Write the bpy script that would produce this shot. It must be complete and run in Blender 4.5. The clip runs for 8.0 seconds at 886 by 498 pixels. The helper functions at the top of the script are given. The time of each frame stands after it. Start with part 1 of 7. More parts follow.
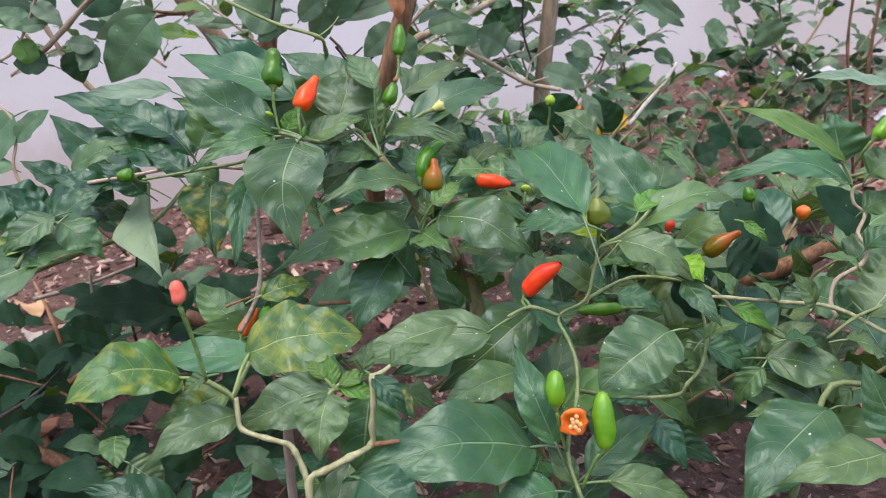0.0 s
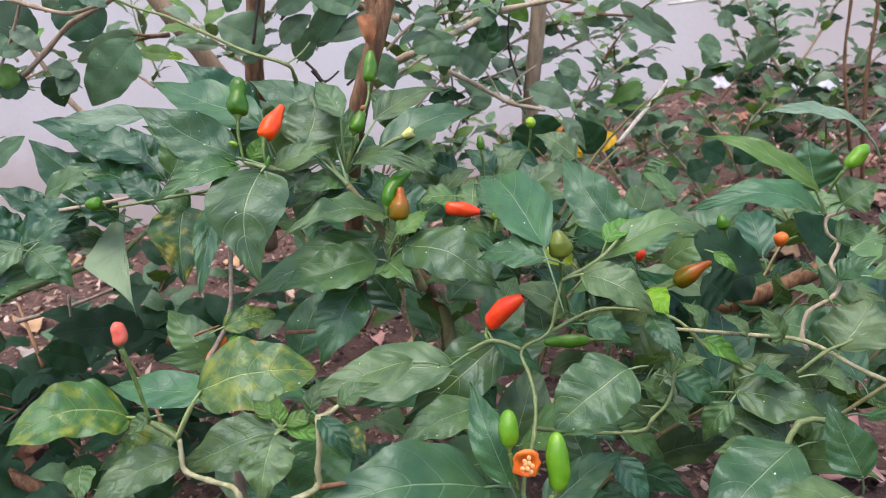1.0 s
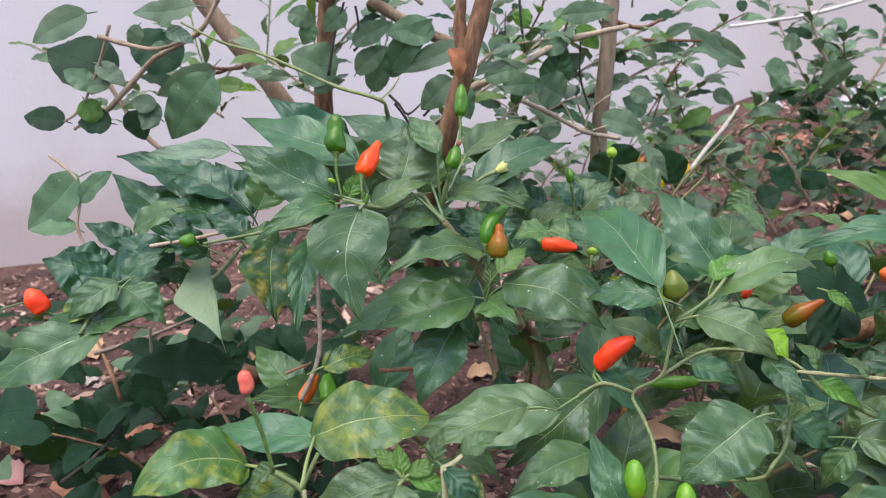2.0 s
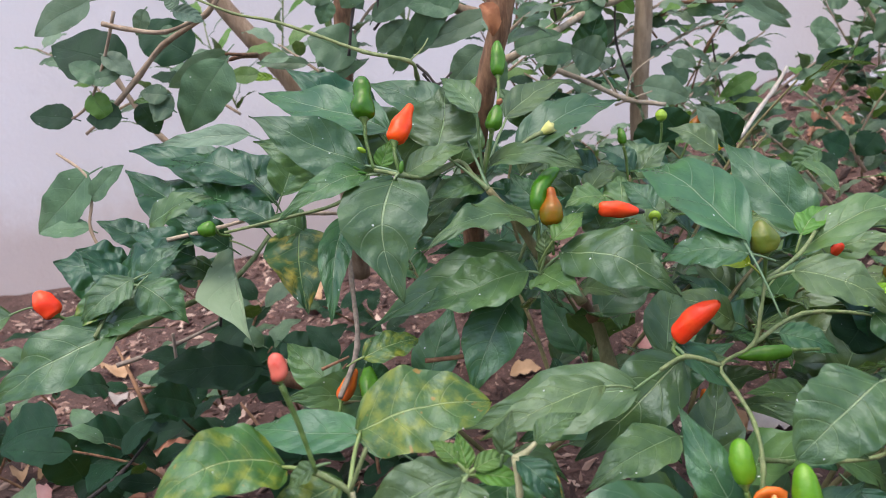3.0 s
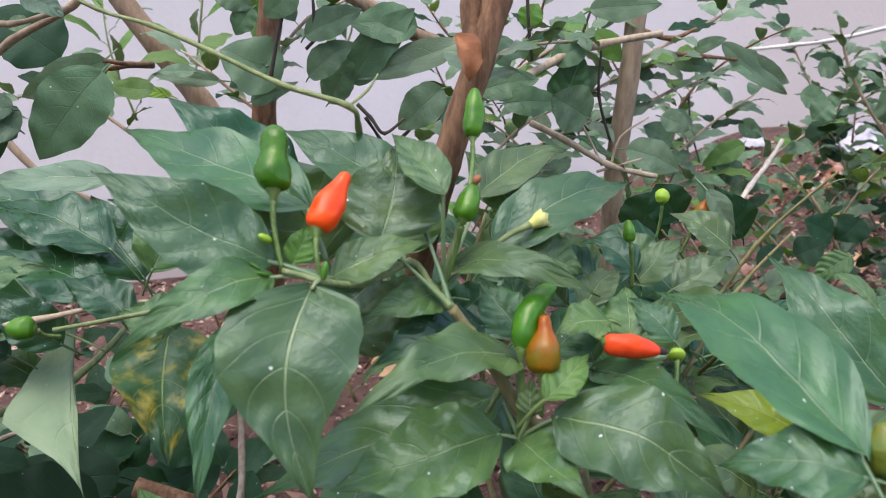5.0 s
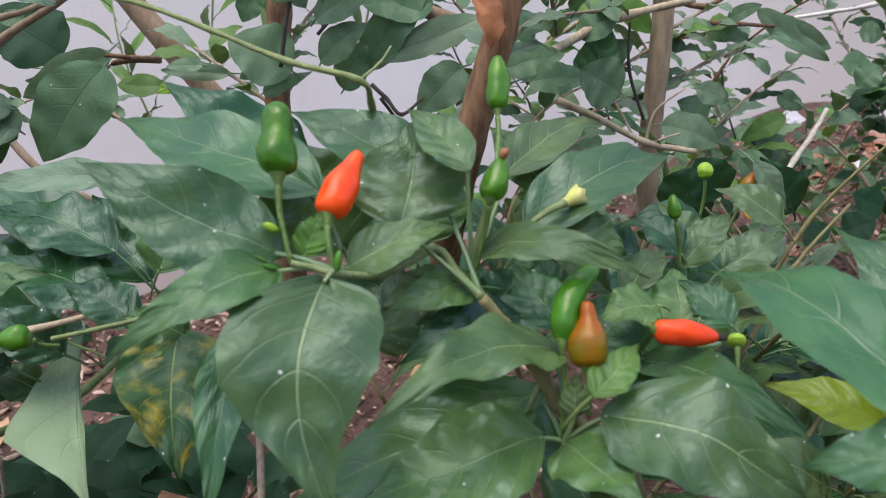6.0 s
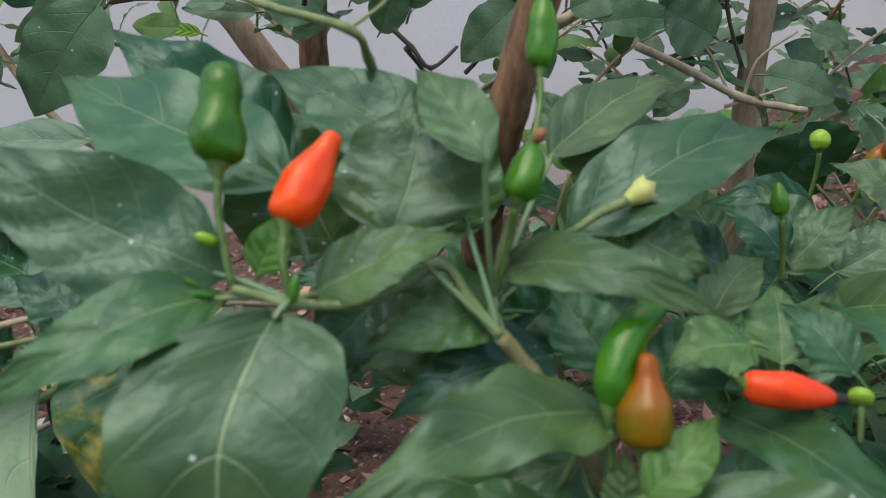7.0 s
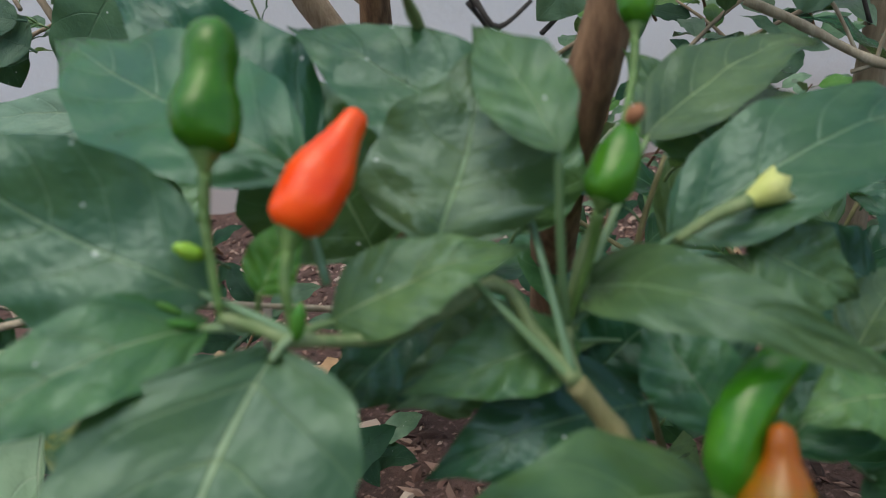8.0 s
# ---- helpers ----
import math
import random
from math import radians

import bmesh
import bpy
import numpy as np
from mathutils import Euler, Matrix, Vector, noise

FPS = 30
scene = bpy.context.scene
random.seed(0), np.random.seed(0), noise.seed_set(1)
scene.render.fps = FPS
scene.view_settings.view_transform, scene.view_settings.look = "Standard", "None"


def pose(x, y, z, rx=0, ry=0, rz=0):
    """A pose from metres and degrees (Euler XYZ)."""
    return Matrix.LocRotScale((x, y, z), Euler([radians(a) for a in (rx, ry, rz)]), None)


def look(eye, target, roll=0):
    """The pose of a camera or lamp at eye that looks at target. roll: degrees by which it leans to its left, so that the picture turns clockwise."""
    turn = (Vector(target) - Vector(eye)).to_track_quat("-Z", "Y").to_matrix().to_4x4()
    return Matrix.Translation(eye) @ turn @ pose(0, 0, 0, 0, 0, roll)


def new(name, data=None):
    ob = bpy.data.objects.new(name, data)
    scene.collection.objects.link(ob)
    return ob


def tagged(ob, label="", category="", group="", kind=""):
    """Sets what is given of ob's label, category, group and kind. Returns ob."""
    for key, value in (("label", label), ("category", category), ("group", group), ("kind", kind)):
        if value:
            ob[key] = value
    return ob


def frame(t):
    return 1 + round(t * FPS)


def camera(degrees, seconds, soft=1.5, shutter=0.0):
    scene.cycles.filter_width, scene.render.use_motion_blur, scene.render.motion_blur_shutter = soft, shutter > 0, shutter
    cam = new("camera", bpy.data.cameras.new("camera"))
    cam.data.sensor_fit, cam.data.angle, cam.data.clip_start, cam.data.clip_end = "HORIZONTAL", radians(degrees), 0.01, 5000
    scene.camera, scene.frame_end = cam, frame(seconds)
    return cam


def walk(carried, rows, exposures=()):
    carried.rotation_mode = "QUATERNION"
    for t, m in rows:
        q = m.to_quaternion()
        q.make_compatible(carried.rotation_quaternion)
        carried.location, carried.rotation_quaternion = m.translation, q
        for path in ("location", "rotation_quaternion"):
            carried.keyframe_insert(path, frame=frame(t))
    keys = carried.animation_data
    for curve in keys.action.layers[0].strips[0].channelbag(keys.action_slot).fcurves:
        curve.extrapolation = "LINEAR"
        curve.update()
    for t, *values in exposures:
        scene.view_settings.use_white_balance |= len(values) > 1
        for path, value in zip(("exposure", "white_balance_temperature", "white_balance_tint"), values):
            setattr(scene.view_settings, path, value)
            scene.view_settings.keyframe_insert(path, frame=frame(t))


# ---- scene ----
cam = camera(60.0, 8.0, soft=0.95)
PATH = [
    (0, (0.0000, 0.0000, 0.5000), (0.0000, 0.4698, 0.3290), 0.00),
    (0.5, (0.0243, 0.0051, 0.5066), (0.0139, 0.4755, 0.3375), -0.49),
    (1, (0.0338, 0.0114, 0.5134), (0.0238, 0.4825, 0.3461), -0.43),
    (1.5, (0.0015, 0.0221, 0.5243), (-0.0195, 0.4973, 0.3702), -0.39),
    (1.7, (-0.0089, 0.0223, 0.5262), (-0.0348, 0.4971, 0.3718), -0.76),
    (2.8, (-0.0229, 0.0482, 0.4939), (-0.0571, 0.5210, 0.3350), -3.65),
    (3, (-0.0326, 0.0676, 0.4836), (-0.0763, 0.5433, 0.3357), -5.06),
    (3.5, (-0.0425, 0.1395, 0.4747), (-0.0568, 0.6184, 0.3316), 0.59),
    (4, (-0.0514, 0.1797, 0.4813), (-0.0812, 0.6560, 0.3321), 0.57),
    (4.5, (-0.0604, 0.2121, 0.4943), (-0.0509, 0.6904, 0.3491), 1.89),
    (5, (-0.0525, 0.2303, 0.4880), (-0.0455, 0.7110, 0.3505), 1.19),
    (5.2, (-0.0577, 0.2250, 0.4831), (-0.0491, 0.7064, 0.3482), -0.35),
    (6.3, (-0.0420, 0.2891, 0.4735), (-0.0662, 0.7667, 0.3275), -1.90),
    (6.5, (-0.0339, 0.3094, 0.4753), (-0.0704, 0.7825, 0.3176), -1.92),
    (7, (-0.0330, 0.3460, 0.4723), (-0.0967, 0.8096, 0.2962), -2.31),
    (7.5, (-0.0277, 0.3751, 0.4623), (-0.1068, 0.8339, 0.2802), -2.81),
    (8, (-0.0359, 0.3983, 0.4636), (-0.1481, 0.8453, 0.2696), -3.68),
]
cam.data.dof.use_dof = True
cam.data.dof.focus_distance = 0.50
cam.data.dof.aperture_fstop = 15.5
walk(cam, [(t, look(eye, target, roll)) for t, eye, target, roll in PATH], [(0, 0.66, 7000, 12), (1.7, 0.66, 7000, 12), (3.5, 0.58, 7000, 12), (5.2, 0.64, 7000, 12), (6.4, 0.28, 7100, 5), (8, -0.05, 6850, -3)])

# ---- light: bright open shade under a hazy sky ----
world = bpy.data.worlds.new("sky")
scene.world = world
world.use_nodes = True
_nt = world.node_tree
_nt.nodes.clear()
_sky = _nt.nodes.new("ShaderNodeTexSky")
_sky.sky_type = "NISHITA"
_sky.sun_disc = False
_sky.sun_elevation = radians(76)
_sky.sun_rotation = radians(-142)
_sky.dust_density = 3.2
_bg = _nt.nodes.new("ShaderNodeBackground")
_bg.inputs["Strength"].default_value = 0.285
_wo = _nt.nodes.new("ShaderNodeOutputWorld")
_nt.links.new(_sky.outputs[0], _bg.inputs[0])
_nt.links.new(_bg.outputs[0], _wo.inputs[0])
sun = bpy.data.lights.new("sun", "SUN")
sun.energy, sun.angle, sun.color = 0.60, radians(62), (1.0, 0.975, 0.95)
sun_ob = new("sun", sun)
sun_ob.matrix_world = look((-0.7, -0.9, 4.0), (0, 0, 0))


# ---- materials ----
class Nodes:
    """A short way to wire a material."""

    def __init__(self, name):
        self.mat = bpy.data.materials.new(name)
        self.mat.use_nodes = True
        self.tree = self.mat.node_tree
        self.tree.nodes.clear()
        self.out = self.add("ShaderNodeOutputMaterial")

    def add(self, kind, **values):
        node = self.tree.nodes.new(kind)
        for key, value in values.items():
            if key in ("operation", "blend_type", "data_type", "feature", "interpolation_type"):
                if key == "operation":
                    node.operation = value
                elif key == "blend_type":
                    node.blend_type = value
                elif key == "feature":
                    node.feature = value
                elif key == "data_type":
                    node.data_type = value
            else:
                self.put(node.inputs[key], value)
        return node

    def put(self, socket, value):
        if isinstance(value, bpy.types.NodeSocket):
            self.tree.links.new(value, socket)
        else:
            socket.default_value = value

    def math(self, op, a, b=0.0, clamp=False):
        node = self.tree.nodes.new("ShaderNodeMath")
        node.operation = op
        node.use_clamp = clamp
        self.put(node.inputs[0], a)
        self.put(node.inputs[1], b)
        return node.outputs[0]

    def mix(self, f, a, b):
        node = self.tree.nodes.new("ShaderNodeMix")
        node.data_type = "RGBA"
        self.put(node.inputs[0], f)
        self.put(node.inputs[6], a if isinstance(a, bpy.types.NodeSocket) else (*a, 1))
        self.put(node.inputs[7], b if isinstance(b, bpy.types.NodeSocket) else (*b, 1))
        return node.outputs[2]

    def noise(self, vector, scale, detail=3.0, rough=0.55):
        return self.add("ShaderNodeTexNoise", Vector=vector, Scale=scale, Detail=detail, Roughness=rough).outputs[0]

    def step(self, value, lo, hi):
        node = self.tree.nodes.new("ShaderNodeMapRange")
        node.interpolation_type = "SMOOTHSTEP"
        for i, v in enumerate((value, lo, hi, 0.0, 1.0)):
            self.put(node.inputs[i], v)
        return node.outputs[0]

    def finish(self, shader):
        self.tree.links.new(shader, self.out.inputs[0])
        return self.mat


def coords(n):
    """Object coordinates, shifted by a random step for each object."""
    tc = n.add("ShaderNodeTexCoord")
    info = n.add("ShaderNodeObjectInfo")
    shift = n.math("MULTIPLY", info.outputs["Random"], 37.0)
    vec = n.tree.nodes.new("ShaderNodeVectorMath")
    vec.operation = "ADD"
    n.put(vec.inputs[0], tc.outputs["Object"])
    n.put(vec.inputs[1], shift)
    return vec.outputs[0], info.outputs["Random"], tc


def leaf_material(name, base, light, vein, rough=0.21, yellow=0.0, blotch=(0.45, 0.36, 0.04), veins=1.0, glow=0.16, dust=1.0, coat=0.06, ior=1.46):
    """Leaf blade: u runs from the stalk to the tip, v across. Midrib, side veins, mottling, dust specks and yellowing."""
    n = Nodes(name)
    tc = n.add("ShaderNodeTexCoord")
    rnd = n.add("ShaderNodeObjectInfo").outputs["Random"]
    size = n.add("ShaderNodeMapping", Vector=tc.outputs["UV"], Scale=(0.085, 0.045, 1.0))
    move = n.tree.nodes.new("ShaderNodeVectorMath")
    move.operation = "ADD"
    n.put(move.inputs[0], size.outputs[0])
    n.put(move.inputs[1], n.math("MULTIPLY", rnd, 37.0))
    vec = move.outputs[0]
    uv = n.add("ShaderNodeSeparateXYZ", Vector=tc.outputs["UV"])
    u, v = uv.outputs[0], uv.outputs[1]
    a = n.math("ABSOLUTE", n.math("SUBTRACT", v, 0.5))
    a = n.math("MULTIPLY", a, 2.0)
    width = n.math("SUBTRACT", 0.040, n.math("MULTIPLY", u, 0.024))
    rib = n.math("SUBTRACT", 1.0, n.step(a, n.math("MULTIPLY", width, 0.45), width), True)
    bend = n.math("MULTIPLY", n.math("POWER", a, 1.35), 0.26)
    wob = n.math("MULTIPLY", n.noise(vec, 30.0, 2.0), 0.05)
    run = n.math("ADD", n.math("SUBTRACT", u, bend), wob)
    wave = n.math("ABSOLUTE", n.math("SUBTRACT", n.math("FRACT", n.math("MULTIPLY", run, 5.5)), 0.5))
    side = n.math("MULTIPLY", n.math("SUBTRACT", 1.0, n.step(wave, 0.004, 0.042)), n.math("SUBTRACT", 1.0, n.math("MULTIPLY", a, 0.75)))
    mottle = n.step(n.noise(vec, 55.0, 4.0), 0.3, 0.72)
    fine = n.noise(vec, 420.0, 2.0)
    shade = n.mix(mottle, base, light)
    hsv = n.add("ShaderNodeHueSaturation", Color=shade)
    n.put(hsv.inputs["Hue"], n.math("ADD", 0.492, n.math("MULTIPLY", rnd, 0.020)))
    n.put(hsv.inputs["Value"], n.math("ADD", 0.86, n.math("MULTIPLY", rnd, 0.32)))
    n.put(hsv.inputs["Saturation"], n.math("ADD", 0.98, n.math("MULTIPLY", rnd, 0.10)))
    col = hsv.outputs[0]
    if yellow > 0:
        patch = n.noise(vec, 80.0, 4.0)
        col = n.mix(n.math("MULTIPLY", n.step(patch, 0.58 - 0.2 * yellow, 0.76), 0.46 + 0.4 * yellow), col, blotch)
        spot = n.step(n.noise(vec, 110.0, 2.0), 0.68, 0.74)
        col = n.mix(n.math("MULTIPLY", spot, 0.7 * yellow), col, (0.42, 0.18, 0.03))
    col = n.mix(n.math("MULTIPLY", side, 0.36 * veins), col, vein)
    col = n.mix(n.math("MULTIPLY", rib, 0.75 * veins), col, vein)
    vor = n.add("ShaderNodeTexVoronoi", Vector=vec, Scale=115.0)
    speck = n.math("SUBTRACT", 1.0, n.step(vor.outputs["Distance"], 0.05, 0.10))
    pick = n.add("ShaderNodeSeparateColor", Color=vor.outputs["Color"])
    speck = n.math("MULTIPLY", speck, n.step(pick.outputs[0], 0.80, 0.82))
    col = n.mix(n.math("MULTIPLY", speck, 0.85 * dust), col, (0.72, 0.75, 0.70))
    film = n.step(n.noise(vec, 16.0, 3.0), 0.45, 0.8)
    col = n.mix(n.math("MULTIPLY", film, 0.03 * dust), col, (0.30, 0.36, 0.33))
    bump = n.add("ShaderNodeBump", Strength=0.9, Distance=0.0017)
    height = n.math("ADD", n.math("MULTIPLY", n.math("ADD", n.math("MULTIPLY", side, 0.4), rib), -0.40), n.math("MULTIPLY", fine, 0.12))
    quilt = n.math("MULTIPLY", n.step(n.math("SUBTRACT", 0.5, wave), 0.0, 0.5), -0.34 if veins > 0.6 else 0.0)
    height = n.math("ADD", height, n.math("ADD", quilt, n.math("ADD", n.math("MULTIPLY", n.noise(vec, 210.0, 3.0), 0.20), n.math("MULTIPLY", n.noise(vec, 70.0, 3.0), 0.12))))
    n.put(bump.inputs["Height"], height)
    p = n.add("ShaderNodeBsdfPrincipled", Roughness=n.math("ADD", rough, n.math("MULTIPLY", n.noise(vec, 120.0, 4.0), 0.08)))
    n.put(p.inputs["Base Color"], col)
    n.put(p.inputs["Normal"], bump.outputs[0])
    p.inputs["IOR"].default_value = ior
    # sky blue put into the gloss colour, for a bluish sheen
    p.inputs["Specular Tint"].default_value = (0.64, 0.88, 1.0, 1)
    p.inputs["Coat Weight"].default_value = coat
    p.inputs["Coat Roughness"].default_value = 0.13
    tr = n.add("ShaderNodeBsdfTranslucent")
    warm = n.mix(0.5, col, (0.20, 0.34, 0.03))
    n.put(tr.inputs["Color"], warm)
    mx = n.add("ShaderNodeMixShader")
    n.put(mx.inputs[0], glow)
    n.put(mx.inputs[1], p.outputs[0])
    n.put(mx.inputs[2], tr.outputs[0])
    return n.finish(mx.outputs[0])


LEAF = {
    "green": leaf_material("leaf_green", (0.051, 0.104, 0.037), (0.089, 0.155, 0.055), (0.22, 0.34, 0.16)),
    "mid": leaf_material("leaf_mid_green", (0.070, 0.128, 0.046), (0.112, 0.189, 0.067), (0.33, 0.44, 0.20)),
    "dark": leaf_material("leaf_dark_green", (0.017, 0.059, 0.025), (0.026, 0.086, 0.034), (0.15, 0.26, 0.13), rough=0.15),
    "deep": leaf_material("leaf_deep_green", (0.041, 0.098, 0.037), (0.071, 0.146, 0.048), (0.28, 0.38, 0.20), rough=0.20),
    "blue": leaf_material("leaf_sheen_green", (0.031, 0.093, 0.038), (0.058, 0.138, 0.052), (0.20, 0.31, 0.17), rough=0.17),
    "light": leaf_material("leaf_young_green", (0.076, 0.185, 0.031), (0.117, 0.244, 0.047), (0.34, 0.44, 0.18), glow=0.25),
    "pale": leaf_material("leaf_underside", (0.250, 0.355, 0.225), (0.300, 0.405, 0.265), (0.42, 0.52, 0.36), rough=0.6, dust=0.2),
    "pale2": leaf_material("leaf_dusty_pale", (0.115, 0.185, 0.120), (0.165, 0.240, 0.165), (0.30, 0.40, 0.26), rough=0.5, dust=0.6),
    "spot": leaf_material("leaf_spotted", (0.013, 0.061, 0.017), (0.022, 0.089, 0.023), (0.20, 0.30, 0.10), yellow=0.6, rough=0.42),
    "yellowed": leaf_material("leaf_yellowing", (0.038, 0.096, 0.025), (0.067, 0.142, 0.031), (0.36, 0.46, 0.18), yellow=0.75, blotch=(0.27, 0.305, 0.032)),
    "yellow": leaf_material("leaf_yellow_green", (0.155, 0.245, 0.006), (0.205, 0.310, 0.010), (0.34, 0.40, 0.08), glow=0.3),
    "yellowgreen": leaf_material("leaf_lime", (0.149, 0.300, 0.020), (0.206, 0.381, 0.030), (0.34, 0.42, 0.10), glow=0.3),
    "shrub": leaf_material("shrub_leaf", (0.066, 0.126, 0.066), (0.108, 0.186, 0.098), (0.15, 0.23, 0.14), rough=0.40, veins=0.5, coat=0.12, ior=1.40),
    "shrub2": leaf_material("shrub_leaf_greyish", (0.115, 0.182, 0.112), (0.165, 0.244, 0.152), (0.20, 0.29, 0.19), rough=0.42, veins=0.5, coat=0.15, ior=1.40),
    "shrublight": leaf_material("shrub_leaf_young", (0.085, 0.185, 0.035), (0.125, 0.240, 0.055), (0.20, 0.30, 0.12), rough=0.4, veins=0.5, glow=0.25, ior=1.40),
    # near-black and dull: shade of the undergrowth is put into this leaf colour
    "shrubdark_shaded": leaf_material("shrub_leaf_dark_shaded", (0.0065, 0.029, 0.0125), (0.013, 0.046, 0.019), (0.04, 0.09, 0.045), rough=0.5, veins=0.5, coat=0.0, ior=1.30),
    "amber": leaf_material("leaf_amber", (0.55, 0.26, 0.015), (0.62, 0.33, 0.02), (0.6, 0.4, 0.1), glow=0.3),
}


def skin_material(name, base, light, rough=0.16, coat=0.05, blend=None, at=(0.4, 0.9)):
    """Waxy pepper skin; blend is a second colour towards the tip."""
    n = Nodes(name)
    vec, rnd, tc = coords(n)
    col = n.mix(n.step(n.noise(vec, 90.0, 3.0), 0.35, 0.7), base, light)
    if blend:
        uv = n.add("ShaderNodeSeparateXYZ", Vector=tc.outputs["UV"])
        k = n.math("ADD", uv.outputs[0], n.math("MULTIPLY", n.math("SUBTRACT", n.noise(vec, 140.0, 3.0), 0.5), 0.7))
        col = n.mix(n.step(k, *at), col, blend)
    bump = n.add("ShaderNodeBump", Strength=0.4, Distance=0.0014, Height=n.noise(vec, 170.0, 3.0))
    p = n.add("ShaderNodeBsdfPrincipled", Roughness=n.math("ADD", rough, n.math("MULTIPLY", n.noise(vec, 300.0), 0.12)))
    n.put(p.inputs["Base Color"], col)
    n.put(p.inputs["Normal"], bump.outputs[0])
    p.inputs["Coat Weight"].default_value = coat
    p.inputs["Coat Roughness"].default_value = 0.2
    p.inputs["IOR"].default_value = 1.38
    p.inputs["Subsurface Weight"].default_value = 0.12
    p.inputs["Subsurface Radius"].default_value = (0.004, 0.002, 0.001)
    return n.finish(p.outputs[0])


POD = {
    "rose": skin_material("pepper_rose", (0.60, 0.055, 0.040), (0.74, 0.17, 0.12)),
    "scarlet": skin_material("pepper_scarlet", (0.86, 0.060, 0.006), (0.92, 0.100, 0.010)),
    "red": skin_material("pepper_red", (0.84, 0.045, 0.012), (0.90, 0.085, 0.020)),
    "green": skin_material("pepper_green", (0.040, 0.150, 0.008), (0.070, 0.210, 0.014)),
    "bumpy": skin_material("pepper_dark_green", (0.028, 0.118, 0.004), (0.052, 0.170, 0.008), rough=0.14),
    "curl": skin_material("pepper_bright_green", (0.034, 0.145, 0.008), (0.062, 0.200, 0.014), rough=0.12),
    "fresh": skin_material("pepper_fresh_green", (0.085, 0.250, 0.010), (0.130, 0.310, 0.018)),
    "lime": skin_material("pepper_lime", (0.22, 0.40, 0.03), (0.28, 0.46, 0.05)),
    "brown": skin_material("pepper_ripening", (0.14, 0.115, 0.004), (0.22, 0.105, 0.004), blend=(0.29, 0.075, 0.005), at=(0.25, 0.75)),
    "olive": skin_material("pepper_olive", (0.10, 0.15, 0.02), (0.15, 0.16, 0.02)),
    "orange": skin_material("pepper_orange", (0.66, 0.13, 0.02), (0.72, 0.2, 0.03)),
}


def bark_material(name, base, light, scale=60.0, rough=0.85, stretch=0.25):
    """Bark or stem: colour drawn out along the stem, with fine ridges."""
    n = Nodes(name)
    tc = n.add("ShaderNodeTexCoord")
    mp = n.add("ShaderNodeMapping", Vector=tc.outputs["Object"], Scale=(1, 1, stretch))
    grain = n.noise(mp.outputs[0], scale * 4, 5.0, 0.65)
    big = n.noise(tc.outputs["Object"], scale * 0.5, 3.0)
    col = n.mix(n.step(grain, 0.3, 0.7), base, light)
    col = n.mix(n.math("MULTIPLY", n.step(big, 0.5, 0.75), 0.5), col, tuple(c * 0.55 for c in base))
    bump = n.add("ShaderNodeBump", Strength=0.7, Distance=0.002, Height=grain)
    p = n.add("ShaderNodeBsdfPrincipled", Roughness=rough)
    n.put(p.inputs["Base Color"], col)
    n.put(p.inputs["Normal"], bump.outputs[0])
    return n.finish(p.outputs[0])


STEM = {
    "green_stem": bark_material("stem_green", (0.115, 0.180, 0.058), (0.220, 0.270, 0.120), rough=0.55),
    "pod_stalk": bark_material("stalk_green", (0.070, 0.150, 0.028), (0.140, 0.230, 0.060), rough=0.45),
    "woody": bark_material("stem_woody", (0.16, 0.15, 0.06), (0.26, 0.23, 0.11), rough=0.7),
    "dry": bark_material("stem_dry", (0.20, 0.10, 0.055), (0.32, 0.18, 0.10)),
    "grey": bark_material("stem_grey", (0.20, 0.16, 0.13), (0.34, 0.28, 0.23)),
    "bark": bark_material("bark_brown", (0.105, 0.052, 0.027), (0.270, 0.150, 0.082), 55),
    "barklight": bark_material("bark_tan", (0.195, 0.130, 0.082), (0.330, 0.240, 0.165), 40),
    "greybark": bark_material("bark_greyish", (0.255, 0.188, 0.128), (0.405, 0.315, 0.225), 40),
    "greenwood": bark_material("wood_green", (0.14, 0.19, 0.06), (0.22, 0.27, 0.11), rough=0.55),
    "straw": bark_material("twig_straw", (0.34, 0.27, 0.19), (0.48, 0.40, 0.30)),
    "dark": bark_material("twig_dark", (0.035, 0.028, 0.025), (0.06, 0.05, 0.045)),
    "wire": bark_material("rod_white", (0.6, 0.58, 0.55), (0.72, 0.7, 0.68)),
    "pale_stem": bark_material("stem_pale", (0.24, 0.25, 0.12), (0.42, 0.41, 0.25), rough=0.6),
    "bleached": bark_material("twig_bleached", (0.40, 0.37, 0.33), (0.55, 0.52, 0.47)),
}


def soil_material():
    n = Nodes("soil")
    tc = n.add("ShaderNodeTexCoord")
    v = tc.outputs["Object"]
    col = n.mix(n.step(n.noise(v, 9.0, 6.0, 0.7), 0.3, 0.7), (0.050, 0.026, 0.022), (0.135, 0.074, 0.062))
    col = n.mix(n.step(n.noise(v, 120.0, 3.0), 0.55, 0.75), col, (0.31, 0.19, 0.165))
    col = n.mix(n.step(n.noise(v, 60.0, 3.0), 0.58, 0.72), col, (0.045, 0.026, 0.022))
    h = n.math("ADD", n.noise(v, 80.0, 5.0, 0.7), n.math("MULTIPLY", n.noise(v, 350.0, 2.0), 0.4))
    bump = n.add("ShaderNodeBump", Strength=0.9, Distance=0.008, Height=h)
    p = n.add("ShaderNodeBsdfPrincipled", Roughness=0.95)
    n.put(p.inputs["Base Color"], col)
    n.put(p.inputs["Normal"], bump.outputs[0])
    return n.finish(p.outputs[0])


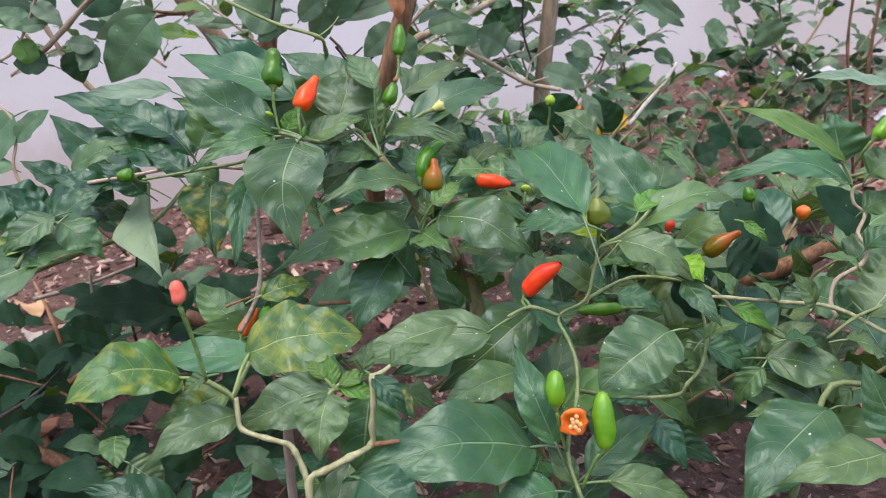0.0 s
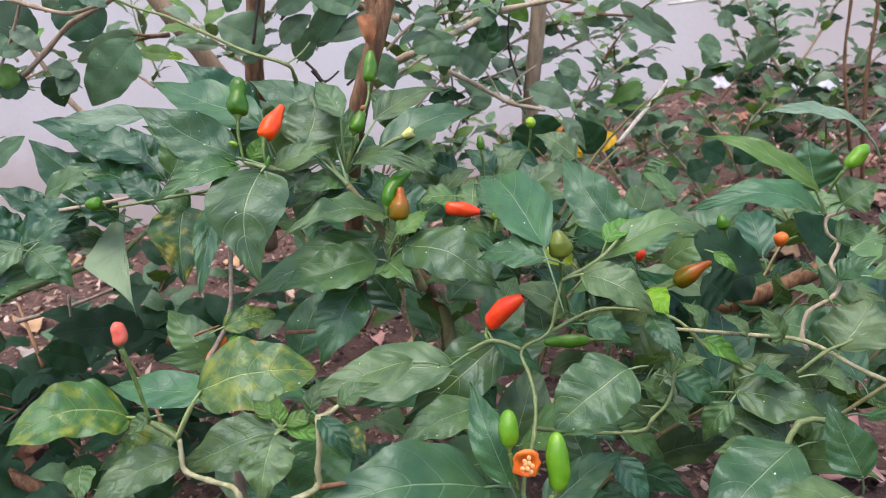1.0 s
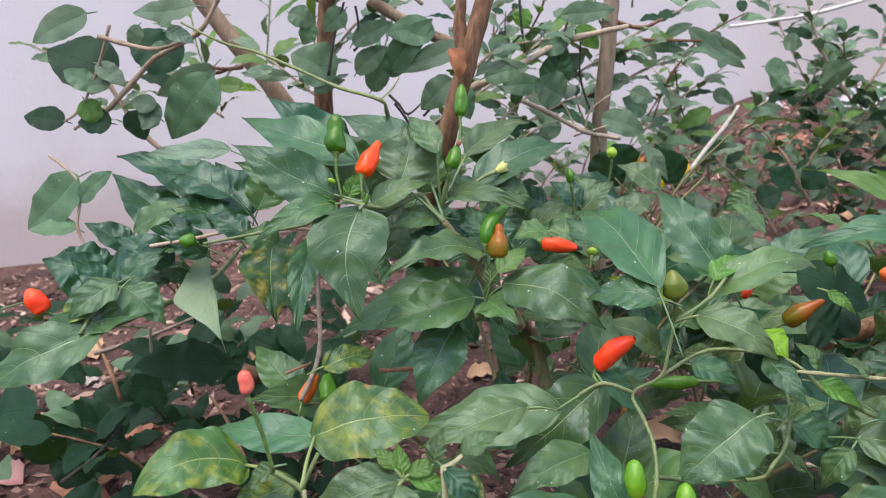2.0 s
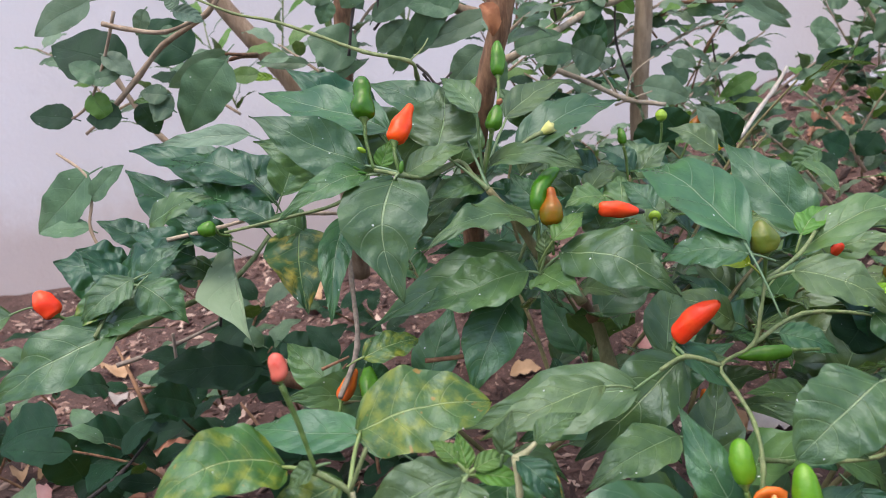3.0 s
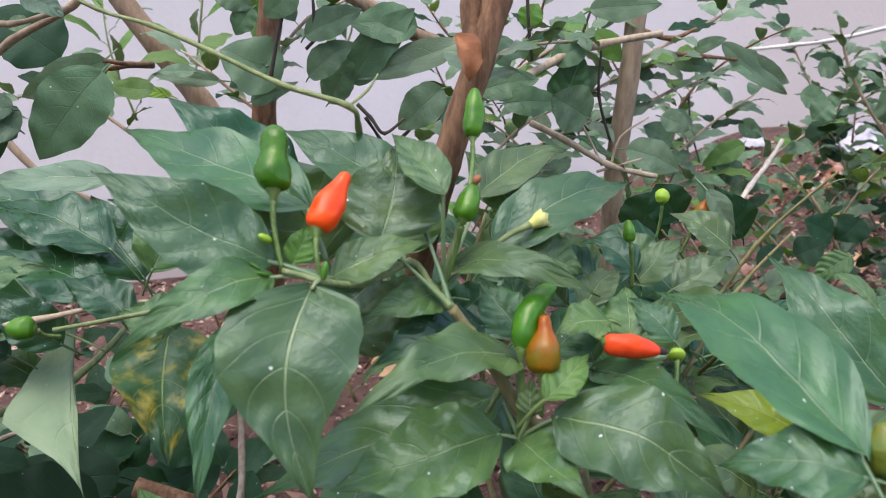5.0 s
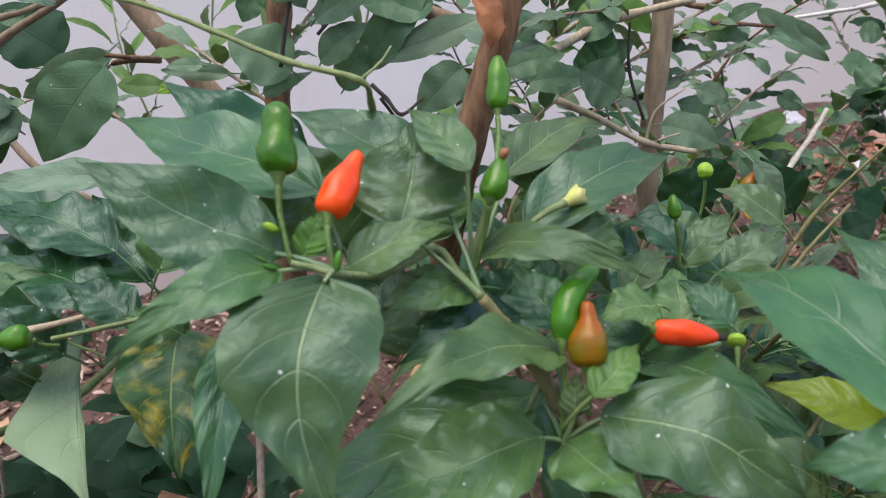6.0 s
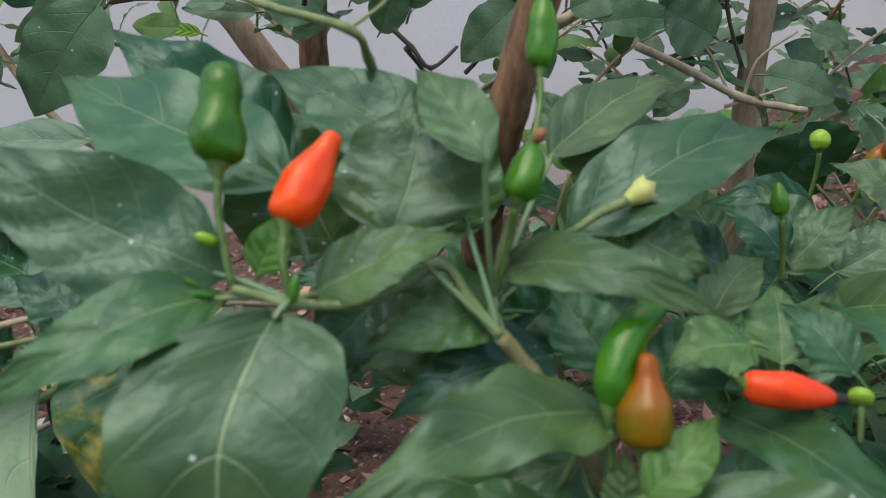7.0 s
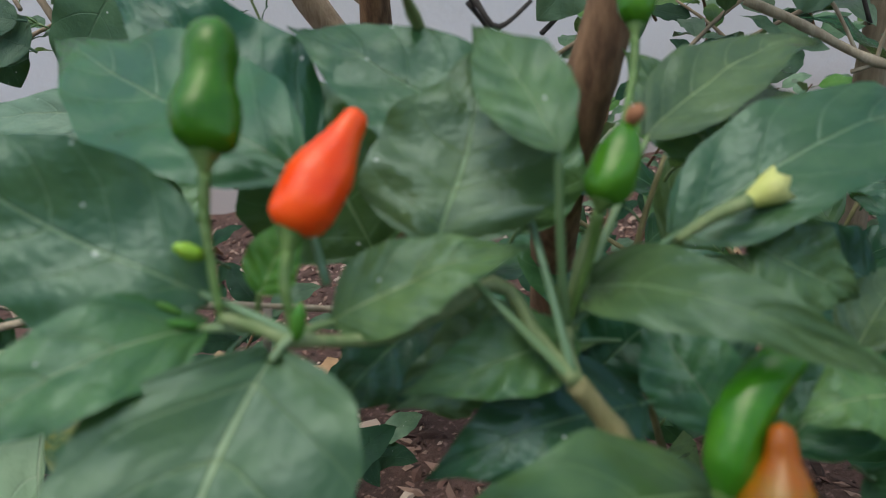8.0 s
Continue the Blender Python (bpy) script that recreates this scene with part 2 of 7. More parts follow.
def litter_material():
    n = Nodes("litter")
    rnd = n.add("ShaderNodeNewGeometry").outputs["Random Per Island"]
    ramp = n.add("ShaderNodeValToRGB")
    n.put(ramp.inputs[0], rnd)
    stops = ((0.0, (0.035, 0.018, 0.015)), (0.38, (0.085, 0.042, 0.034)), (0.62, (0.20, 0.110, 0.088)), (0.84, (0.38, 0.25, 0.20)), (1.0, (0.60, 0.46, 0.38)))
    el = ramp.color_ramp.elements
    while len(el) < len(stops):
        el.new(0.5)
    for e, (at, c) in zip(el, stops):
        e.position, e.color = at, (*c, 1)
    tc = n.add("ShaderNodeTexCoord")
    bump = n.add("ShaderNodeBump", Strength=0.5, Distance=0.002, Height=n.noise(tc.outputs["Object"], 260.0, 3.0))
    p = n.add("ShaderNodeBsdfPrincipled", Roughness=0.85)
    n.put(p.inputs["Base Color"], ramp.outputs[0])
    n.put(p.inputs["Normal"], bump.outputs[0])
    return n.finish(p.outputs[0])


def wall_material():
    n = Nodes("wall_paint")
    tc = n.add("ShaderNodeTexCoord")
    v = tc.outputs["Object"]
    col = n.mix(n.step(n.noise(v, 1.6, 5.0, 0.6), 0.3, 0.75), (0.78, 0.76, 0.79), (0.83, 0.81, 0.83))
    col = n.mix(n.math("MULTIPLY", n.step(n.noise(v, 14.0, 5.0, 0.7), 0.55, 0.8), 0.25), col, (0.58, 0.55, 0.56))
    col = n.mix(n.math("MULTIPLY", n.step(n.noise(v, 0.7, 3.0), 0.42, 0.62), 0.35), col, (0.60, 0.545, 0.52))
    xyz = n.add("ShaderNodeSeparateXYZ", Vector=v)
    z = xyz.outputs[2]
    # beiger and darker towards the right end, with an uneven edge
    beige_right = n.step(n.math("ADD", xyz.outputs[0], n.math("MULTIPLY", n.noise(v, 1.3, 4.0), 0.5)), 0.55, 1.15)
    col = n.mix(n.math("MULTIPLY", beige_right, 0.75), col, (0.64, 0.565, 0.535))
    splash = n.math("ADD", z, n.math("MULTIPLY", n.math("SUBTRACT", n.noise(v, 5.0, 5.0, 0.7), 0.5), 0.3))
    dirt = n.math("SUBTRACT", 1.0, n.step(splash, 0.02, 0.22))
    col = n.mix(n.math("MULTIPLY", dirt, 0.6), col, (0.50, 0.38, 0.33))
    bump = n.add("ShaderNodeBump", Strength=0.35, Distance=0.003, Height=n.noise(v, 90.0, 5.0, 0.65))
    p = n.add("ShaderNodeBsdfPrincipled", Roughness=0.8)
    n.put(p.inputs["Base Color"], col)
    n.put(p.inputs["Normal"], bump.outputs[0])
    return n.finish(p.outputs[0])


def plain_material(name, base, light, rough=0.6, scale=30.0, bumpy=0.3, sheen=0.0):
    n = Nodes(name)
    tc = n.add("ShaderNodeTexCoord")
    g = n.noise(tc.outputs["Object"], scale, 5.0, 0.6)
    bump = n.add("ShaderNodeBump", Strength=bumpy, Distance=0.003, Height=n.noise(tc.outputs["Object"], scale * 3, 4.0))
    p = n.add("ShaderNodeBsdfPrincipled", Roughness=rough)
    n.put(p.inputs["Base Color"], n.mix(n.step(g, 0.3, 0.7), base, light))
    n.put(p.inputs["Normal"], bump.outputs[0])
    return n.finish(p.outputs[0])


SOIL, LITTER, WALL = soil_material(), litter_material(), wall_material()
BAG = plain_material("thin_white_plastic", (0.40, 0.40, 0.47), (0.52, 0.52, 0.59), 0.35, 20)
CLAY = plain_material("fired_clay", (0.26, 0.12, 0.075), (0.34, 0.17, 0.11), 0.85, 25)
DEAD = plain_material("dead_leaf", (0.26, 0.10, 0.045), (0.42, 0.20, 0.10), 0.8, 60)
PETAL = plain_material("petal_cream", (0.46, 0.50, 0.12), (0.58, 0.58, 0.24), 0.6, 80)
FLESH = plain_material("pepper_flesh", (0.70, 0.34, 0.10), (0.84, 0.60, 0.32), 0.5, 120)


# ---- building ----
def ease(t):
    t = min(1.0, max(0.0, t))
    return t * t * (3 - 2 * t)


def mesh_from(name, verts, faces, uvs=None, smooth=True):
    me = bpy.data.meshes.new(name)
    me.from_pydata([tuple(map(float, p)) for p in verts], [], faces)
    if uvs is not None:
        layer = me.uv_layers.new(name="UVMap")
        idx = np.empty(len(me.loops), dtype=np.int32)
        me.loops.foreach_get("vertex_index", idx)
        layer.data.foreach_set("uv", np.asarray(uvs, dtype=np.float32)[idx].ravel())
    if smooth:
        me.polygons.foreach_set("use_smooth", np.ones(len(me.polygons), dtype=bool))
    me.update()
    return me


def part(name, me, material, parent, label=""):
    """One mesh object under a thing or a part."""
    if not me.materials:
        me.materials.append(material)
    ob = new(name, me)
    ob.parent = parent
    return tagged(ob, label=label)


def thing(name, label, category, group="", kind="", at=(0, 0, 0)):
    ob = tagged(new(name), label, category, group, kind)
    ob.location = at
    return ob


def tube(path, radii, sides=7, wob=0.0, rng=random):
    """Verts, faces and uv of a smooth round stem along a path."""
    pts = [Vector(p) for p in path]
    fine, rr = [], []
    k = 4
    for i in range(len(pts) - 1):
        p0, p1, p2, p3 = pts[max(i - 1, 0)], pts[i], pts[i + 1], pts[min(i + 2, len(pts) - 1)]
        for j in range(k):
            t = j / k
            fine.append(0.5 * (2 * p1 + (p2 - p0) * t + (2 * p0 - 5 * p1 + 4 * p2 - p3) * t * t + (3 * p1 - p0 - 3 * p2 + p3) * t ** 3))
            rr.append(radii[0] + (radii[1] - radii[0]) * (i + t) / (len(pts) - 1))
    fine.append(pts[-1])
    rr.append(radii[1])
    verts, faces, uvs = [], [], []
    side = Vector((0.3, 0.9, 0.2))
    for i, p in enumerate(fine):
        d = (fine[min(i + 1, len(fine) - 1)] - fine[max(i - 1, 0)]).normalized()
        a = d.cross(side)
        a = (a if a.length > 1e-3 else d.cross(Vector((1, 0, 0)))).normalized()
        b = d.cross(a)
        knob = 1.0 + (0.25 if i % k == 0 and 0 < i < len(fine) - 1 else 0.0) * wob
        for s in range(sides):
            w = 2 * math.pi * s / sides
            r = rr[i] * knob * (1 + wob * 0.3 * noise.noise(Vector((p.x * 90, p.y * 90, p.z * 90 + s))))
            verts.append(p + (a * math.cos(w) + b * math.sin(w)) * r)
            uvs.append((i / len(fine), s / sides))
    for i in range(len(fine) - 1):
        for s in range(sides):
            t = (s + 1) % sides
            faces.append((i * sides + s, i * sides + t, (i + 1) * sides + t, (i + 1) * sides + s))
    faces.append(tuple(range(sides - 1, -1, -1)))
    faces.append(tuple((len(fine) - 1) * sides + s for s in range(sides)))
    return verts, faces, uvs


SHAPES = {"round": (0.56, 0.86), "lop": (1.0, 0.55), "slender": (0.8, 0.9)}
# half width of the long-pointed leaves along the midrib
OUTLINE = {
    "blunt": ((0, 0.10), (0.03, 0.34), (0.10, 0.72), (0.24, 0.97), (0.42, 1.0), (0.60, 0.90), (0.76, 0.70), (0.88, 0.46), (0.96, 0.22), (1, 0.02)),
    "chili": ((0, 0.03), (0.04, 0.30), (0.10, 0.60), (0.20, 0.89), (0.32, 1.0), (0.46, 0.95), (0.60, 0.76), (0.74, 0.48), (0.86, 0.24), (0.94, 0.10), (1, 0.01)),
    "drip": ((0, 0.04), (0.03, 0.28), (0.09, 0.64), (0.18, 0.93), (0.28, 1.0), (0.42, 0.94), (0.56, 0.73), (0.70, 0.47), (0.82, 0.28), (0.92, 0.14), (1, 0.01)),
}


def profile(knots, s):
    """A smooth curve through knots of (place, value), without overshoot."""
    n = len(knots)
    h = [knots[i + 1][0] - knots[i][0] for i in range(n - 1)]
    d = [(knots[i + 1][1] - knots[i][1]) / h[i] for i in range(n - 1)]
    m = [d[0]] + [0.0 if d[i - 1] * d[i] <= 0 else 2 * d[i - 1] * d[i] / (d[i - 1] + d[i]) for i in range(1, n - 1)] + [d[-1]]
    i = max(q for q in range(n - 1) if s >= knots[q][0] or q == 0)
    t = min(1.0, max(0.0, (s - knots[i][0]) / h[i]))
    a, b = knots[i][1], knots[i + 1][1]
    return (2 * t ** 3 - 3 * t * t + 1) * a + (t ** 3 - 2 * t * t + t) * h[i] * m[i] + (3 * t * t - 2 * t ** 3) * b + (t ** 3 - t * t) * h[i] * m[i + 1]


def blade(length, width, sag, fold, shape, wave, rng, rows=28, cols=12, bow=None):
    """A leaf blade along +y with its stalk end at 0: bowed, folded at the midrib, with a waved edge."""
    a, b = SHAPES.get(shape, (1, 1))
    peak = (a / (a + b)) ** a * (b / (a + b)) ** b
    verts, faces, uvs = [], [], []
    ph, ph2, skew = rng.uniform(0, 6.28), rng.uniform(0, 6.28), rng.uniform(-0.05, 0.05)
    skew = skew if bow is None else bow
    turns = rng.uniform(2.2, 3.6)
    twist = rng.uniform(-0.25, 0.25)
    for i in range(rows + 1):
        s = i / rows
        half = 0.5 * width * (profile(OUTLINE[shape], s) if shape in OUTLINE else max(s ** a * (1 - s) ** b / peak, 0.012))
        if shape == "lop":
            half = 0.5 * width * max(s / 0.6 if s < 0.6 else (1 - (s - 0.6) / 0.4) ** 1.9, 0.02)
        for j in range(cols + 1):
            v = 2 * j / cols - 1
            e = half * (1 + 0.04 * math.sin(turns * 4.2 * s + ph2 + 2.5 * v) + 0.02 * math.sin(37 * s + ph + 2 * v))
            x = e * v * (1 if shape != "lop" else 1.9 if v > 0 else 0.12)
            y = s * length - 0.05 * length * abs(v) * (1 - s) * 0.6
            z = sag * length * 4 * s * (1 - s) + fold * abs(x) + twist * x * s + 0.013 * length * math.sin(8 * s + ph2 + 1.2 * v)
            z -= 0.5 * fold * x * x / max(half, 1e-5)
            z += wave * width * abs(v) ** 1.5 * math.sin(turns * 6.28 * s + ph + (1.3 if v > 0 else 0.0)) * min(1.0, 4 * s * (1 - s) + 0.2)
            lobe = s * 5.5 - 1.43 * abs(v) ** 1.35
            z += 0.026 * width * math.sin(6.28 * lobe) * math.sin(math.pi * min(1.0, abs(v) * 1.1)) * (0 if shape in ("slender", "round") else 1)
            if shape not in ("slender", "round"):
                spot = Vector((x / width * 2.6 + ph, y / width * 2.6, ph2))
                z += 0.045 * width * noise.noise(spot) + 0.016 * width * noise.noise(spot * 2.6) * (0.5 + abs(v))
            x += skew * length * math.sin(math.pi * s)
            verts.append(Vector((x, y, z)))
            uvs.append((s, 0.5 + 0.5 * v))
    for i in range(rows):
        for j in range(cols):
            q = i * (cols + 1) + j
            faces.append((q, q + 1, q + cols + 2, q + cols + 1))
    return verts, faces, uvs


def frame_of(base, tip, normal):
    base, tip, normal = Vector(base), Vector(tip), Vector(normal)
    y = (tip - base).normalized()
    z = (normal - y * normal.dot(y)).normalized()
    x = y.cross(z)
    return Matrix(((x.x, y.x, z.x, base.x), (x.y, y.y, z.y, base.y), (x.z, y.z, z.z, base.z), (0, 0, 0, 1)))


leaf_rng = random.Random(11)


def leaf(plant, base, tip, width, normal, sag, fold, tone, shape, wave, node=None, bow=None):
    """One leaf of a plant, from its stalk end to its tip."""
    m = frame_of(base, tip, normal)
    length = (Vector(tip) - Vector(base)).length
    verts, faces, uvs = blade(length, width, sag, fold, shape, wave, leaf_rng, bow=bow)
    k = 0.14 if shape == "round" else 0.26
    start = m.inverted() @ Vector(node) if node is not None else Vector((leaf_rng.uniform(-0.06, 0.06), -k, -0.9 * k)) * length
    mid = start * 0.5 + Vector((0, 0, 0.06 * start.length))
    tv, tf, tu = tube([start, mid, Vector((0, 0.01 * length, 0))], (0.0012 if node is not None else 0.0005, 0.0008), 5)
    k = len(verts)
    verts += tv
    uvs += [(0.02, 0.5)] * len(tv)
    faces += [tuple(q + k for q in f) for f in tf]
    ob = part("leaf", mesh_from("leaf", verts, faces, uvs), LEAF[tone], plant)
    ob.matrix_local = plant.matrix_world.inverted() @ m
    return ob


def stem(plant, path, r0, r1, tone):
    verts, faces, uvs = tube(path, (r0, r1), 10 if max(r0, r1) > 0.006 else 8, 0.22 if max(r0, r1) > 0.006 else 1.0)
    return part("stem" if max(r0, r1) < 0.006 else "trunk", mesh_from("stem", verts, faces, uvs), STEM[tone], plant)


POD_LABEL = {"rose": "stubby blunt-ended rose-red chili", "scarlet": "glossy ripe orange-red chili", "red": "glossy ripe red chili", "green": "glossy unripe green chili", "bumpy": "lumpy dark green unripe chili", "curl": "glossy curved green chili", "fresh": "slender bright green unripe chili", "lime": "small round lime chili", "brown": "chili turning from green to orange brown", "olive": "dark olive chili", "orange": "shrivelled orange chili"}


# radius along a pod from the calyx to the tip, as shares of its greatest radius
POD_SHAPE = {
    "scarlet": ((0, 0.22), (0.035, 0.60), (0.10, 0.86), (0.24, 1.0), (0.45, 0.93), (0.65, 0.70), (0.80, 0.50), (0.92, 0.40), (0.97, 0.30), (1, 0.02)),
    "bumpy": ((0, 0.25), (0.035, 0.62), (0.10, 0.90), (0.26, 1.0), (0.40, 0.92), (0.51, 0.80), (0.58, 0.76), (0.72, 0.79), (0.85, 0.70), (0.94, 0.48), (0.98, 0.27), (1, 0.02)),
    "green": ((0, 0.24), (0.04, 0.60), (0.14, 0.88), (0.36, 1.0), (0.58, 0.92), (0.76, 0.74), (0.90, 0.52), (0.97, 0.32), (1, 0.02)),
    "brown": ((0, 0.22), (0.04, 0.60), (0.11, 0.87), (0.28, 1.0), (0.45, 0.96), (0.60, 0.74), (0.74, 0.48), (0.88, 0.38), (0.96, 0.28), (1, 0.02)),
    "curl": ((0, 0.25), (0.05, 0.66), (0.16, 1.0), (0.50, 0.96), (0.78, 0.82), (0.90, 0.62), (0.97, 0.36), (1, 0.02)),
    "red": ((0, 0.25), (0.04, 0.62), (0.12, 0.88), (0.30, 0.97), (0.50, 1.0), (0.70, 0.88), (0.86, 0.62), (0.96, 0.40), (1, 0.20)),
    "rose": ((0, 0.25), (0.05, 0.62), (0.14, 0.88), (0.30, 1.0), (0.60, 0.98), (0.80, 0.86), (0.92, 0.62), (0.98, 0.32), (1, 0.02)),
    "fresh": ((0, 0.22), (0.05, 0.56), (0.15, 0.82), (0.38, 1.0), (0.60, 0.98), (0.80, 0.82), (0.92, 0.56), (0.98, 0.30), (1, 0.02)),
    "lime": ((0, 0.22), (0.05, 0.52), (0.15, 0.80), (0.42, 1.0), (0.68, 0.94), (0.87, 0.62), (0.96, 0.34), (1, 0.02)),
}
PLAIN_POD = ((0, 0.22), (0.04, 0.58), (0.11, 0.85), (0.28, 1.0), (0.50, 0.95), (0.70, 0.74), (0.85, 0.50), (0.95, 0.30), (1, 0.02))


def pepper(plant, base, tip, radius, tone, stalk, bend):
    """A pod on its stalk: rounded shoulder, slight bumps, narrowed tip, green calyx."""
    b, t = Vector(base), Vector(tip)
    length = (t - b).length
    m = frame_of(base, tip, Vector((0.2, -1, 0.3)))
    rows, sides = 30, 18
    knots = POD_SHAPE.get(tone, PLAIN_POD)
    hook = {"scarlet": 0.05, "brown": 0.02, "bumpy": -0.05}.get(tone, 0.0)
    verts, faces, uvs = [], [], []
    ph = leaf_rng.uniform(0, 6.28)
    for i in range(rows + 1):
        s = 0.5 - 0.5 * math.cos(math.pi * i / rows)
        r = radius * max(profile(knots, s), 0.0002)
        cx = bend * length * math.sin(math.pi * s * 0.9) + hook * length * ease((s - 0.55) / 0.45)
        for j in range(sides):
            w = 2 * math.pi * j / sides
            k = 1 + 0.012 * math.sin(46 * s + 2 * math.sin(w + ph)) * math.sin(math.pi * s) + 0.05 * math.sin(3 * w + ph) * (1 - s) + 0.14 * noise.noise(Vector((math.cos(w), math.sin(w), s * 3 + ph)))
            verts.append(Vector((cx + r * k * math.cos(w), s * length, r * k * math.sin(w))))
            uvs.append((s, j / sides))
    for i in range(rows):
        for j in range(sides):
            q = (j + 1) % sides
            faces.append((i * sides + j, (i + 1) * sides + j, (i + 1) * sides + q, i * sides + q))
    pod = part("pepper", mesh_from("pepper", verts, faces, uvs), POD[tone], plant, POD_LABEL[tone])
    pod.matrix_local = m
    way = (m.inverted() @ Vector(stalk[-1])).normalized()
    verts, faces, uvs = [], [], []
    for i, (s, r) in enumerate(((-0.14, 0.17), (-0.09, 0.21), (-0.04, 0.30), (0.0, 0.42), (0.035, 0.50))):
        mid = way * (-s * length) if s < 0 else Vector((0, s * length, 0))
        for j in range(10):
            w = 2 * math.pi * j / 10
            lip = 0.025 * length if i == 4 and j % 2 else 0.0
            verts.append((mid.x + r * radius * math.cos(w), mid.y + lip, mid.z + r * radius * math.sin(w)))
    for i in range(4):
        for j in range(10):
            q = (j + 1) % 10
            faces.append((i * 10 + j, (i + 1) * 10 + j, (i + 1) * 10 + q, i * 10 + q))
    part("calyx", mesh_from("calyx", verts, faces), STEM["pod_stalk"], pod, "pale green calyx")
    path = [m.inverted() @ Vector(p) for p in stalk] + [way * 0.14 * length]
    verts, faces, uvs = tube(path, (0.0009, 0.0013), 7)
    part("stalk", mesh_from("stalk", verts, faces, uvs), STEM["pod_stalk"], pod)
    return pod


# ---- ground and wall ----
def ground_z(x, y):
    """The bed rises towards the wall where the soil is heaped."""
    rise = 0.27 * ease((x + 0.05) / 0.9) * ease((y - 0.95) / 1.1) * (1 - ease((x - 2.0) / 2.0))
    dip = -0.07 * ease((-x - 0.2) / 0.7) * ease((y - 0.6) / 0.8)
    near = 1 - ease((abs(y - 1) - 2.5) / 2.0)
    return (rise + dip) * near + 0.012 * noise.noise(Vector((x * 5, y * 5, 0))) + 0.006 * noise.noise(Vector((x * 19, y * 19, 3)))


def build_ground():
    xs = sorted(set([round(v, 4) for v in np.linspace(-1.6, 1.8, 110)] + [-600, -120, -40, -15, -7, -4, -2.6, 2.6, 4, 7, 15, 40, 120, 600]))
    ys = sorted(set([round(v, 4) for v in np.linspace(-0.2, 2.4, 90)] + [-600, -120, -40, -15, -6, -3, -1.5, -0.7, 3.2, 5, 9, 20, 60, 150, 600]))
    verts = [(x, y, ground_z(x, y) if abs(x) < 5 and abs(y) < 6 else 0.0) for y in ys for x in xs]
    w = len(xs)
    faces = [(j * w + i, j * w + i + 1, (j + 1) * w + i + 1, (j + 1) * w + i) for j in range(len(ys) - 1) for i in range(w - 1)]
    me = mesh_from("ground", verts, faces)
    me.materials.append(SOIL)
    tagged(new("ground", me), "bare reddish brown garden soil strewn with litter", "ground", kind="structure")


def wall_y(x):
    return 1.98 + 0.24 * x


def build_wall():
    xs = np.linspace(-3.2, 3.6, 40)
    zs = [-0.3, 0.0, 0.3, 0.6, 0.9, 1.3, 1.7]
    verts, faces = [], []
    for back in (0, 1):
        for z in zs:
            for x in xs:
                bulge = 0.006 * noise.noise(Vector((x * 1.7, z * 1.7, 5)))
                verts.append((x, wall_y(x) + (0.18 if back else bulge), z))
    w, k = len(xs), len(xs) * len(zs)
    for j in range(len(zs) - 1):
        for i in range(w - 1):
            q = j * w + i
            faces.append((q, q + 1, q + w + 1, q + w))
            faces.append((k + q, k + q + w, k + q + w + 1, k + q + 1))
    top = (len(zs) - 1) * w
    for i in range(w - 1):
        faces.append((top + i, top + i + 1, k + top + i + 1, k + top + i))
        faces.append((i, k + i, k + i + 1, i + 1))
    for j in range(len(zs) - 1):
        for i in (0, w - 1):
            q = j * w + i
            faces.append((q, q + w, k + q + w, k + q))
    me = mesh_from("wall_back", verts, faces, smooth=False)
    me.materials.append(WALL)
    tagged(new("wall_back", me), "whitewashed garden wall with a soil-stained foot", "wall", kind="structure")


build_ground()
build_wall()


def build_unseen_wall():
    """A plain wall added out of view behind the camera, to block low sky."""
    bm = bmesh.new()
    bmesh.ops.create_cube(bm, size=1.0, matrix=Matrix.Translation((0.2, -2.6, 1.1)) @ Matrix.Diagonal((9.0, 0.2, 2.6, 1)))
    bmesh.ops.bevel(bm, geom=bm.edges[:], offset=0.01, segments=2, affect="EDGES")
    me = bpy.data.meshes.new("wall_front")
    bm.to_mesh(me)
    bm.free()
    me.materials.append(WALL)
    tagged(new("wall_front", me), "plain whitewashed wall, added out of view to block low sky", "wall", kind="structure")


build_unseen_wall()


def build_litter():
    """Crumbs of soil, bark and dry leaf strewn over the bed."""
    rng = random.Random(5)
    verts, faces = [], []
    for _ in range(24000):
        x, y = rng.uniform(-1.1, 1.2), 0.25 + 1.75 * rng.random()
        if y > wall_y(x) - 0.02:
            continue
        z = ground_z(x, y)
        r = rng.choice((0.002, 0.003, 0.0045, 0.0062, 0.0085)) * rng.uniform(0.6, 1.2)
        if rng.random() < 0.03:
            r *= 2.0
        turn = Euler((rng.uniform(-0.6, 0.6), rng.uniform(-0.6, 0.6), rng.uniform(0, 6.28))).to_matrix()
        flat = rng.choice((0.25, 0.5, 0.7))
        k = len(verts)
        long = rng.uniform(0.8, 2.2)
        for cx, cy, cz in ((1, 0, 0), (0.3, 0.6, 0.2), (-1, 0.1, 0), (-0.2, -0.6, 0.1), (0, 0, 0.9), (0, 0, -0.7)):
            p = turn @ Vector((cx * r * long * rng.uniform(0.8, 1.2), cy * r * rng.uniform(0.8, 1.2), cz * r * flat))
            verts.append((x + p.x, y + p.y, z + p.z + 0.3 * r * flat))
        for a, b in ((0, 1), (1, 2), (2, 3), (3, 0)):
            faces.append((k + a, k + b, k + 4))
            faces.append((k + b, k + a, k + 5))
    me = mesh_from("ground_litter", verts, faces, smooth=False)
    me.materials.append(LITTER)
    tagged(new("ground_litter", me), "reddish crumbs of soil, bark and dry leaf", "litter", kind="stuff")


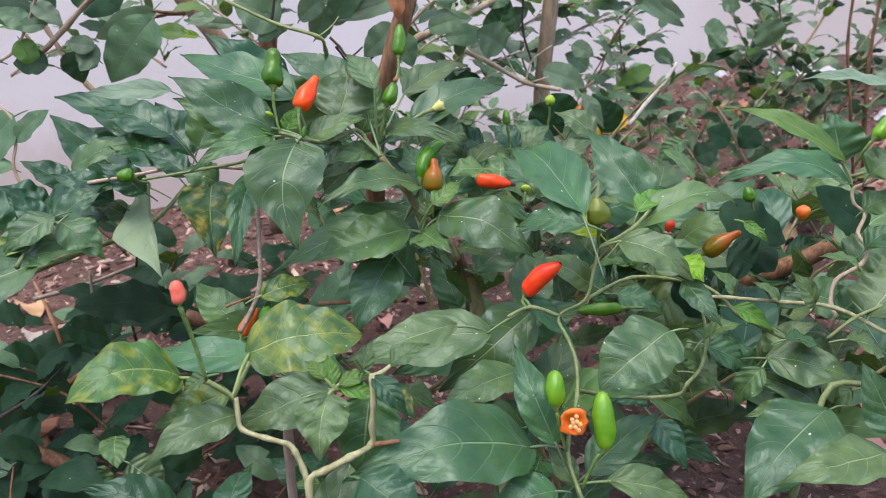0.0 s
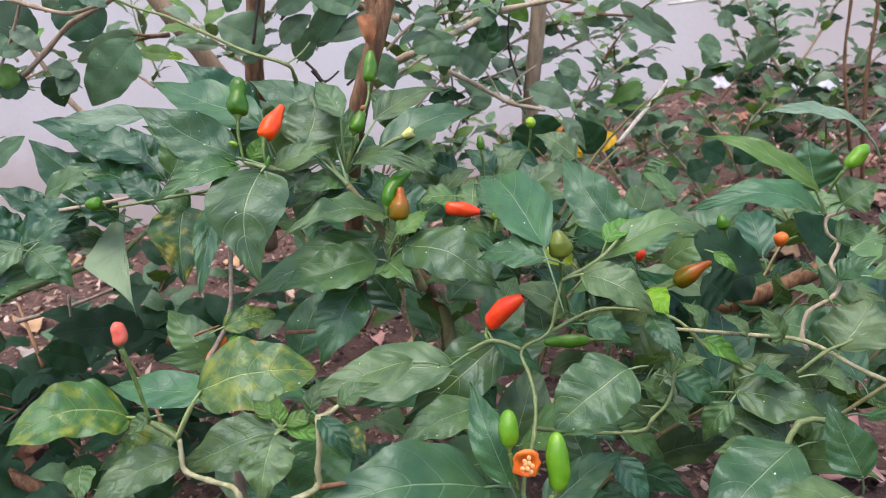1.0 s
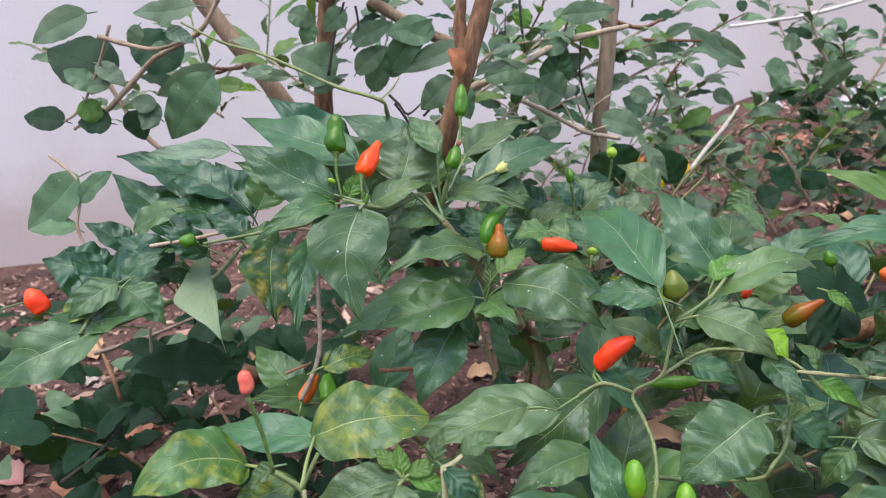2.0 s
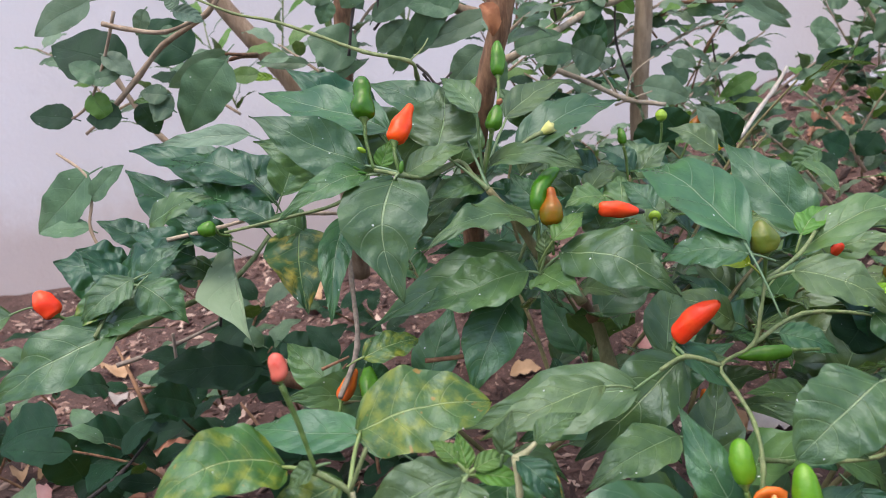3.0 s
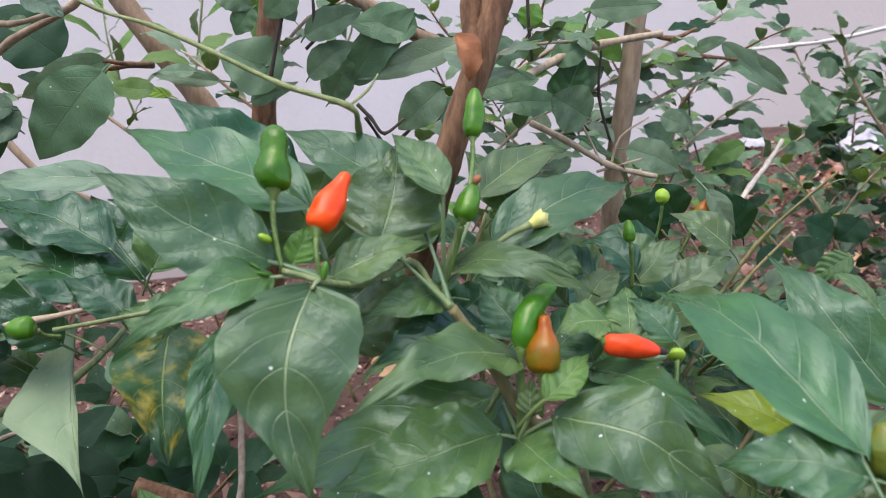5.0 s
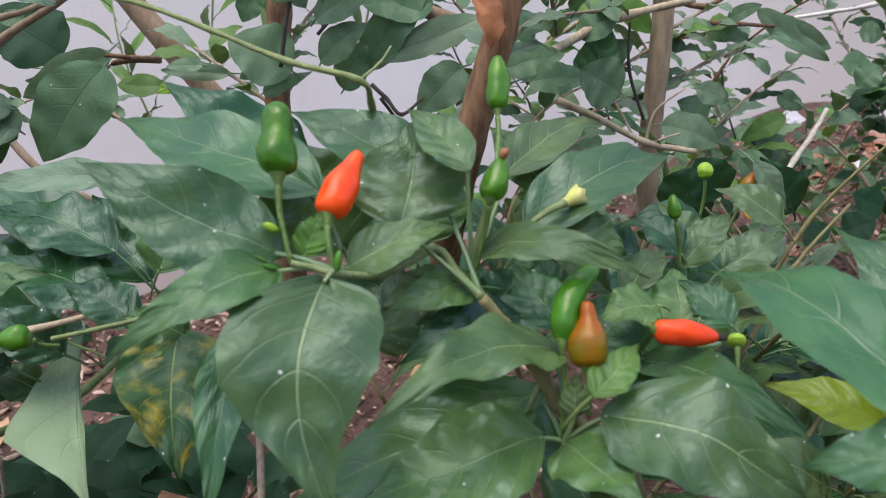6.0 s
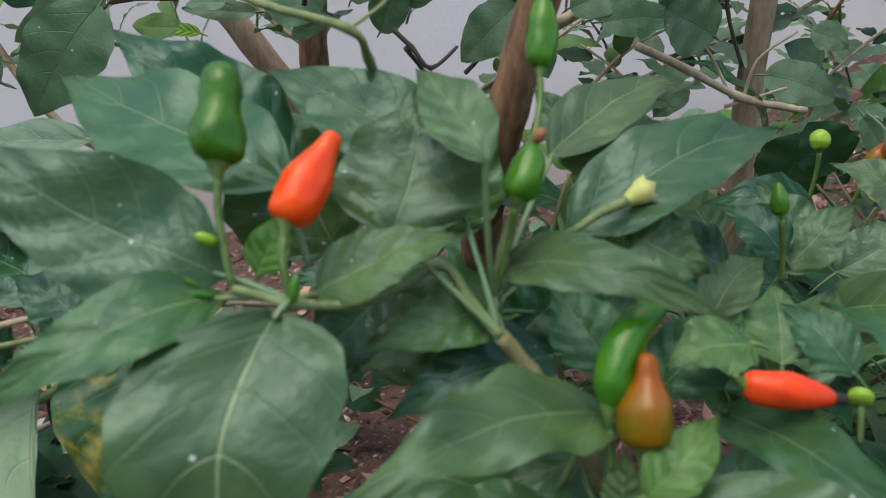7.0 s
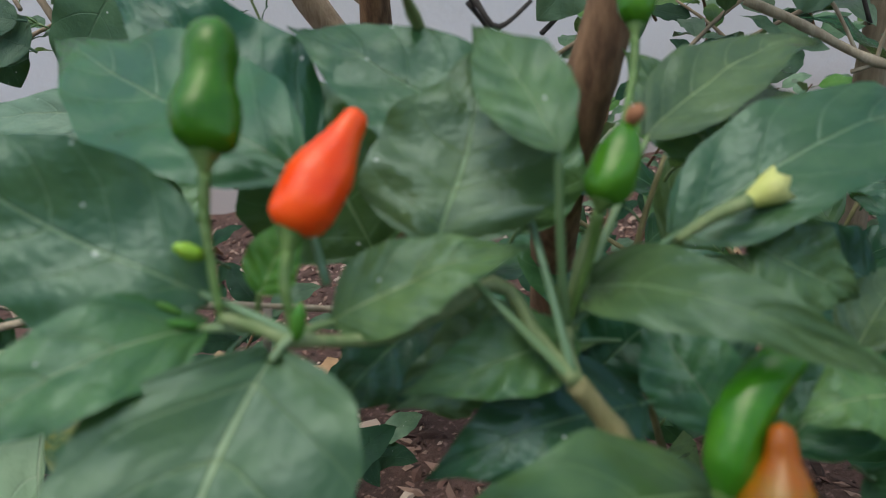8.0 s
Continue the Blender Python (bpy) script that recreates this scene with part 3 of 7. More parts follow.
build_litter()

# ---- plants ----
chili_plant = thing("chili_plant", "bushy chili plant bearing red, brown and green pods", "plant", "chili plants")
front_chili_plant = thing("chili_plant", "low chili plant with yellow-blotched leaves and a red pod", "plant", "chili plants")
right_chili_plant = thing("chili_plant", "glossy-leaved chili plant with green and orange pods", "plant", "chili plants")
shrub = thing("shrub", "taller woody shrub with rounded dull leaves before the wall", "shrub")

# chili_plant
leaf(chili_plant, (0.031, 0.565, 0.359), (0.004, 0.555, 0.355), 0.023, (-0.103, -0.485, 0.869), 0.1, 0.25, "mid", "chili", 0.06)
leaf(chili_plant, (0.044, 0.575, 0.347), (0.046, 0.600, 0.364), 0.025, (-0.133, -0.487, 0.863), 0.06, 0.25, "mid", "chili", 0.05)
leaf(chili_plant, (0.064, 0.570, 0.347), (0.046, 0.590, 0.361), 0.019, (-0.139, -0.455, 0.879), 0.06, 0.25, "blue", "chili", 0.05)
leaf(chili_plant, (0.023, 0.585, 0.358), (0.048, 0.620, 0.367), 0.020, (-0.119, -0.501, 0.858), 0.06, 0.25, "mid", "chili", 0.06)
leaf(chili_plant, (-0.008, 0.575, 0.355), (-0.013, 0.600, 0.372), 0.019, (-0.059, -0.506, 0.861), 0.06, 0.3, "blue", "chili", 0.05)
leaf(chili_plant, (-0.222, 0.620, 0.374), (-0.292, 0.645, 0.391), 0.036, (0.362, -0.563, 0.743), 0.08, 0.3, "dark", "chili", 0.06)
leaf(chili_plant, (-0.221, 0.600, 0.353), (-0.284, 0.620, 0.369), 0.034, (0.359, -0.538, 0.763), 0.08, 0.3, "dark", "chili", 0.06)
leaf(chili_plant, (-0.200, 0.585, 0.348), (-0.238, 0.600, 0.363), 0.025, (0.324, -0.542, 0.776), 0.08, 0.3, "dark", "chili", 0.06)
leaf(chili_plant, (-0.099, 0.512, 0.391), (-0.093, 0.462, 0.330), 0.053, (0.160, -0.675, 0.721), 0.1, 0.18, "deep", "drip", 0.02, node=(-0.096, 0.517, 0.393), bow=0.12)
leaf(chili_plant, (-0.116, 0.518, 0.393), (-0.162, 0.478, 0.378), 0.023, (0.234, -0.514, 0.826), 0.16, 0.25, "deep", "drip", 0.04, node=(-0.096, 0.517, 0.393))
leaf(chili_plant, (-0.117, 0.522, 0.398), (-0.185, 0.525, 0.433), 0.037, (0.312, -0.676, 0.668), 0.06, 0.12, "blue", "chili", 0.03, node=(-0.096, 0.517, 0.393))
leaf(chili_plant, (-0.106, 0.550, 0.415), (-0.200, 0.600, 0.439), 0.041, (0.200, -0.685, 0.701), 0.07, 0.2, "blue", "chili", 0.04, node=(-0.096, 0.535, 0.395))
leaf(chili_plant, (-0.062, 0.575, 0.413), (-0.126, 0.600, 0.440), 0.034, (0.083, -0.708, 0.701), 0.08, 0.18, "blue", "chili", 0.03, node=(-0.044, 0.535, 0.375))
leaf(chili_plant, (-0.048, 0.545, 0.422), (-0.072, 0.585, 0.441), 0.020, (0.016, -0.713, 0.701), 0.08, 0.2, "green", "chili", 0.03, node=(-0.047, 0.550, 0.379))
leaf(chili_plant, (-0.075, 0.548, 0.399), (-0.070, 0.585, 0.436), 0.044, (0.041, -0.696, 0.717), 0.05, 0.22, "green", "chili", 0.03, node=(-0.044, 0.535, 0.375))
leaf(chili_plant, (-0.093, 0.530, 0.389), (-0.054, 0.545, 0.401), 0.021, (0.042, -0.620, 0.783), 0.12, 0.2, "mid", "chili", 0.03, node=(-0.096, 0.517, 0.393))
leaf(chili_plant, (-0.045, 0.550, 0.377), (-0.080, 0.530, 0.372), 0.020, (0.019, -0.597, 0.802), 0.1, 0.2, "green", "chili", 0.04, node=(-0.047, 0.550, 0.379))
leaf(chili_plant, (-0.030, 0.600, 0.410), (0.021, 0.655, 0.425), 0.025, (-0.085, -0.706, 0.703), 0.08, 0.2, "mid", "chili", 0.04, node=(-0.047, 0.550, 0.379))
leaf(chili_plant, (-0.023, 0.575, 0.393), (0.052, 0.628, 0.412), 0.035, (-0.123, -0.680, 0.723), 0.1, 0.25, "blue", "chili", 0.06, node=(-0.047, 0.550, 0.379))
leaf(chili_plant, (-0.044, 0.560, 0.386), (0.016, 0.525, 0.385), 0.020, (-0.071, -0.573, 0.817), 0.2, 0.22, "green", "drip", 0.05, node=(-0.047, 0.550, 0.379))
leaf(chili_plant, (-0.011, 0.550, 0.356), (-0.030, 0.575, 0.376), 0.023, (-0.064, -0.651, 0.756), 0.05, 0.25, "blue", "chili", 0.04, node=(-0.015, 0.515, 0.325))
leaf(chili_plant, (-0.016, 0.530, 0.353), (-0.082, 0.475, 0.354), 0.027, (-0.007, -0.550, 0.835), 0.17, 0.22, "green", "drip", 0.09, node=(-0.015, 0.515, 0.325))
leaf(chili_plant, (-0.024, 0.515, 0.327), (-0.092, 0.500, 0.309), 0.041, (0.011, -0.548, 0.836), 0.12, 0.2, "green", "chili", 0.05, node=(-0.015, 0.515, 0.325))
leaf(chili_plant, (-0.015, 0.512, 0.325), (0.006, 0.472, 0.325), 0.026, (-0.098, -0.533, 0.840), 0.12, 0.25, "green", "chili", 0.06, node=(-0.015, 0.515, 0.325))
leaf(chili_plant, (-0.002, 0.505, 0.341), (0.061, 0.475, 0.321), 0.043, (-0.162, -0.513, 0.843), 0.12, 0.18, "deep", "chili", 0.05, node=(-0.015, 0.515, 0.325))
leaf(chili_plant, (0.025, 0.565, 0.335), (0.062, 0.485, 0.340), 0.022, (-0.177, -0.542, 0.822), 0.07, 0.25, "blue", "drip", 0.04)
leaf(chili_plant, (-0.021, 0.540, 0.332), (-0.129, 0.525, 0.288), 0.039, (0.039, -0.516, 0.855), 0.12, 0.2, "deep", "chili", 0.03, node=(-0.015, 0.515, 0.325))
leaf(chili_plant, (-0.012, 0.510, 0.338), (-0.011, 0.516, 0.353), 0.011, (-0.083, -0.577, 0.813), 0.05, 0.25, "mid", "chili", 0.03, node=(-0.015, 0.515, 0.325))
leaf(chili_plant, (0.117, 0.540, 0.315), (0.075, 0.560, 0.324), 0.023, (-0.234, -0.504, 0.831), 0.1, 0.2, "yellow", "chili", 0.03)
leaf(chili_plant, (-0.248, 0.630, 0.329), (-0.213, 0.545, 0.270), 0.034, (0.434, -0.480, 0.763), 0.03, 0.15, "pale", "lop", 0.02)
leaf(chili_plant, (-0.181, 0.585, 0.344), (-0.169, 0.535, 0.298), 0.045, (0.278, -0.545, 0.791), 0.08, 0.22, "spot", "chili", 0.05)
leaf(chili_plant, (-0.141, 0.555, 0.358), (-0.144, 0.495, 0.307), 0.022, (0.016, -0.564, 0.826), 0.06, 0.35, "blue", "chili", 0.04)
leaf(chili_plant, (-0.239, 0.660, 0.354), (-0.347, 0.690, 0.393), 0.042, (0.444, -0.607, 0.659), 0.08, 0.3, "dark", "chili", 0.06)
leaf(chili_plant, (-0.274, 0.645, 0.331), (-0.354, 0.690, 0.377), 0.047, (0.543, -0.591, 0.597), 0.05, 0.3, "dark", "chili", 0.05)
leaf(right_chili_plant, (0.084, 0.440, 0.356), (0.046, 0.460, 0.347), 0.026, (-0.225, -0.523, 0.822), 0.12, 0.2, "blue", "chili", 0.04)
leaf(right_chili_plant, (0.084, 0.445, 0.362), (0.047, 0.560, 0.376), 0.036, (-0.186, -0.428, 0.885), 0.08, 0.4, "blue", "chili", 0.05)
leaf(right_chili_plant, (0.149, 0.525, 0.337), (0.112, 0.590, 0.385), 0.036, (-0.245, -0.592, 0.768), 0.1, 0.3, "blue", "chili", 0.05)
pepper(chili_plant, (-0.099, 0.527, 0.410), (-0.090, 0.545, 0.431), 0.0069, "scarlet", [(-0.096, 0.517, 0.392), (-0.098, 0.520, 0.402)], 0.03)
pepper(chili_plant, (-0.116, 0.530, 0.425), (-0.115, 0.545, 0.449), 0.0073, "bumpy", [(-0.111, 0.517, 0.396), (-0.115, 0.524, 0.412)], -0.05)
pepper(chili_plant, (-0.034, 0.600, 0.438), (-0.033, 0.612, 0.461), 0.0052, "green", [(-0.036, 0.575, 0.419), (-0.034, 0.592, 0.428)], 0.0)
pepper(chili_plant, (-0.040, 0.548, 0.410), (-0.035, 0.558, 0.424), 0.0053, "green", [(-0.047, 0.550, 0.379), (-0.042, 0.550, 0.397)], 0.02)
pepper(chili_plant, (-0.007, 0.513, 0.355), (-0.007, 0.524, 0.377), 0.0073, "brown", [(-0.007, 0.510, 0.338), (-0.007, 0.511, 0.347)], 0.03)
pepper(chili_plant, (-0.016, 0.518, 0.363), (0.001, 0.540, 0.384), 0.0056, "curl", [(-0.016, 0.515, 0.325), (-0.015, 0.515, 0.347)], -0.14)
pepper(chili_plant, (0.024, 0.546, 0.356), (0.050, 0.546, 0.352), 0.0053, "red", [(0.029, 0.560, 0.359), (0.023, 0.550, 0.356)], 0.0)
pepper(chili_plant, (0.102, 0.735, 0.378), (0.102, 0.738, 0.388), 0.0050, "lime", [(0.100, 0.735, 0.353), (0.102, 0.735, 0.367)], 0.0)
pepper(chili_plant, (0.127, 0.740, 0.366), (0.137, 0.745, 0.383), 0.0046, "brown", [(0.118, 0.735, 0.343), (0.124, 0.738, 0.356)], 0.05)
pepper(chili_plant, (0.052, 0.620, 0.382), (0.051, 0.625, 0.393), 0.0033, "green", [(0.055, 0.620, 0.356), (0.054, 0.620, 0.371)], 0.0)
stem(chili_plant, [(-0.111, 0.517, 0.396), (-0.103, 0.517, 0.394), (-0.096, 0.517, 0.392), (-0.081, 0.530, 0.387), (-0.062, 0.545, 0.392)], 0.0012, 0.0015, "green_stem")
stem(chili_plant, [(-0.081, 0.530, 0.387), (-0.062, 0.545, 0.392), (-0.052, 0.540, 0.382), (-0.044, 0.535, 0.375)], 0.0014, 0.0018, "green_stem")
stem(chili_plant, [(-0.035, 0.575, 0.419), (-0.044, 0.555, 0.393), (-0.047, 0.550, 0.379), (-0.044, 0.535, 0.375)], 0.0013, 0.0018, "green_stem")
stem(chili_plant, [(-0.044, 0.535, 0.375), (-0.036, 0.535, 0.364), (-0.027, 0.530, 0.353), (-0.014, 0.530, 0.332), (0.002, 0.520, 0.316), (0.009, 0.510, 0.306)], 0.0023, 0.0036, "woody")
stem(chili_plant, [(-0.016, 0.515, 0.325), (-0.005, 0.515, 0.322), (0.005, 0.515, 0.315)], 0.0016, 0.002, "green_stem")
stem(chili_plant, [(-0.033, 0.530, 0.317), (-0.024, 0.530, 0.337), (-0.017, 0.530, 0.351)], 0.001, 0.0012, "green_stem")
leaf(chili_plant, (0.131, 0.750, 0.358), (0.155, 0.745, 0.348), 0.018, (-0.241, -0.640, 0.730), 0.06, 0.15, "amber", "round", 0.03)
leaf(chili_plant, (0.134, 0.742, 0.386), (0.157, 0.740, 0.354), 0.016, (-0.251, -0.648, 0.719), 0.06, 0.2, "shrub2", "chili", 0.03)
stem(shrub, [(-0.010, 0.655, 0.540), (-0.021, 0.645, 0.503), (-0.030, 0.640, 0.472), (-0.039, 0.640, 0.443), (-0.046, 0.640, 0.419), (-0.053, 0.645, 0.392), (-0.059, 0.660, 0.362), (-0.062, 0.680, 0.315), (-0.064, 0.700, 0.225)], 0.0072, 0.0092, "bark")
stem(shrub, [(-0.033, 0.650, 0.528), (-0.035, 0.645, 0.500), (-0.033, 0.640, 0.481), (-0.030, 0.640, 0.469)], 0.0045, 0.0055, "bark")
stem(shrub, [(0.298, 1.000, 0.388), (0.280, 0.985, 0.367), (0.257, 0.965, 0.347), (0.226, 0.930, 0.322)], 0.0022, 0.0026, "bleached")
stem(shrub, [(-0.250, 0.630, 0.509), (-0.216, 0.620, 0.494), (-0.187, 0.610, 0.487), (-0.157, 0.600, 0.476), (-0.122, 0.590, 0.462), (-0.091, 0.580, 0.454), (-0.088, 0.590, 0.444), (-0.088, 0.610, 0.427)], 0.0009, 0.0015, "greenwood")
stem(shrub, [(-0.091, 0.580, 0.454), (-0.084, 0.600, 0.460), (-0.081, 0.620, 0.466)], 0.0007, 0.0005, "greenwood")
leaf(chili_plant, (-0.067, 0.619, 0.375), (-0.053, 0.638, 0.416), 0.025, (0.345, -0.822, 0.453), 0.05, 0.25, "green", "chili", 0.045)
leaf(chili_plant, (-0.109, 0.530, 0.395), (-0.101, 0.540, 0.410), 0.013, (0.067, -0.846, 0.528), 0.05, 0.2, "light", "chili", 0.045)
leaf(chili_plant, (-0.007, 0.502, 0.350), (0.013, 0.523, 0.360), 0.015, (0.057, -0.473, 0.879), 0.1, 0.2, "light", "chili", 0.045, node=(-0.016, 0.515, 0.330))
leaf(chili_plant, (0.005, 0.570, 0.338), (0.035, 0.591, 0.360), 0.028, (-0.073, -0.488, 0.870), 0.1, 0.2, "blue", "chili", 0.045)
leaf(chili_plant, (-0.233, 0.660, 0.404), (-0.309, 0.660, 0.400), 0.022, (0.260, -0.633, 0.729), 0.08, 0.15, "pale2", "chili", 0.045)
leaf(chili_plant, (-0.208, 0.625, 0.357), (-0.244, 0.654, 0.394), 0.046, (0.189, -0.644, 0.741), 0.05, 0.3, "dark", "chili", 0.045)
leaf(chili_plant, (-0.199, 0.615, 0.364), (-0.185, 0.641, 0.404), 0.034, (0.183, -0.848, 0.497), 0.05, 0.3, "green", "chili", 0.045)
leaf(chili_plant, (-0.238, 0.590, 0.339), (-0.304, 0.594, 0.328), 0.019, (-0.198, -0.424, 0.884), 0.15, 0.25, "mid", "chili", 0.045)
leaf(chili_plant, (-0.283, 0.532, 0.331), (-0.314, 0.510, 0.308), 0.025, (-0.015, -0.770, 0.637), 0.1, 0.25, "deep", "chili", 0.045)
leaf(chili_plant, (-0.301, 0.553, 0.317), (-0.326, 0.552, 0.342), 0.023, (0.590, -0.526, 0.613), 0.05, 0.25, "dark", "chili", 0.045)
leaf(chili_plant, (-0.297, 0.554, 0.319), (-0.260, 0.573, 0.341), 0.026, (-0.077, -0.698, 0.712), 0.1, 0.25, "blue", "chili", 0.045)
leaf(chili_plant, (-0.313, 0.570, 0.312), (-0.340, 0.569, 0.344), 0.030, (0.684, -0.459, 0.567), 0.1, 0.25, "dark", "chili", 0.045)
leaf(chili_plant, (-0.287, 0.541, 0.322), (-0.316, 0.520, 0.289), 0.029, (0.078, -0.899, 0.430), 0.1, 0.25, "deep", "chili", 0.045)
leaf(chili_plant, (-0.283, 0.542, 0.323), (-0.251, 0.533, 0.297), 0.031, (0.264, -0.485, 0.834), 0.1, 0.25, "deep", "chili", 0.045)
leaf(chili_plant, (-0.299, 0.605, 0.349), (-0.249, 0.607, 0.367), 0.028, (-0.257, -0.660, 0.706), 0.1, 0.25, "green", "chili", 0.045)
leaf(chili_plant, (-0.036, 0.513, 0.307), (-0.061, 0.480, 0.261), 0.036, (-0.042, -0.801, 0.597), 0.05, 0.25, "blue", "chili", 0.045)
leaf(chili_plant, (-0.123, 0.516, 0.246), (-0.127, 0.518, 0.277), 0.022, (0.372, -0.927, 0.035), 0.05, 0.3, "dark", "chili", 0.045)
leaf(chili_plant, (-0.121, 0.470, 0.296), (-0.091, 0.490, 0.297), 0.020, (0.133, -0.601, 0.788), 0.16, 0.2, "yellowed", "blunt", 0.05)
leaf(chili_plant, (0.091, 0.626, 0.320), (0.039, 0.625, 0.328), 0.022, (0.170, -0.461, 0.871), 0.1, 0.25, "green", "chili", 0.045)
leaf(chili_plant, (0.059, 0.613, 0.315), (0.084, 0.644, 0.345), 0.029, (-0.053, -0.575, 0.816), 0.1, 0.25, "green", "chili", 0.045)
leaf(chili_plant, (0.063, 0.644, 0.357), (0.039, 0.662, 0.373), 0.023, (0.055, -0.604, 0.795), 0.1, 0.25, "dark", "chili", 0.045)
leaf(chili_plant, (0.063, 0.644, 0.351), (0.093, 0.661, 0.374), 0.023, (-0.176, -0.646, 0.743), 0.1, 0.25, "green", "chili", 0.045)
leaf(chili_plant, (0.084, 0.686, 0.345), (0.065, 0.704, 0.370), 0.026, (0.030, -0.792, 0.610), 0.1, 0.25, "green", "chili", 0.045)
leaf(chili_plant, (0.142, 0.711, 0.354), (0.105, 0.728, 0.373), 0.028, (-0.004, -0.711, 0.703), 0.1, 0.25, "mid", "chili", 0.045)
leaf(chili_plant, (0.097, 0.678, 0.337), (0.137, 0.694, 0.353), 0.027, (-0.064, -0.561, 0.825), 0.1, 0.25, "green", "chili", 0.045)
leaf(chili_plant, (0.020, 0.617, 0.347), (-0.010, 0.631, 0.364), 0.019, (0.001, -0.647, 0.762), 0.1, 0.25, "green", "chili", 0.045)
leaf(chili_plant, (0.173, 0.768, 0.348), (0.148, 0.769, 0.385), 0.031, (0.085, -0.995, 0.058), 0.1, 0.25, "shrubdark_shaded", "chili", 0.045)
stem(chili_plant, [(-0.273, 0.572, 0.346), (-0.243, 0.576, 0.350), (-0.207, 0.593, 0.353), (-0.165, 0.610, 0.348), (-0.127, 0.626, 0.340)], 0.0015, 0.0011, "straw")
stem(chili_plant, [(-0.092, 0.519, 0.268), (-0.061, 0.519, 0.270), (-0.035, 0.528, 0.266)], 0.0017, 0.0014, "dry")
stem(chili_plant, [(-0.146, 0.499, 0.255), (-0.140, 0.540, 0.272), (-0.148, 0.583, 0.304), (-0.152, 0.611, 0.347)], 0.0019, 0.0015, "grey")
stem(chili_plant, [(-0.160, 0.516, 0.267), (-0.143, 0.525, 0.271)], 0.0012, 0.0008, "dry")
stem(chili_plant, [(-0.227, 0.562, 0.351), (-0.185, 0.574, 0.356), (-0.147, 0.562, 0.366), (-0.122, 0.540, 0.384)], 0.0011, 0.0012, "green_stem")
stem(chili_plant, [(-0.334, 0.534, 0.276), (-0.306, 0.586, 0.280), (-0.259, 0.639, 0.289), (-0.239, 0.691, 0.311)], 0.0028, 0.002, "green_stem")
stem(chili_plant, [(-0.407, 0.700, 0.192), (-0.364, 0.720, 0.199), (-0.322, 0.750, 0.209)], 0.0024, 0.0018, "grey")
pepper(chili_plant, (-0.226, 0.546, 0.358), (-0.238, 0.544, 0.359), 0.0054, "green", [(-0.221, 0.557, 0.350), (-0.226, 0.551, 0.353)], 0.0)
pepper(chili_plant, (0.062, 0.557, 0.343), (0.063, 0.562, 0.346), 0.004, "lime", [(0.060, 0.549, 0.335), (0.061, 0.553, 0.339)], 0.0)
pepper(chili_plant, (-0.127, 0.499, 0.253), (-0.130, 0.518, 0.267), 0.0064, "green", [(-0.126, 0.490, 0.243), (-0.127, 0.495, 0.248)], 0.0)
pepper(chili_plant, (-0.149, 0.511, 0.246), (-0.139, 0.525, 0.262), 0.0054, "orange", [(-0.151, 0.505, 0.235), (-0.149, 0.506, 0.242)], 0.0)
leaf(chili_plant, (-0.118, 0.587, 0.409), (-0.181, 0.603, 0.454), 0.039, (0.121, -0.629, 0.768), 0.08, 0.2, "dark", "chili", 0.045)
leaf(chili_plant, (-0.010, 0.612, 0.400), (-0.037, 0.629, 0.428), 0.022, (-0.080, -0.721, 0.689), 0.08, 0.2, "green", "chili", 0.045)
leaf(chili_plant, (-0.159, 0.581, 0.383), (-0.202, 0.577, 0.410), 0.027, (0.346, -0.730, 0.589), 0.08, 0.2, "green", "chili", 0.045)
leaf(chili_plant, (-0.042, 0.573, 0.353), (-0.020, 0.588, 0.369), 0.024, (0.156, -0.697, 0.700), 0.08, 0.2, "dark", "chili", 0.045)
leaf(chili_plant, (-0.092, 0.582, 0.336), (-0.063, 0.586, 0.360), 0.027, (-0.286, -0.899, 0.330), 0.08, 0.2, "green", "chili", 0.045)
leaf(chili_plant, (0.036, 0.614, 0.317), (0.023, 0.629, 0.344), 0.026, (-0.080, -0.830, 0.553), 0.08, 0.2, "green", "chili", 0.045)
leaf(chili_plant, (0.032, 0.609, 0.366), (0.004, 0.620, 0.374), 0.022, (-0.257, -0.639, 0.725), 0.12, 0.2, "dark", "chili", 0.045)
leaf(chili_plant, (-0.177, 0.584, 0.342), (-0.205, 0.582, 0.353), 0.031, (0.245, -0.681, 0.690), 0.12, 0.2, "green", "chili", 0.045)
pepper(chili_plant, (-0.330, 0.514, 0.315), (-0.341, 0.516, 0.332), 0.0075, "red", [(-0.320, 0.522, 0.312), (-0.325, 0.517, 0.312)], 0.0)
leaf(chili_plant, (-0.103, 0.586, 0.381), (-0.132, 0.603, 0.431), 0.057, (0.116, -0.816, 0.566), 0.06, 0.2, "green", "chili", 0.045)
leaf(chili_plant, (-0.048, 0.559, 0.371), (-0.091, 0.549, 0.354), 0.027, (-0.078, -0.761, 0.644), 0.12, 0.2, "green", "chili", 0.045)
leaf(chili_plant, (-0.030, 0.550, 0.361), (-0.077, 0.530, 0.350), 0.028, (0.118, -0.677, 0.726), 0.14, 0.2, "dark", "chili", 0.045)
leaf(chili_plant, (-0.292, 0.514, 0.303), (-0.369, 0.481, 0.268), 0.045, (-0.162, -0.726, 0.668), 0.12, 0.25, "deep", "chili", 0.045)
leaf(chili_plant, (-0.294, 0.535, 0.326), (-0.322, 0.508, 0.303), 0.023, (0.260, -0.744, 0.615), 0.12, 0.25, "yellowed", "chili", 0.045)
leaf(chili_plant, (-0.314, 0.521, 0.296), (-0.258, 0.533, 0.307), 0.025, (-0.197, -0.552, 0.811), 0.15, 0.25, "deep", "chili", 0.045)
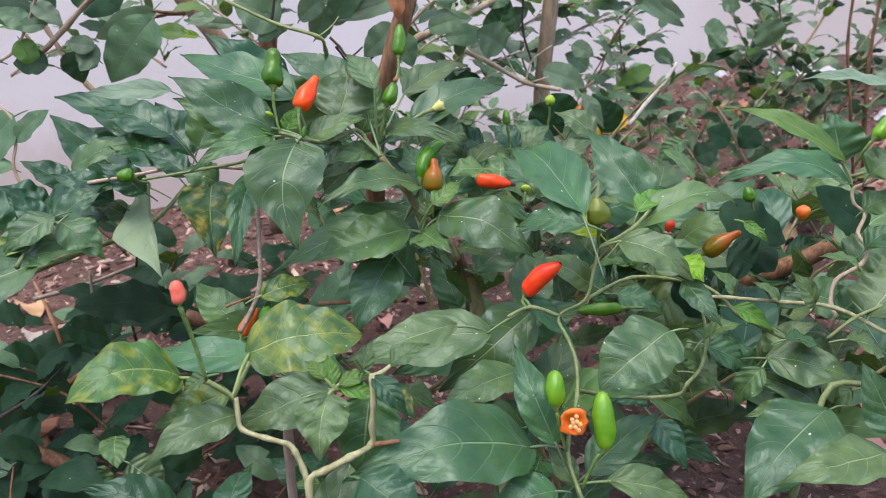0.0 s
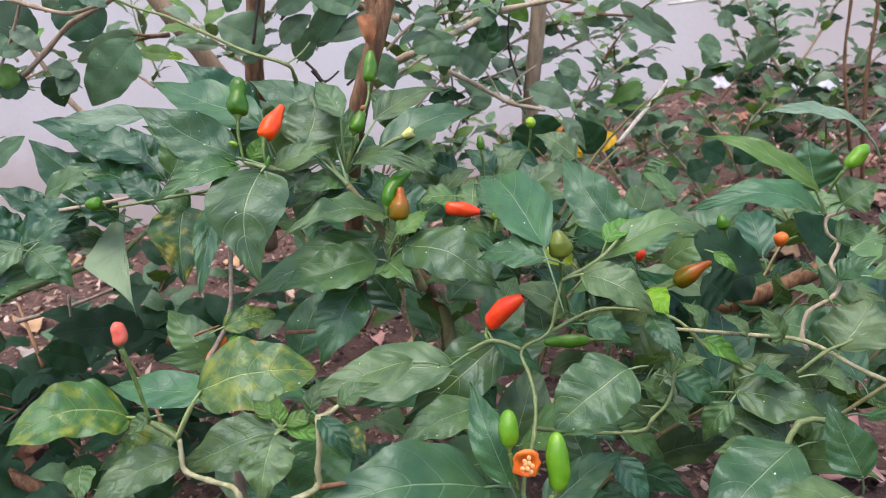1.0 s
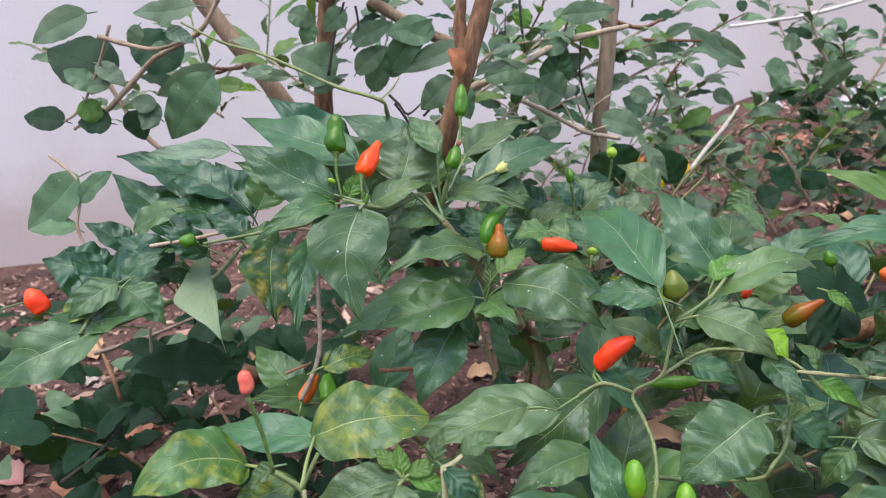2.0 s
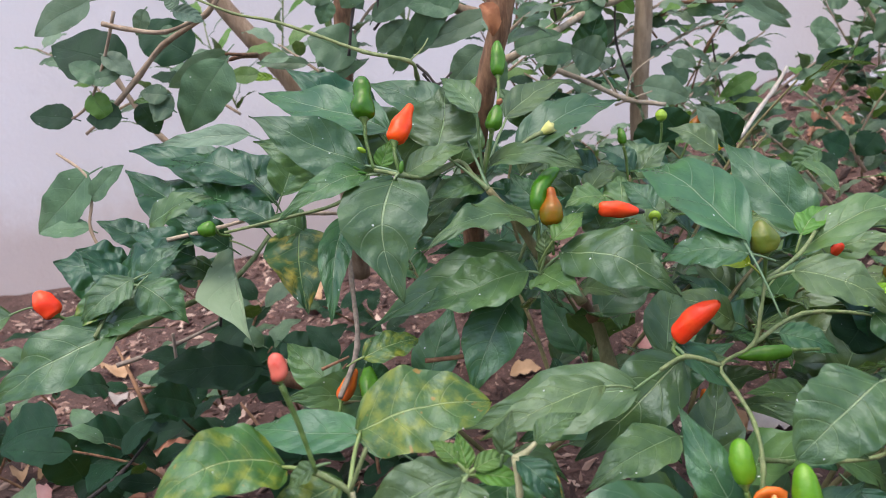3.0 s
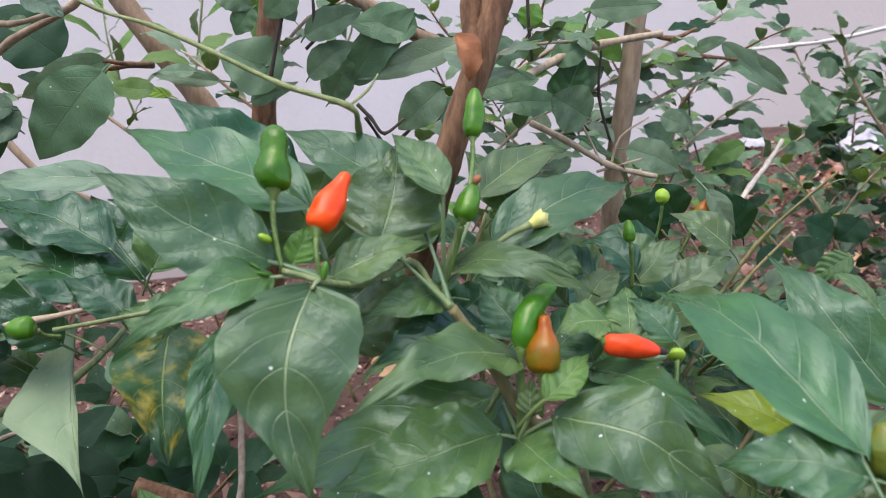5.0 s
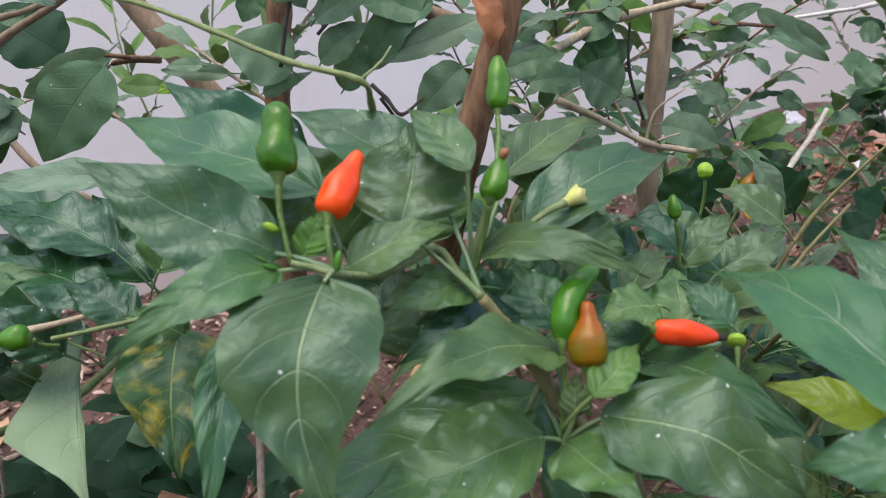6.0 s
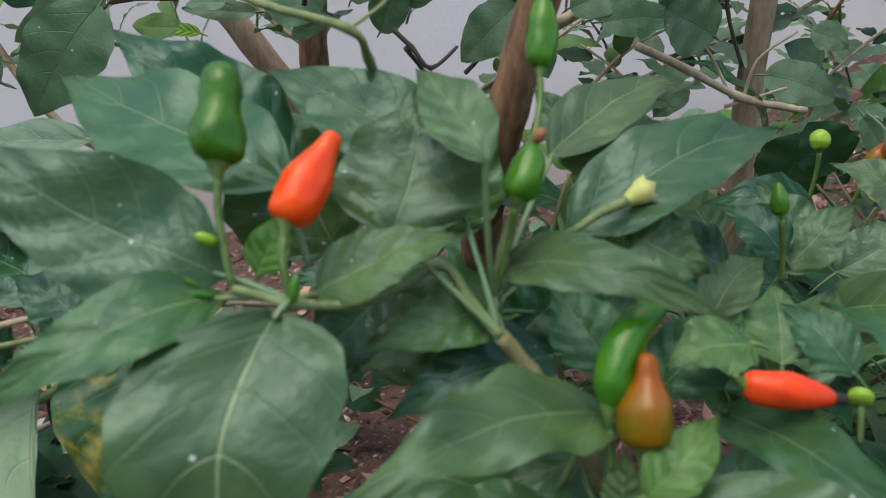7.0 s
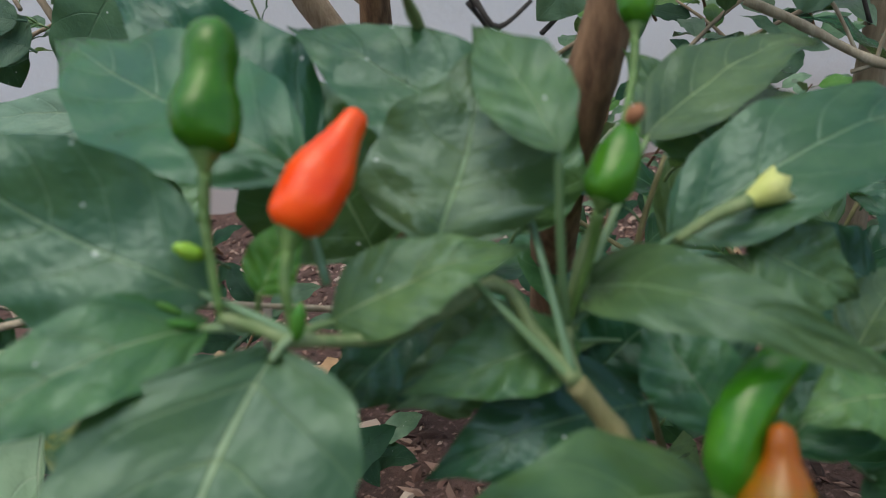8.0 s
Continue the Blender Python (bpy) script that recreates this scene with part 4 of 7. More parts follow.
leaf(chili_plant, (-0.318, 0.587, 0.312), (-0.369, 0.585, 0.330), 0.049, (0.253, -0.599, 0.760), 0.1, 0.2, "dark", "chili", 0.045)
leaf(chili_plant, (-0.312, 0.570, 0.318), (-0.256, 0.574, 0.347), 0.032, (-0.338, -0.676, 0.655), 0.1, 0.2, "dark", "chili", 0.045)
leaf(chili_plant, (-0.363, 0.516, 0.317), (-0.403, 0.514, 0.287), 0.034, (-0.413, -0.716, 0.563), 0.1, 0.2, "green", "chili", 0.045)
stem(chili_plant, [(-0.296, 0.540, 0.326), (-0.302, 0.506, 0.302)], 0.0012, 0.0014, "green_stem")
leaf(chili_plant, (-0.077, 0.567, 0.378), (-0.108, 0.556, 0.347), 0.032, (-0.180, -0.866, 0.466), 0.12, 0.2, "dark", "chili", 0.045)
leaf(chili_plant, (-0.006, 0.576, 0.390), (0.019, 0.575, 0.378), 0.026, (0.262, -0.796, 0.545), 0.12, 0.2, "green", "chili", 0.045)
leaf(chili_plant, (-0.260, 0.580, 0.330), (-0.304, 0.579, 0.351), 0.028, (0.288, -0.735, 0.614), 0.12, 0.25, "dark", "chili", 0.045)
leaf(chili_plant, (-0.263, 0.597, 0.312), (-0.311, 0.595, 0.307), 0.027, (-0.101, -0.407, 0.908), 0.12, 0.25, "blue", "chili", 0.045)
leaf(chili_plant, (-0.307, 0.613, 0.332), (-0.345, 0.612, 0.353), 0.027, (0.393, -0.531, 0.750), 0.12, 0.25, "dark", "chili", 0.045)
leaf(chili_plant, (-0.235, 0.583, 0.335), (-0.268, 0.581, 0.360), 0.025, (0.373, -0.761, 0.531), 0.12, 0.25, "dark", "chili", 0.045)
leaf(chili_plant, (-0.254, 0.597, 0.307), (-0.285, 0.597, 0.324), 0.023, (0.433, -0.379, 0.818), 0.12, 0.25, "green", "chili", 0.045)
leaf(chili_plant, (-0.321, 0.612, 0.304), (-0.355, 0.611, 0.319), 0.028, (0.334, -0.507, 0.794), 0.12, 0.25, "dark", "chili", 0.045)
# front_chili_plant
leaf(front_chili_plant, (-0.108, 0.380, 0.300), (-0.046, 0.395, 0.304), 0.042, (0.117, -0.590, 0.799), 0.16, 0.16, "yellowed", "blunt", 0.05, node=(-0.103, 0.330, 0.303))
leaf(front_chili_plant, (-0.136, 0.350, 0.302), (-0.180, 0.318, 0.306), 0.033, (0.236, -0.501, 0.833), 0.24, 0.2, "yellowed", "blunt", 0.06, node=(-0.116, 0.335, 0.307), bow=0.07)
leaf(front_chili_plant, (-0.109, 0.405, 0.282), (-0.185, 0.430, 0.273), 0.027, (0.182, -0.516, 0.837), 0.12, 0.15, "blue", "chili", 0.04)
leaf(front_chili_plant, (-0.104, 0.335, 0.289), (-0.143, 0.305, 0.277), 0.023, (0.192, -0.499, 0.845), 0.14, 0.2, "green", "chili", 0.05, node=(-0.103, 0.330, 0.303))
leaf(front_chili_plant, (-0.110, 0.345, 0.296), (-0.147, 0.335, 0.280), 0.023, (0.195, -0.517, 0.834), 0.14, 0.2, "yellowed", "chili", 0.06, node=(-0.103, 0.330, 0.303))
leaf(front_chili_plant, (-0.058, 0.343, 0.299), (-0.107, 0.335, 0.280), 0.028, (0.129, -0.530, 0.838), 0.12, 0.2, "green", "chili", 0.05, node=(-0.056, 0.345, 0.298))
leaf(front_chili_plant, (-0.058, 0.340, 0.298), (-0.060, 0.315, 0.275), 0.027, (0.101, -0.558, 0.824), 0.1, 0.2, "mid", "chili", 0.05, node=(-0.056, 0.345, 0.298))
leaf(front_chili_plant, (-0.040, 0.365, 0.282), (-0.044, 0.345, 0.242), 0.038, (0.061, -0.520, 0.852), 0.1, 0.2, "deep", "chili", 0.05, node=(-0.056, 0.345, 0.298))
leaf(front_chili_plant, (-0.056, 0.345, 0.301), (-0.060, 0.355, 0.313), 0.009, (0.140, -0.737, 0.661), 0.05, 0.3, "light", "chili", 0.045, node=(-0.056, 0.345, 0.298))
leaf(front_chili_plant, (-0.053, 0.345, 0.301), (-0.037, 0.355, 0.300), 0.010, (0.244, -0.298, 0.923), 0.1, 0.3, "light", "chili", 0.045, node=(-0.056, 0.345, 0.298))
leaf(front_chili_plant, (-0.053, 0.345, 0.298), (-0.030, 0.345, 0.293), 0.010, (0.193, -0.417, 0.888), 0.1, 0.3, "light", "chili", 0.045, node=(-0.056, 0.345, 0.298))
leaf(front_chili_plant, (-0.060, 0.345, 0.304), (-0.072, 0.355, 0.309), 0.009, (0.040, -0.408, 0.912), 0.1, 0.3, "light", "chili", 0.045, node=(-0.056, 0.345, 0.298))
leaf(front_chili_plant, (0.049, 0.360, 0.253), (-0.050, 0.320, 0.261), 0.047, (0.001, -0.492, 0.871), 0.14, 0.22, "blue", "chili", 0.06, node=(0.062, 0.355, 0.257))
leaf(front_chili_plant, (-0.038, 0.300, 0.276), (-0.006, 0.280, 0.267), 0.031, (0.043, -0.352, 0.935), 0.1, 0.3, "dark", "chili", 0.045)
leaf(front_chili_plant, (-0.117, 0.335, 0.311), (-0.131, 0.335, 0.300), 0.011, (-0.515, -0.552, 0.656), 0.1, 0.3, "green", "chili", 0.045)
leaf(front_chili_plant, (-0.033, 0.380, 0.277), (-0.014, 0.360, 0.270), 0.019, (-0.055, -0.376, 0.925), 0.1, 0.3, "spot", "chili", 0.045)
stem(front_chili_plant, [(-0.061, 0.300, 0.240), (-0.065, 0.310, 0.266), (-0.058, 0.315, 0.270), (-0.046, 0.320, 0.274), (-0.036, 0.330, 0.275), (-0.036, 0.332, 0.284), (-0.035, 0.335, 0.295), (-0.036, 0.340, 0.308)], 0.0018, 0.0014, "pale_stem")
stem(front_chili_plant, [(-0.065, 0.310, 0.264), (-0.068, 0.315, 0.271), (-0.072, 0.318, 0.279), (-0.076, 0.320, 0.282), (-0.087, 0.322, 0.284), (-0.099, 0.325, 0.287), (-0.101, 0.327, 0.294), (-0.102, 0.330, 0.302)], 0.0015, 0.0011, "pale_stem")
stem(front_chili_plant, [(-0.102, 0.330, 0.301), (-0.107, 0.331, 0.305), (-0.113, 0.332, 0.308), (-0.116, 0.332, 0.310)], 0.0013, 0.0012, "green_stem")
stem(front_chili_plant, [(-0.036, 0.340, 0.308), (-0.032, 0.345, 0.307), (-0.027, 0.350, 0.309)], 0.0018, 0.001, "pale_stem")
leaf(front_chili_plant, (-0.027, 0.350, 0.309), (-0.007, 0.360, 0.316), 0.013, (-0.077, -0.463, 0.883), 0.15, 0.3, "green", "chili", 0.045)
leaf(front_chili_plant, (-0.035, 0.340, 0.308), (-0.017, 0.330, 0.290), 0.012, (0.275, -0.697, 0.662), 0.2, 0.3, "dark", "chili", 0.045)
leaf(front_chili_plant, (-0.041, 0.345, 0.307), (-0.036, 0.355, 0.322), 0.010, (-0.107, -0.810, 0.576), 0.1, 0.3, "green", "chili", 0.045)
stem(front_chili_plant, [(-0.035, 0.330, 0.275), (-0.022, 0.330, 0.277)], 0.0015, 0.001, "dry")
stem(front_chili_plant, [(-0.095, 0.335, 0.319), (-0.103, 0.330, 0.302)], 0.001, 0.001, "green_stem")
stem(front_chili_plant, [(-0.084, 0.360, 0.289), (-0.085, 0.360, 0.253), (-0.085, 0.360, 0.212)], 0.0022, 0.0028, "grey")
pepper(front_chili_plant, (-0.126, 0.335, 0.350), (-0.128, 0.338, 0.361), 0.0035, "rose", [(-0.116, 0.332, 0.310), (-0.121, 0.334, 0.332)], 0.05)
# right_chili_plant
leaf(right_chili_plant, (0.029, 0.440, 0.283), (-0.064, 0.450, 0.257), 0.042, (0.022, -0.559, 0.829), 0.1, 0.2, "green", "chili", 0.05, node=(0.055, 0.440, 0.301))
leaf(right_chili_plant, (0.007, 0.400, 0.307), (-0.052, 0.380, 0.292), 0.024, (-0.063, -0.474, 0.878), 0.15, 0.2, "mid", "chili", 0.045)
leaf(right_chili_plant, (0.062, 0.480, 0.281), (-0.003, 0.455, 0.231), 0.042, (0.040, -0.574, 0.818), 0.1, 0.25, "deep", "chili", 0.06, node=(0.055, 0.440, 0.301))
leaf(right_chili_plant, (0.046, 0.420, 0.266), (-0.004, 0.390, 0.255), 0.027, (-0.028, -0.549, 0.835), 0.1, 0.2, "green", "chili", 0.05)
leaf(right_chili_plant, (0.061, 0.355, 0.259), (0.040, 0.390, 0.301), 0.023, (-0.220, -0.535, 0.816), 0.06, 0.3, "blue", "chili", 0.04)
leaf(right_chili_plant, (0.051, 0.457, 0.301), (0.089, 0.457, 0.268), 0.017, (0.495, -0.656, 0.570), 0.1, 0.3, "blue", "chili", 0.045, node=(0.055, 0.440, 0.301))
leaf(right_chili_plant, (0.126, 0.385, 0.311), (0.085, 0.365, 0.286), 0.038, (-0.156, -0.555, 0.817), 0.12, 0.2, "deep", "blunt", 0.05)
leaf(right_chili_plant, (0.081, 0.360, 0.236), (0.131, 0.400, 0.249), 0.025, (-0.137, -0.493, 0.859), 0.08, 0.25, "blue", "chili", 0.05)
leaf(right_chili_plant, (0.072, 0.350, 0.236), (0.058, 0.370, 0.250), 0.014, (-0.091, -0.503, 0.859), 0.08, 0.25, "green", "chili", 0.05)
leaf(right_chili_plant, (0.060, 0.340, 0.239), (0.021, 0.330, 0.233), 0.026, (-0.058, -0.482, 0.874), 0.12, 0.2, "blue", "chili", 0.05)
leaf(right_chili_plant, (0.091, 0.350, 0.238), (0.141, 0.360, 0.217), 0.022, (-0.156, -0.477, 0.865), 0.12, 0.2, "mid", "chili", 0.05)
leaf(right_chili_plant, (0.127, 0.400, 0.245), (0.144, 0.380, 0.222), 0.018, (-0.174, -0.501, 0.848), 0.08, 0.2, "dark", "chili", 0.04)
leaf(right_chili_plant, (0.122, 0.460, 0.235), (0.136, 0.440, 0.229), 0.030, (-0.215, -0.415, 0.884), 0.1, 0.3, "dark", "chili", 0.045)
leaf(right_chili_plant, (0.132, 0.500, 0.334), (0.211, 0.526, 0.342), 0.028, (0.056, -0.368, 0.928), 0.25, 0.2, "mid", "chili", 0.045)
leaf(right_chili_plant, (0.109, 0.444, 0.344), (0.151, 0.424, 0.324), 0.027, (0.031, -0.674, 0.738), 0.2, 0.2, "mid", "chili", 0.045, node=(0.097, 0.450, 0.337))
leaf(right_chili_plant, (0.153, 0.450, 0.315), (0.169, 0.420, 0.297), 0.017, (-0.213, -0.576, 0.789), 0.08, 0.2, "blue", "chili", 0.05)
leaf(right_chili_plant, (0.214, 0.566, 0.326), (0.264, 0.556, 0.303), 0.038, (0.278, -0.784, 0.555), 0.1, 0.1, "shrubdark_shaded", "round", 0.045)
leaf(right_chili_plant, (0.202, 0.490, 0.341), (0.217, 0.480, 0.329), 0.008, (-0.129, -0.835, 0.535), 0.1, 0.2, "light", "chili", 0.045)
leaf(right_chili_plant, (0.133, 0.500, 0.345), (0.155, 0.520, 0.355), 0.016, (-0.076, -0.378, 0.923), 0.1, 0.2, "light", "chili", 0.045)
leaf(right_chili_plant, (0.229, 0.531, 0.293), (0.212, 0.536, 0.305), 0.038, (0.325, -0.837, 0.441), 0.1, 0.1, "shrubdark_shaded", "round", 0.045)
leaf(right_chili_plant, (0.124, 0.500, 0.284), (0.154, 0.490, 0.274), 0.022, (0.118, -0.502, 0.857), 0.1, 0.2, "blue", "chili", 0.045)
leaf(right_chili_plant, (0.151, 0.460, 0.325), (0.162, 0.440, 0.318), 0.021, (-0.207, -0.423, 0.882), 0.1, 0.2, "yellowgreen", "chili", 0.045)
leaf(right_chili_plant, (0.274, 0.514, 0.376), (0.202, 0.553, 0.406), 0.018, (-0.003, -0.616, 0.787), 0.18, 0.35, "light", "chili", 0.045, node=(0.282, 0.511, 0.359))
leaf(right_chili_plant, (0.271, 0.498, 0.366), (0.185, 0.500, 0.366), 0.027, (0.010, -0.474, 0.880), 0.2, 0.25, "blue", "chili", 0.045, node=(0.282, 0.511, 0.359))
leaf(right_chili_plant, (0.279, 0.526, 0.374), (0.274, 0.541, 0.406), 0.038, (-0.522, -0.751, 0.404), 0.1, 0.25, "blue", "chili", 0.045, node=(0.282, 0.511, 0.359))
leaf(right_chili_plant, (0.251, 0.420, 0.433), (0.194, 0.420, 0.444), 0.020, (0.180, -0.307, 0.934), 0.12, 0.2, "pale2", "chili", 0.045)
leaf(right_chili_plant, (0.269, 0.440, 0.295), (0.295, 0.459, 0.321), 0.040, (-0.438, -0.432, 0.788), 0.1, 0.25, "mid", "chili", 0.045)
leaf(right_chili_plant, (0.230, 0.400, 0.251), (0.168, 0.355, 0.210), 0.046, (-0.250, -0.474, 0.845), 0.1, 0.22, "blue", "chili", 0.07)
leaf(right_chili_plant, (0.246, 0.360, 0.248), (0.176, 0.340, 0.242), 0.028, (-0.278, -0.461, 0.843), 0.12, 0.18, "mid", "chili", 0.05)
leaf(right_chili_plant, (0.249, 0.360, 0.261), (0.233, 0.380, 0.295), 0.025, (-0.445, -0.460, 0.768), 0.06, 0.25, "blue", "chili", 0.05)
leaf(right_chili_plant, (0.243, 0.430, 0.235), (0.196, 0.440, 0.254), 0.026, (-0.243, -0.482, 0.842), 0.08, 0.25, "green", "chili", 0.07)
leaf(right_chili_plant, (0.258, 0.457, 0.241), (0.232, 0.477, 0.255), 0.029, (-0.061, -0.650, 0.757), 0.1, 0.25, "mid", "chili", 0.045)
leaf(right_chili_plant, (0.199, 0.460, 0.251), (0.172, 0.480, 0.266), 0.027, (-0.217, -0.550, 0.807), 0.08, 0.3, "blue", "chili", 0.09)
leaf(right_chili_plant, (0.202, 0.450, 0.249), (0.190, 0.470, 0.268), 0.020, (-0.217, -0.510, 0.832), 0.08, 0.3, "blue", "chili", 0.09)
leaf(right_chili_plant, (0.209, 0.440, 0.265), (0.262, 0.425, 0.255), 0.033, (-0.281, -0.516, 0.809), 0.1, 0.25, "green", "chili", 0.06)
leaf(right_chili_plant, (0.191, 0.460, 0.292), (0.215, 0.450, 0.278), 0.014, (0.117, -0.703, 0.702), 0.15, 0.25, "light", "chili", 0.045)
leaf(right_chili_plant, (0.236, 0.430, 0.235), (0.191, 0.420, 0.234), 0.024, (-0.252, -0.501, 0.828), 0.08, 0.2, "mid", "chili", 0.05)
leaf(right_chili_plant, (0.284, 0.497, 0.372), (0.303, 0.495, 0.387), 0.030, (-0.530, -0.469, 0.707), 0.15, 0.25, "green", "chili", 0.045)
leaf(right_chili_plant, (0.284, 0.495, 0.348), (0.304, 0.493, 0.357), 0.023, (-0.318, -0.452, 0.833), 0.15, 0.25, "green", "chili", 0.045)
leaf(right_chili_plant, (0.297, 0.524, 0.297), (0.320, 0.521, 0.311), 0.037, (-0.413, -0.440, 0.797), 0.15, 0.25, "green", "chili", 0.045)
leaf(right_chili_plant, (0.268, 0.526, 0.273), (0.301, 0.519, 0.258), 0.039, (0.349, -0.581, 0.735), 0.15, 0.25, "green", "chili", 0.045)
leaf(right_chili_plant, (0.236, 0.469, 0.265), (0.220, 0.469, 0.248), 0.031, (-0.637, -0.435, 0.637), 0.15, 0.25, "mid", "chili", 0.045)
stem(right_chili_plant, [(0.301, 0.495, 0.376), (0.287, 0.500, 0.366), (0.279, 0.504, 0.360), (0.279, 0.500, 0.351), (0.285, 0.495, 0.345), (0.278, 0.487, 0.334), (0.281, 0.478, 0.327), (0.277, 0.474, 0.317), (0.260, 0.470, 0.307), (0.254, 0.460, 0.294), (0.254, 0.450, 0.290)], 0.001, 0.0014, "straw")
stem(right_chili_plant, [(0.168, 0.460, 0.300), (0.185, 0.455, 0.301), (0.218, 0.455, 0.298), (0.252, 0.450, 0.296), (0.284, 0.430, 0.284), (0.325, 0.419, 0.271)], 0.0011, 0.0014, "pale_stem")
stem(right_chili_plant, [(0.181, 0.460, 0.300), (0.194, 0.455, 0.288), (0.225, 0.450, 0.273)], 0.0014, 0.0014, "green_stem")
stem(right_chili_plant, [(0.203, 0.370, 0.210), (0.218, 0.390, 0.229), (0.236, 0.410, 0.262), (0.274, 0.420, 0.254)], 0.0022, 0.0018, "green_stem")
stem(right_chili_plant, [(0.245, 0.440, 0.279), (0.259, 0.440, 0.293), (0.275, 0.440, 0.302), (0.300, 0.440, 0.316)], 0.0012, 0.0008, "green_stem")
stem(right_chili_plant, [(0.097, 0.450, 0.337), (0.094, 0.445, 0.323), (0.089, 0.440, 0.306), (0.073, 0.440, 0.295), (0.076, 0.420, 0.289), (0.078, 0.400, 0.284), (0.076, 0.380, 0.273), (0.069, 0.360, 0.250), (0.075, 0.340, 0.232)], 0.0009, 0.0012, "green_stem")
stem(right_chili_plant, [(0.097, 0.450, 0.337), (0.125, 0.480, 0.340), (0.141, 0.500, 0.347)], 0.0012, 0.001, "green_stem")
stem(right_chili_plant, [(0.073, 0.440, 0.295), (0.055, 0.440, 0.301), (0.040, 0.430, 0.299)], 0.0014, 0.001, "green_stem")
stem(right_chili_plant, [(0.089, 0.440, 0.306), (0.125, 0.470, 0.309), (0.167, 0.470, 0.305), (0.181, 0.460, 0.300)], 0.0012, 0.0011, "green_stem")
stem(right_chili_plant, [(0.020, 0.554, 0.286), (0.029, 0.542, 0.247), (0.042, 0.518, 0.191), (0.050, 0.481, 0.115)], 0.004, 0.006, "woody")
stem(right_chili_plant, [(0.076, 0.385, 0.274), (0.096, 0.400, 0.262), (0.123, 0.420, 0.248), (0.147, 0.420, 0.250), (0.152, 0.420, 0.258), (0.167, 0.440, 0.259), (0.172, 0.450, 0.274), (0.169, 0.460, 0.294)], 0.0012, 0.001, "green_stem")
pepper(right_chili_plant, (0.053, 0.455, 0.304), (0.074, 0.448, 0.327), 0.0065, "red", [(0.054, 0.440, 0.299), (0.051, 0.450, 0.300)], -0.06)
pepper(right_chili_plant, (0.096, 0.447, 0.353), (0.093, 0.450, 0.370), 0.0072, "olive", [(0.097, 0.450, 0.337), (0.096, 0.448, 0.345)], 0.0)
pepper(right_chili_plant, (0.181, 0.500, 0.315), (0.203, 0.496, 0.333), 0.0065, "brown", [(0.167, 0.490, 0.312), (0.174, 0.495, 0.313)], 0.0)
pepper(right_chili_plant, (0.060, 0.355, 0.281), (0.060, 0.365, 0.298), 0.0052, "fresh", [(0.066, 0.350, 0.257), (0.062, 0.352, 0.273)], 0.0)
pepper(right_chili_plant, (0.086, 0.345, 0.261), (0.085, 0.360, 0.288), 0.006, "fresh", [(0.074, 0.340, 0.241), (0.081, 0.343, 0.258)], 0.0)
pepper(right_chili_plant, (0.225, 0.538, 0.341), (0.222, 0.543, 0.351), 0.0045, "green", [(0.227, 0.537, 0.334), (0.226, 0.538, 0.338)], 0.0)
pepper(right_chili_plant, (0.283, 0.498, 0.396), (0.298, 0.505, 0.409), 0.005, "fresh", [(0.276, 0.502, 0.378), (0.278, 0.498, 0.388)], 0.0)
pepper(right_chili_plant, (0.120, 0.470, 0.287), (0.090, 0.470, 0.285), 0.0045, "green", [(0.135, 0.470, 0.287), (0.127, 0.470, 0.287)], 0.0)
pepper(right_chili_plant, (0.284, 0.571, 0.321), (0.275, 0.571, 0.325), 0.006, "orange", [(0.293, 0.571, 0.325), (0.288, 0.571, 0.323)], 0.0)
pepper(right_chili_plant, (0.164, 0.519, 0.327), (0.159, 0.520, 0.330), 0.0045, "red", [(0.170, 0.519, 0.326), (0.167, 0.519, 0.327)], 0.0)
pepper(right_chili_plant, (0.091, 0.515, 0.224), (0.084, 0.517, 0.240), 0.006, "orange", [(0.095, 0.513, 0.212), (0.093, 0.514, 0.217)], 0.0)
leaf(right_chili_plant, (0.164, 0.435, 0.281), (0.191, 0.435, 0.291), 0.018, (-0.347, 0.054, 0.936), 0.14, 0.28, "mid", "chili", 0.045)
leaf(right_chili_plant, (0.174, 0.455, 0.267), (0.206, 0.455, 0.250), 0.019, (0.312, -0.747, 0.587), 0.14, 0.28, "blue", "chili", 0.045)
leaf(right_chili_plant, (0.220, 0.473, 0.245), (0.256, 0.473, 0.275), 0.023, (-0.609, -0.307, 0.731), 0.14, 0.28, "mid", "chili", 0.045)
leaf(right_chili_plant, (0.204, 0.435, 0.261), (0.190, 0.435, 0.232), 0.018, (-0.575, -0.769, 0.278), 0.14, 0.28, "green", "chili", 0.045)
leaf(right_chili_plant, (0.240, 0.455, 0.255), (0.266, 0.450, 0.219), 0.020, (0.519, -0.763, 0.386), 0.14, 0.28, "mid", "chili", 0.045)
leaf(right_chili_plant, (0.266, 0.472, 0.279), (0.292, 0.471, 0.304), 0.022, (-0.628, -0.424, 0.653), 0.14, 0.28, "blue", "chili", 0.045)
leaf(right_chili_plant, (0.230, 0.435, 0.305), (0.212, 0.435, 0.327), 0.016, (0.427, -0.834, 0.349), 0.14, 0.28, "mid", "chili", 0.045)
leaf(right_chili_plant, (0.218, 0.455, 0.296), (0.198, 0.455, 0.312), 0.015, (0.543, -0.494, 0.679), 0.14, 0.28, "mid", "chili", 0.045)
leaf(right_chili_plant, (0.197, 0.475, 0.291), (0.179, 0.475, 0.312), 0.017, (0.619, -0.578, 0.531), 0.14, 0.28, "mid", "chili", 0.045)
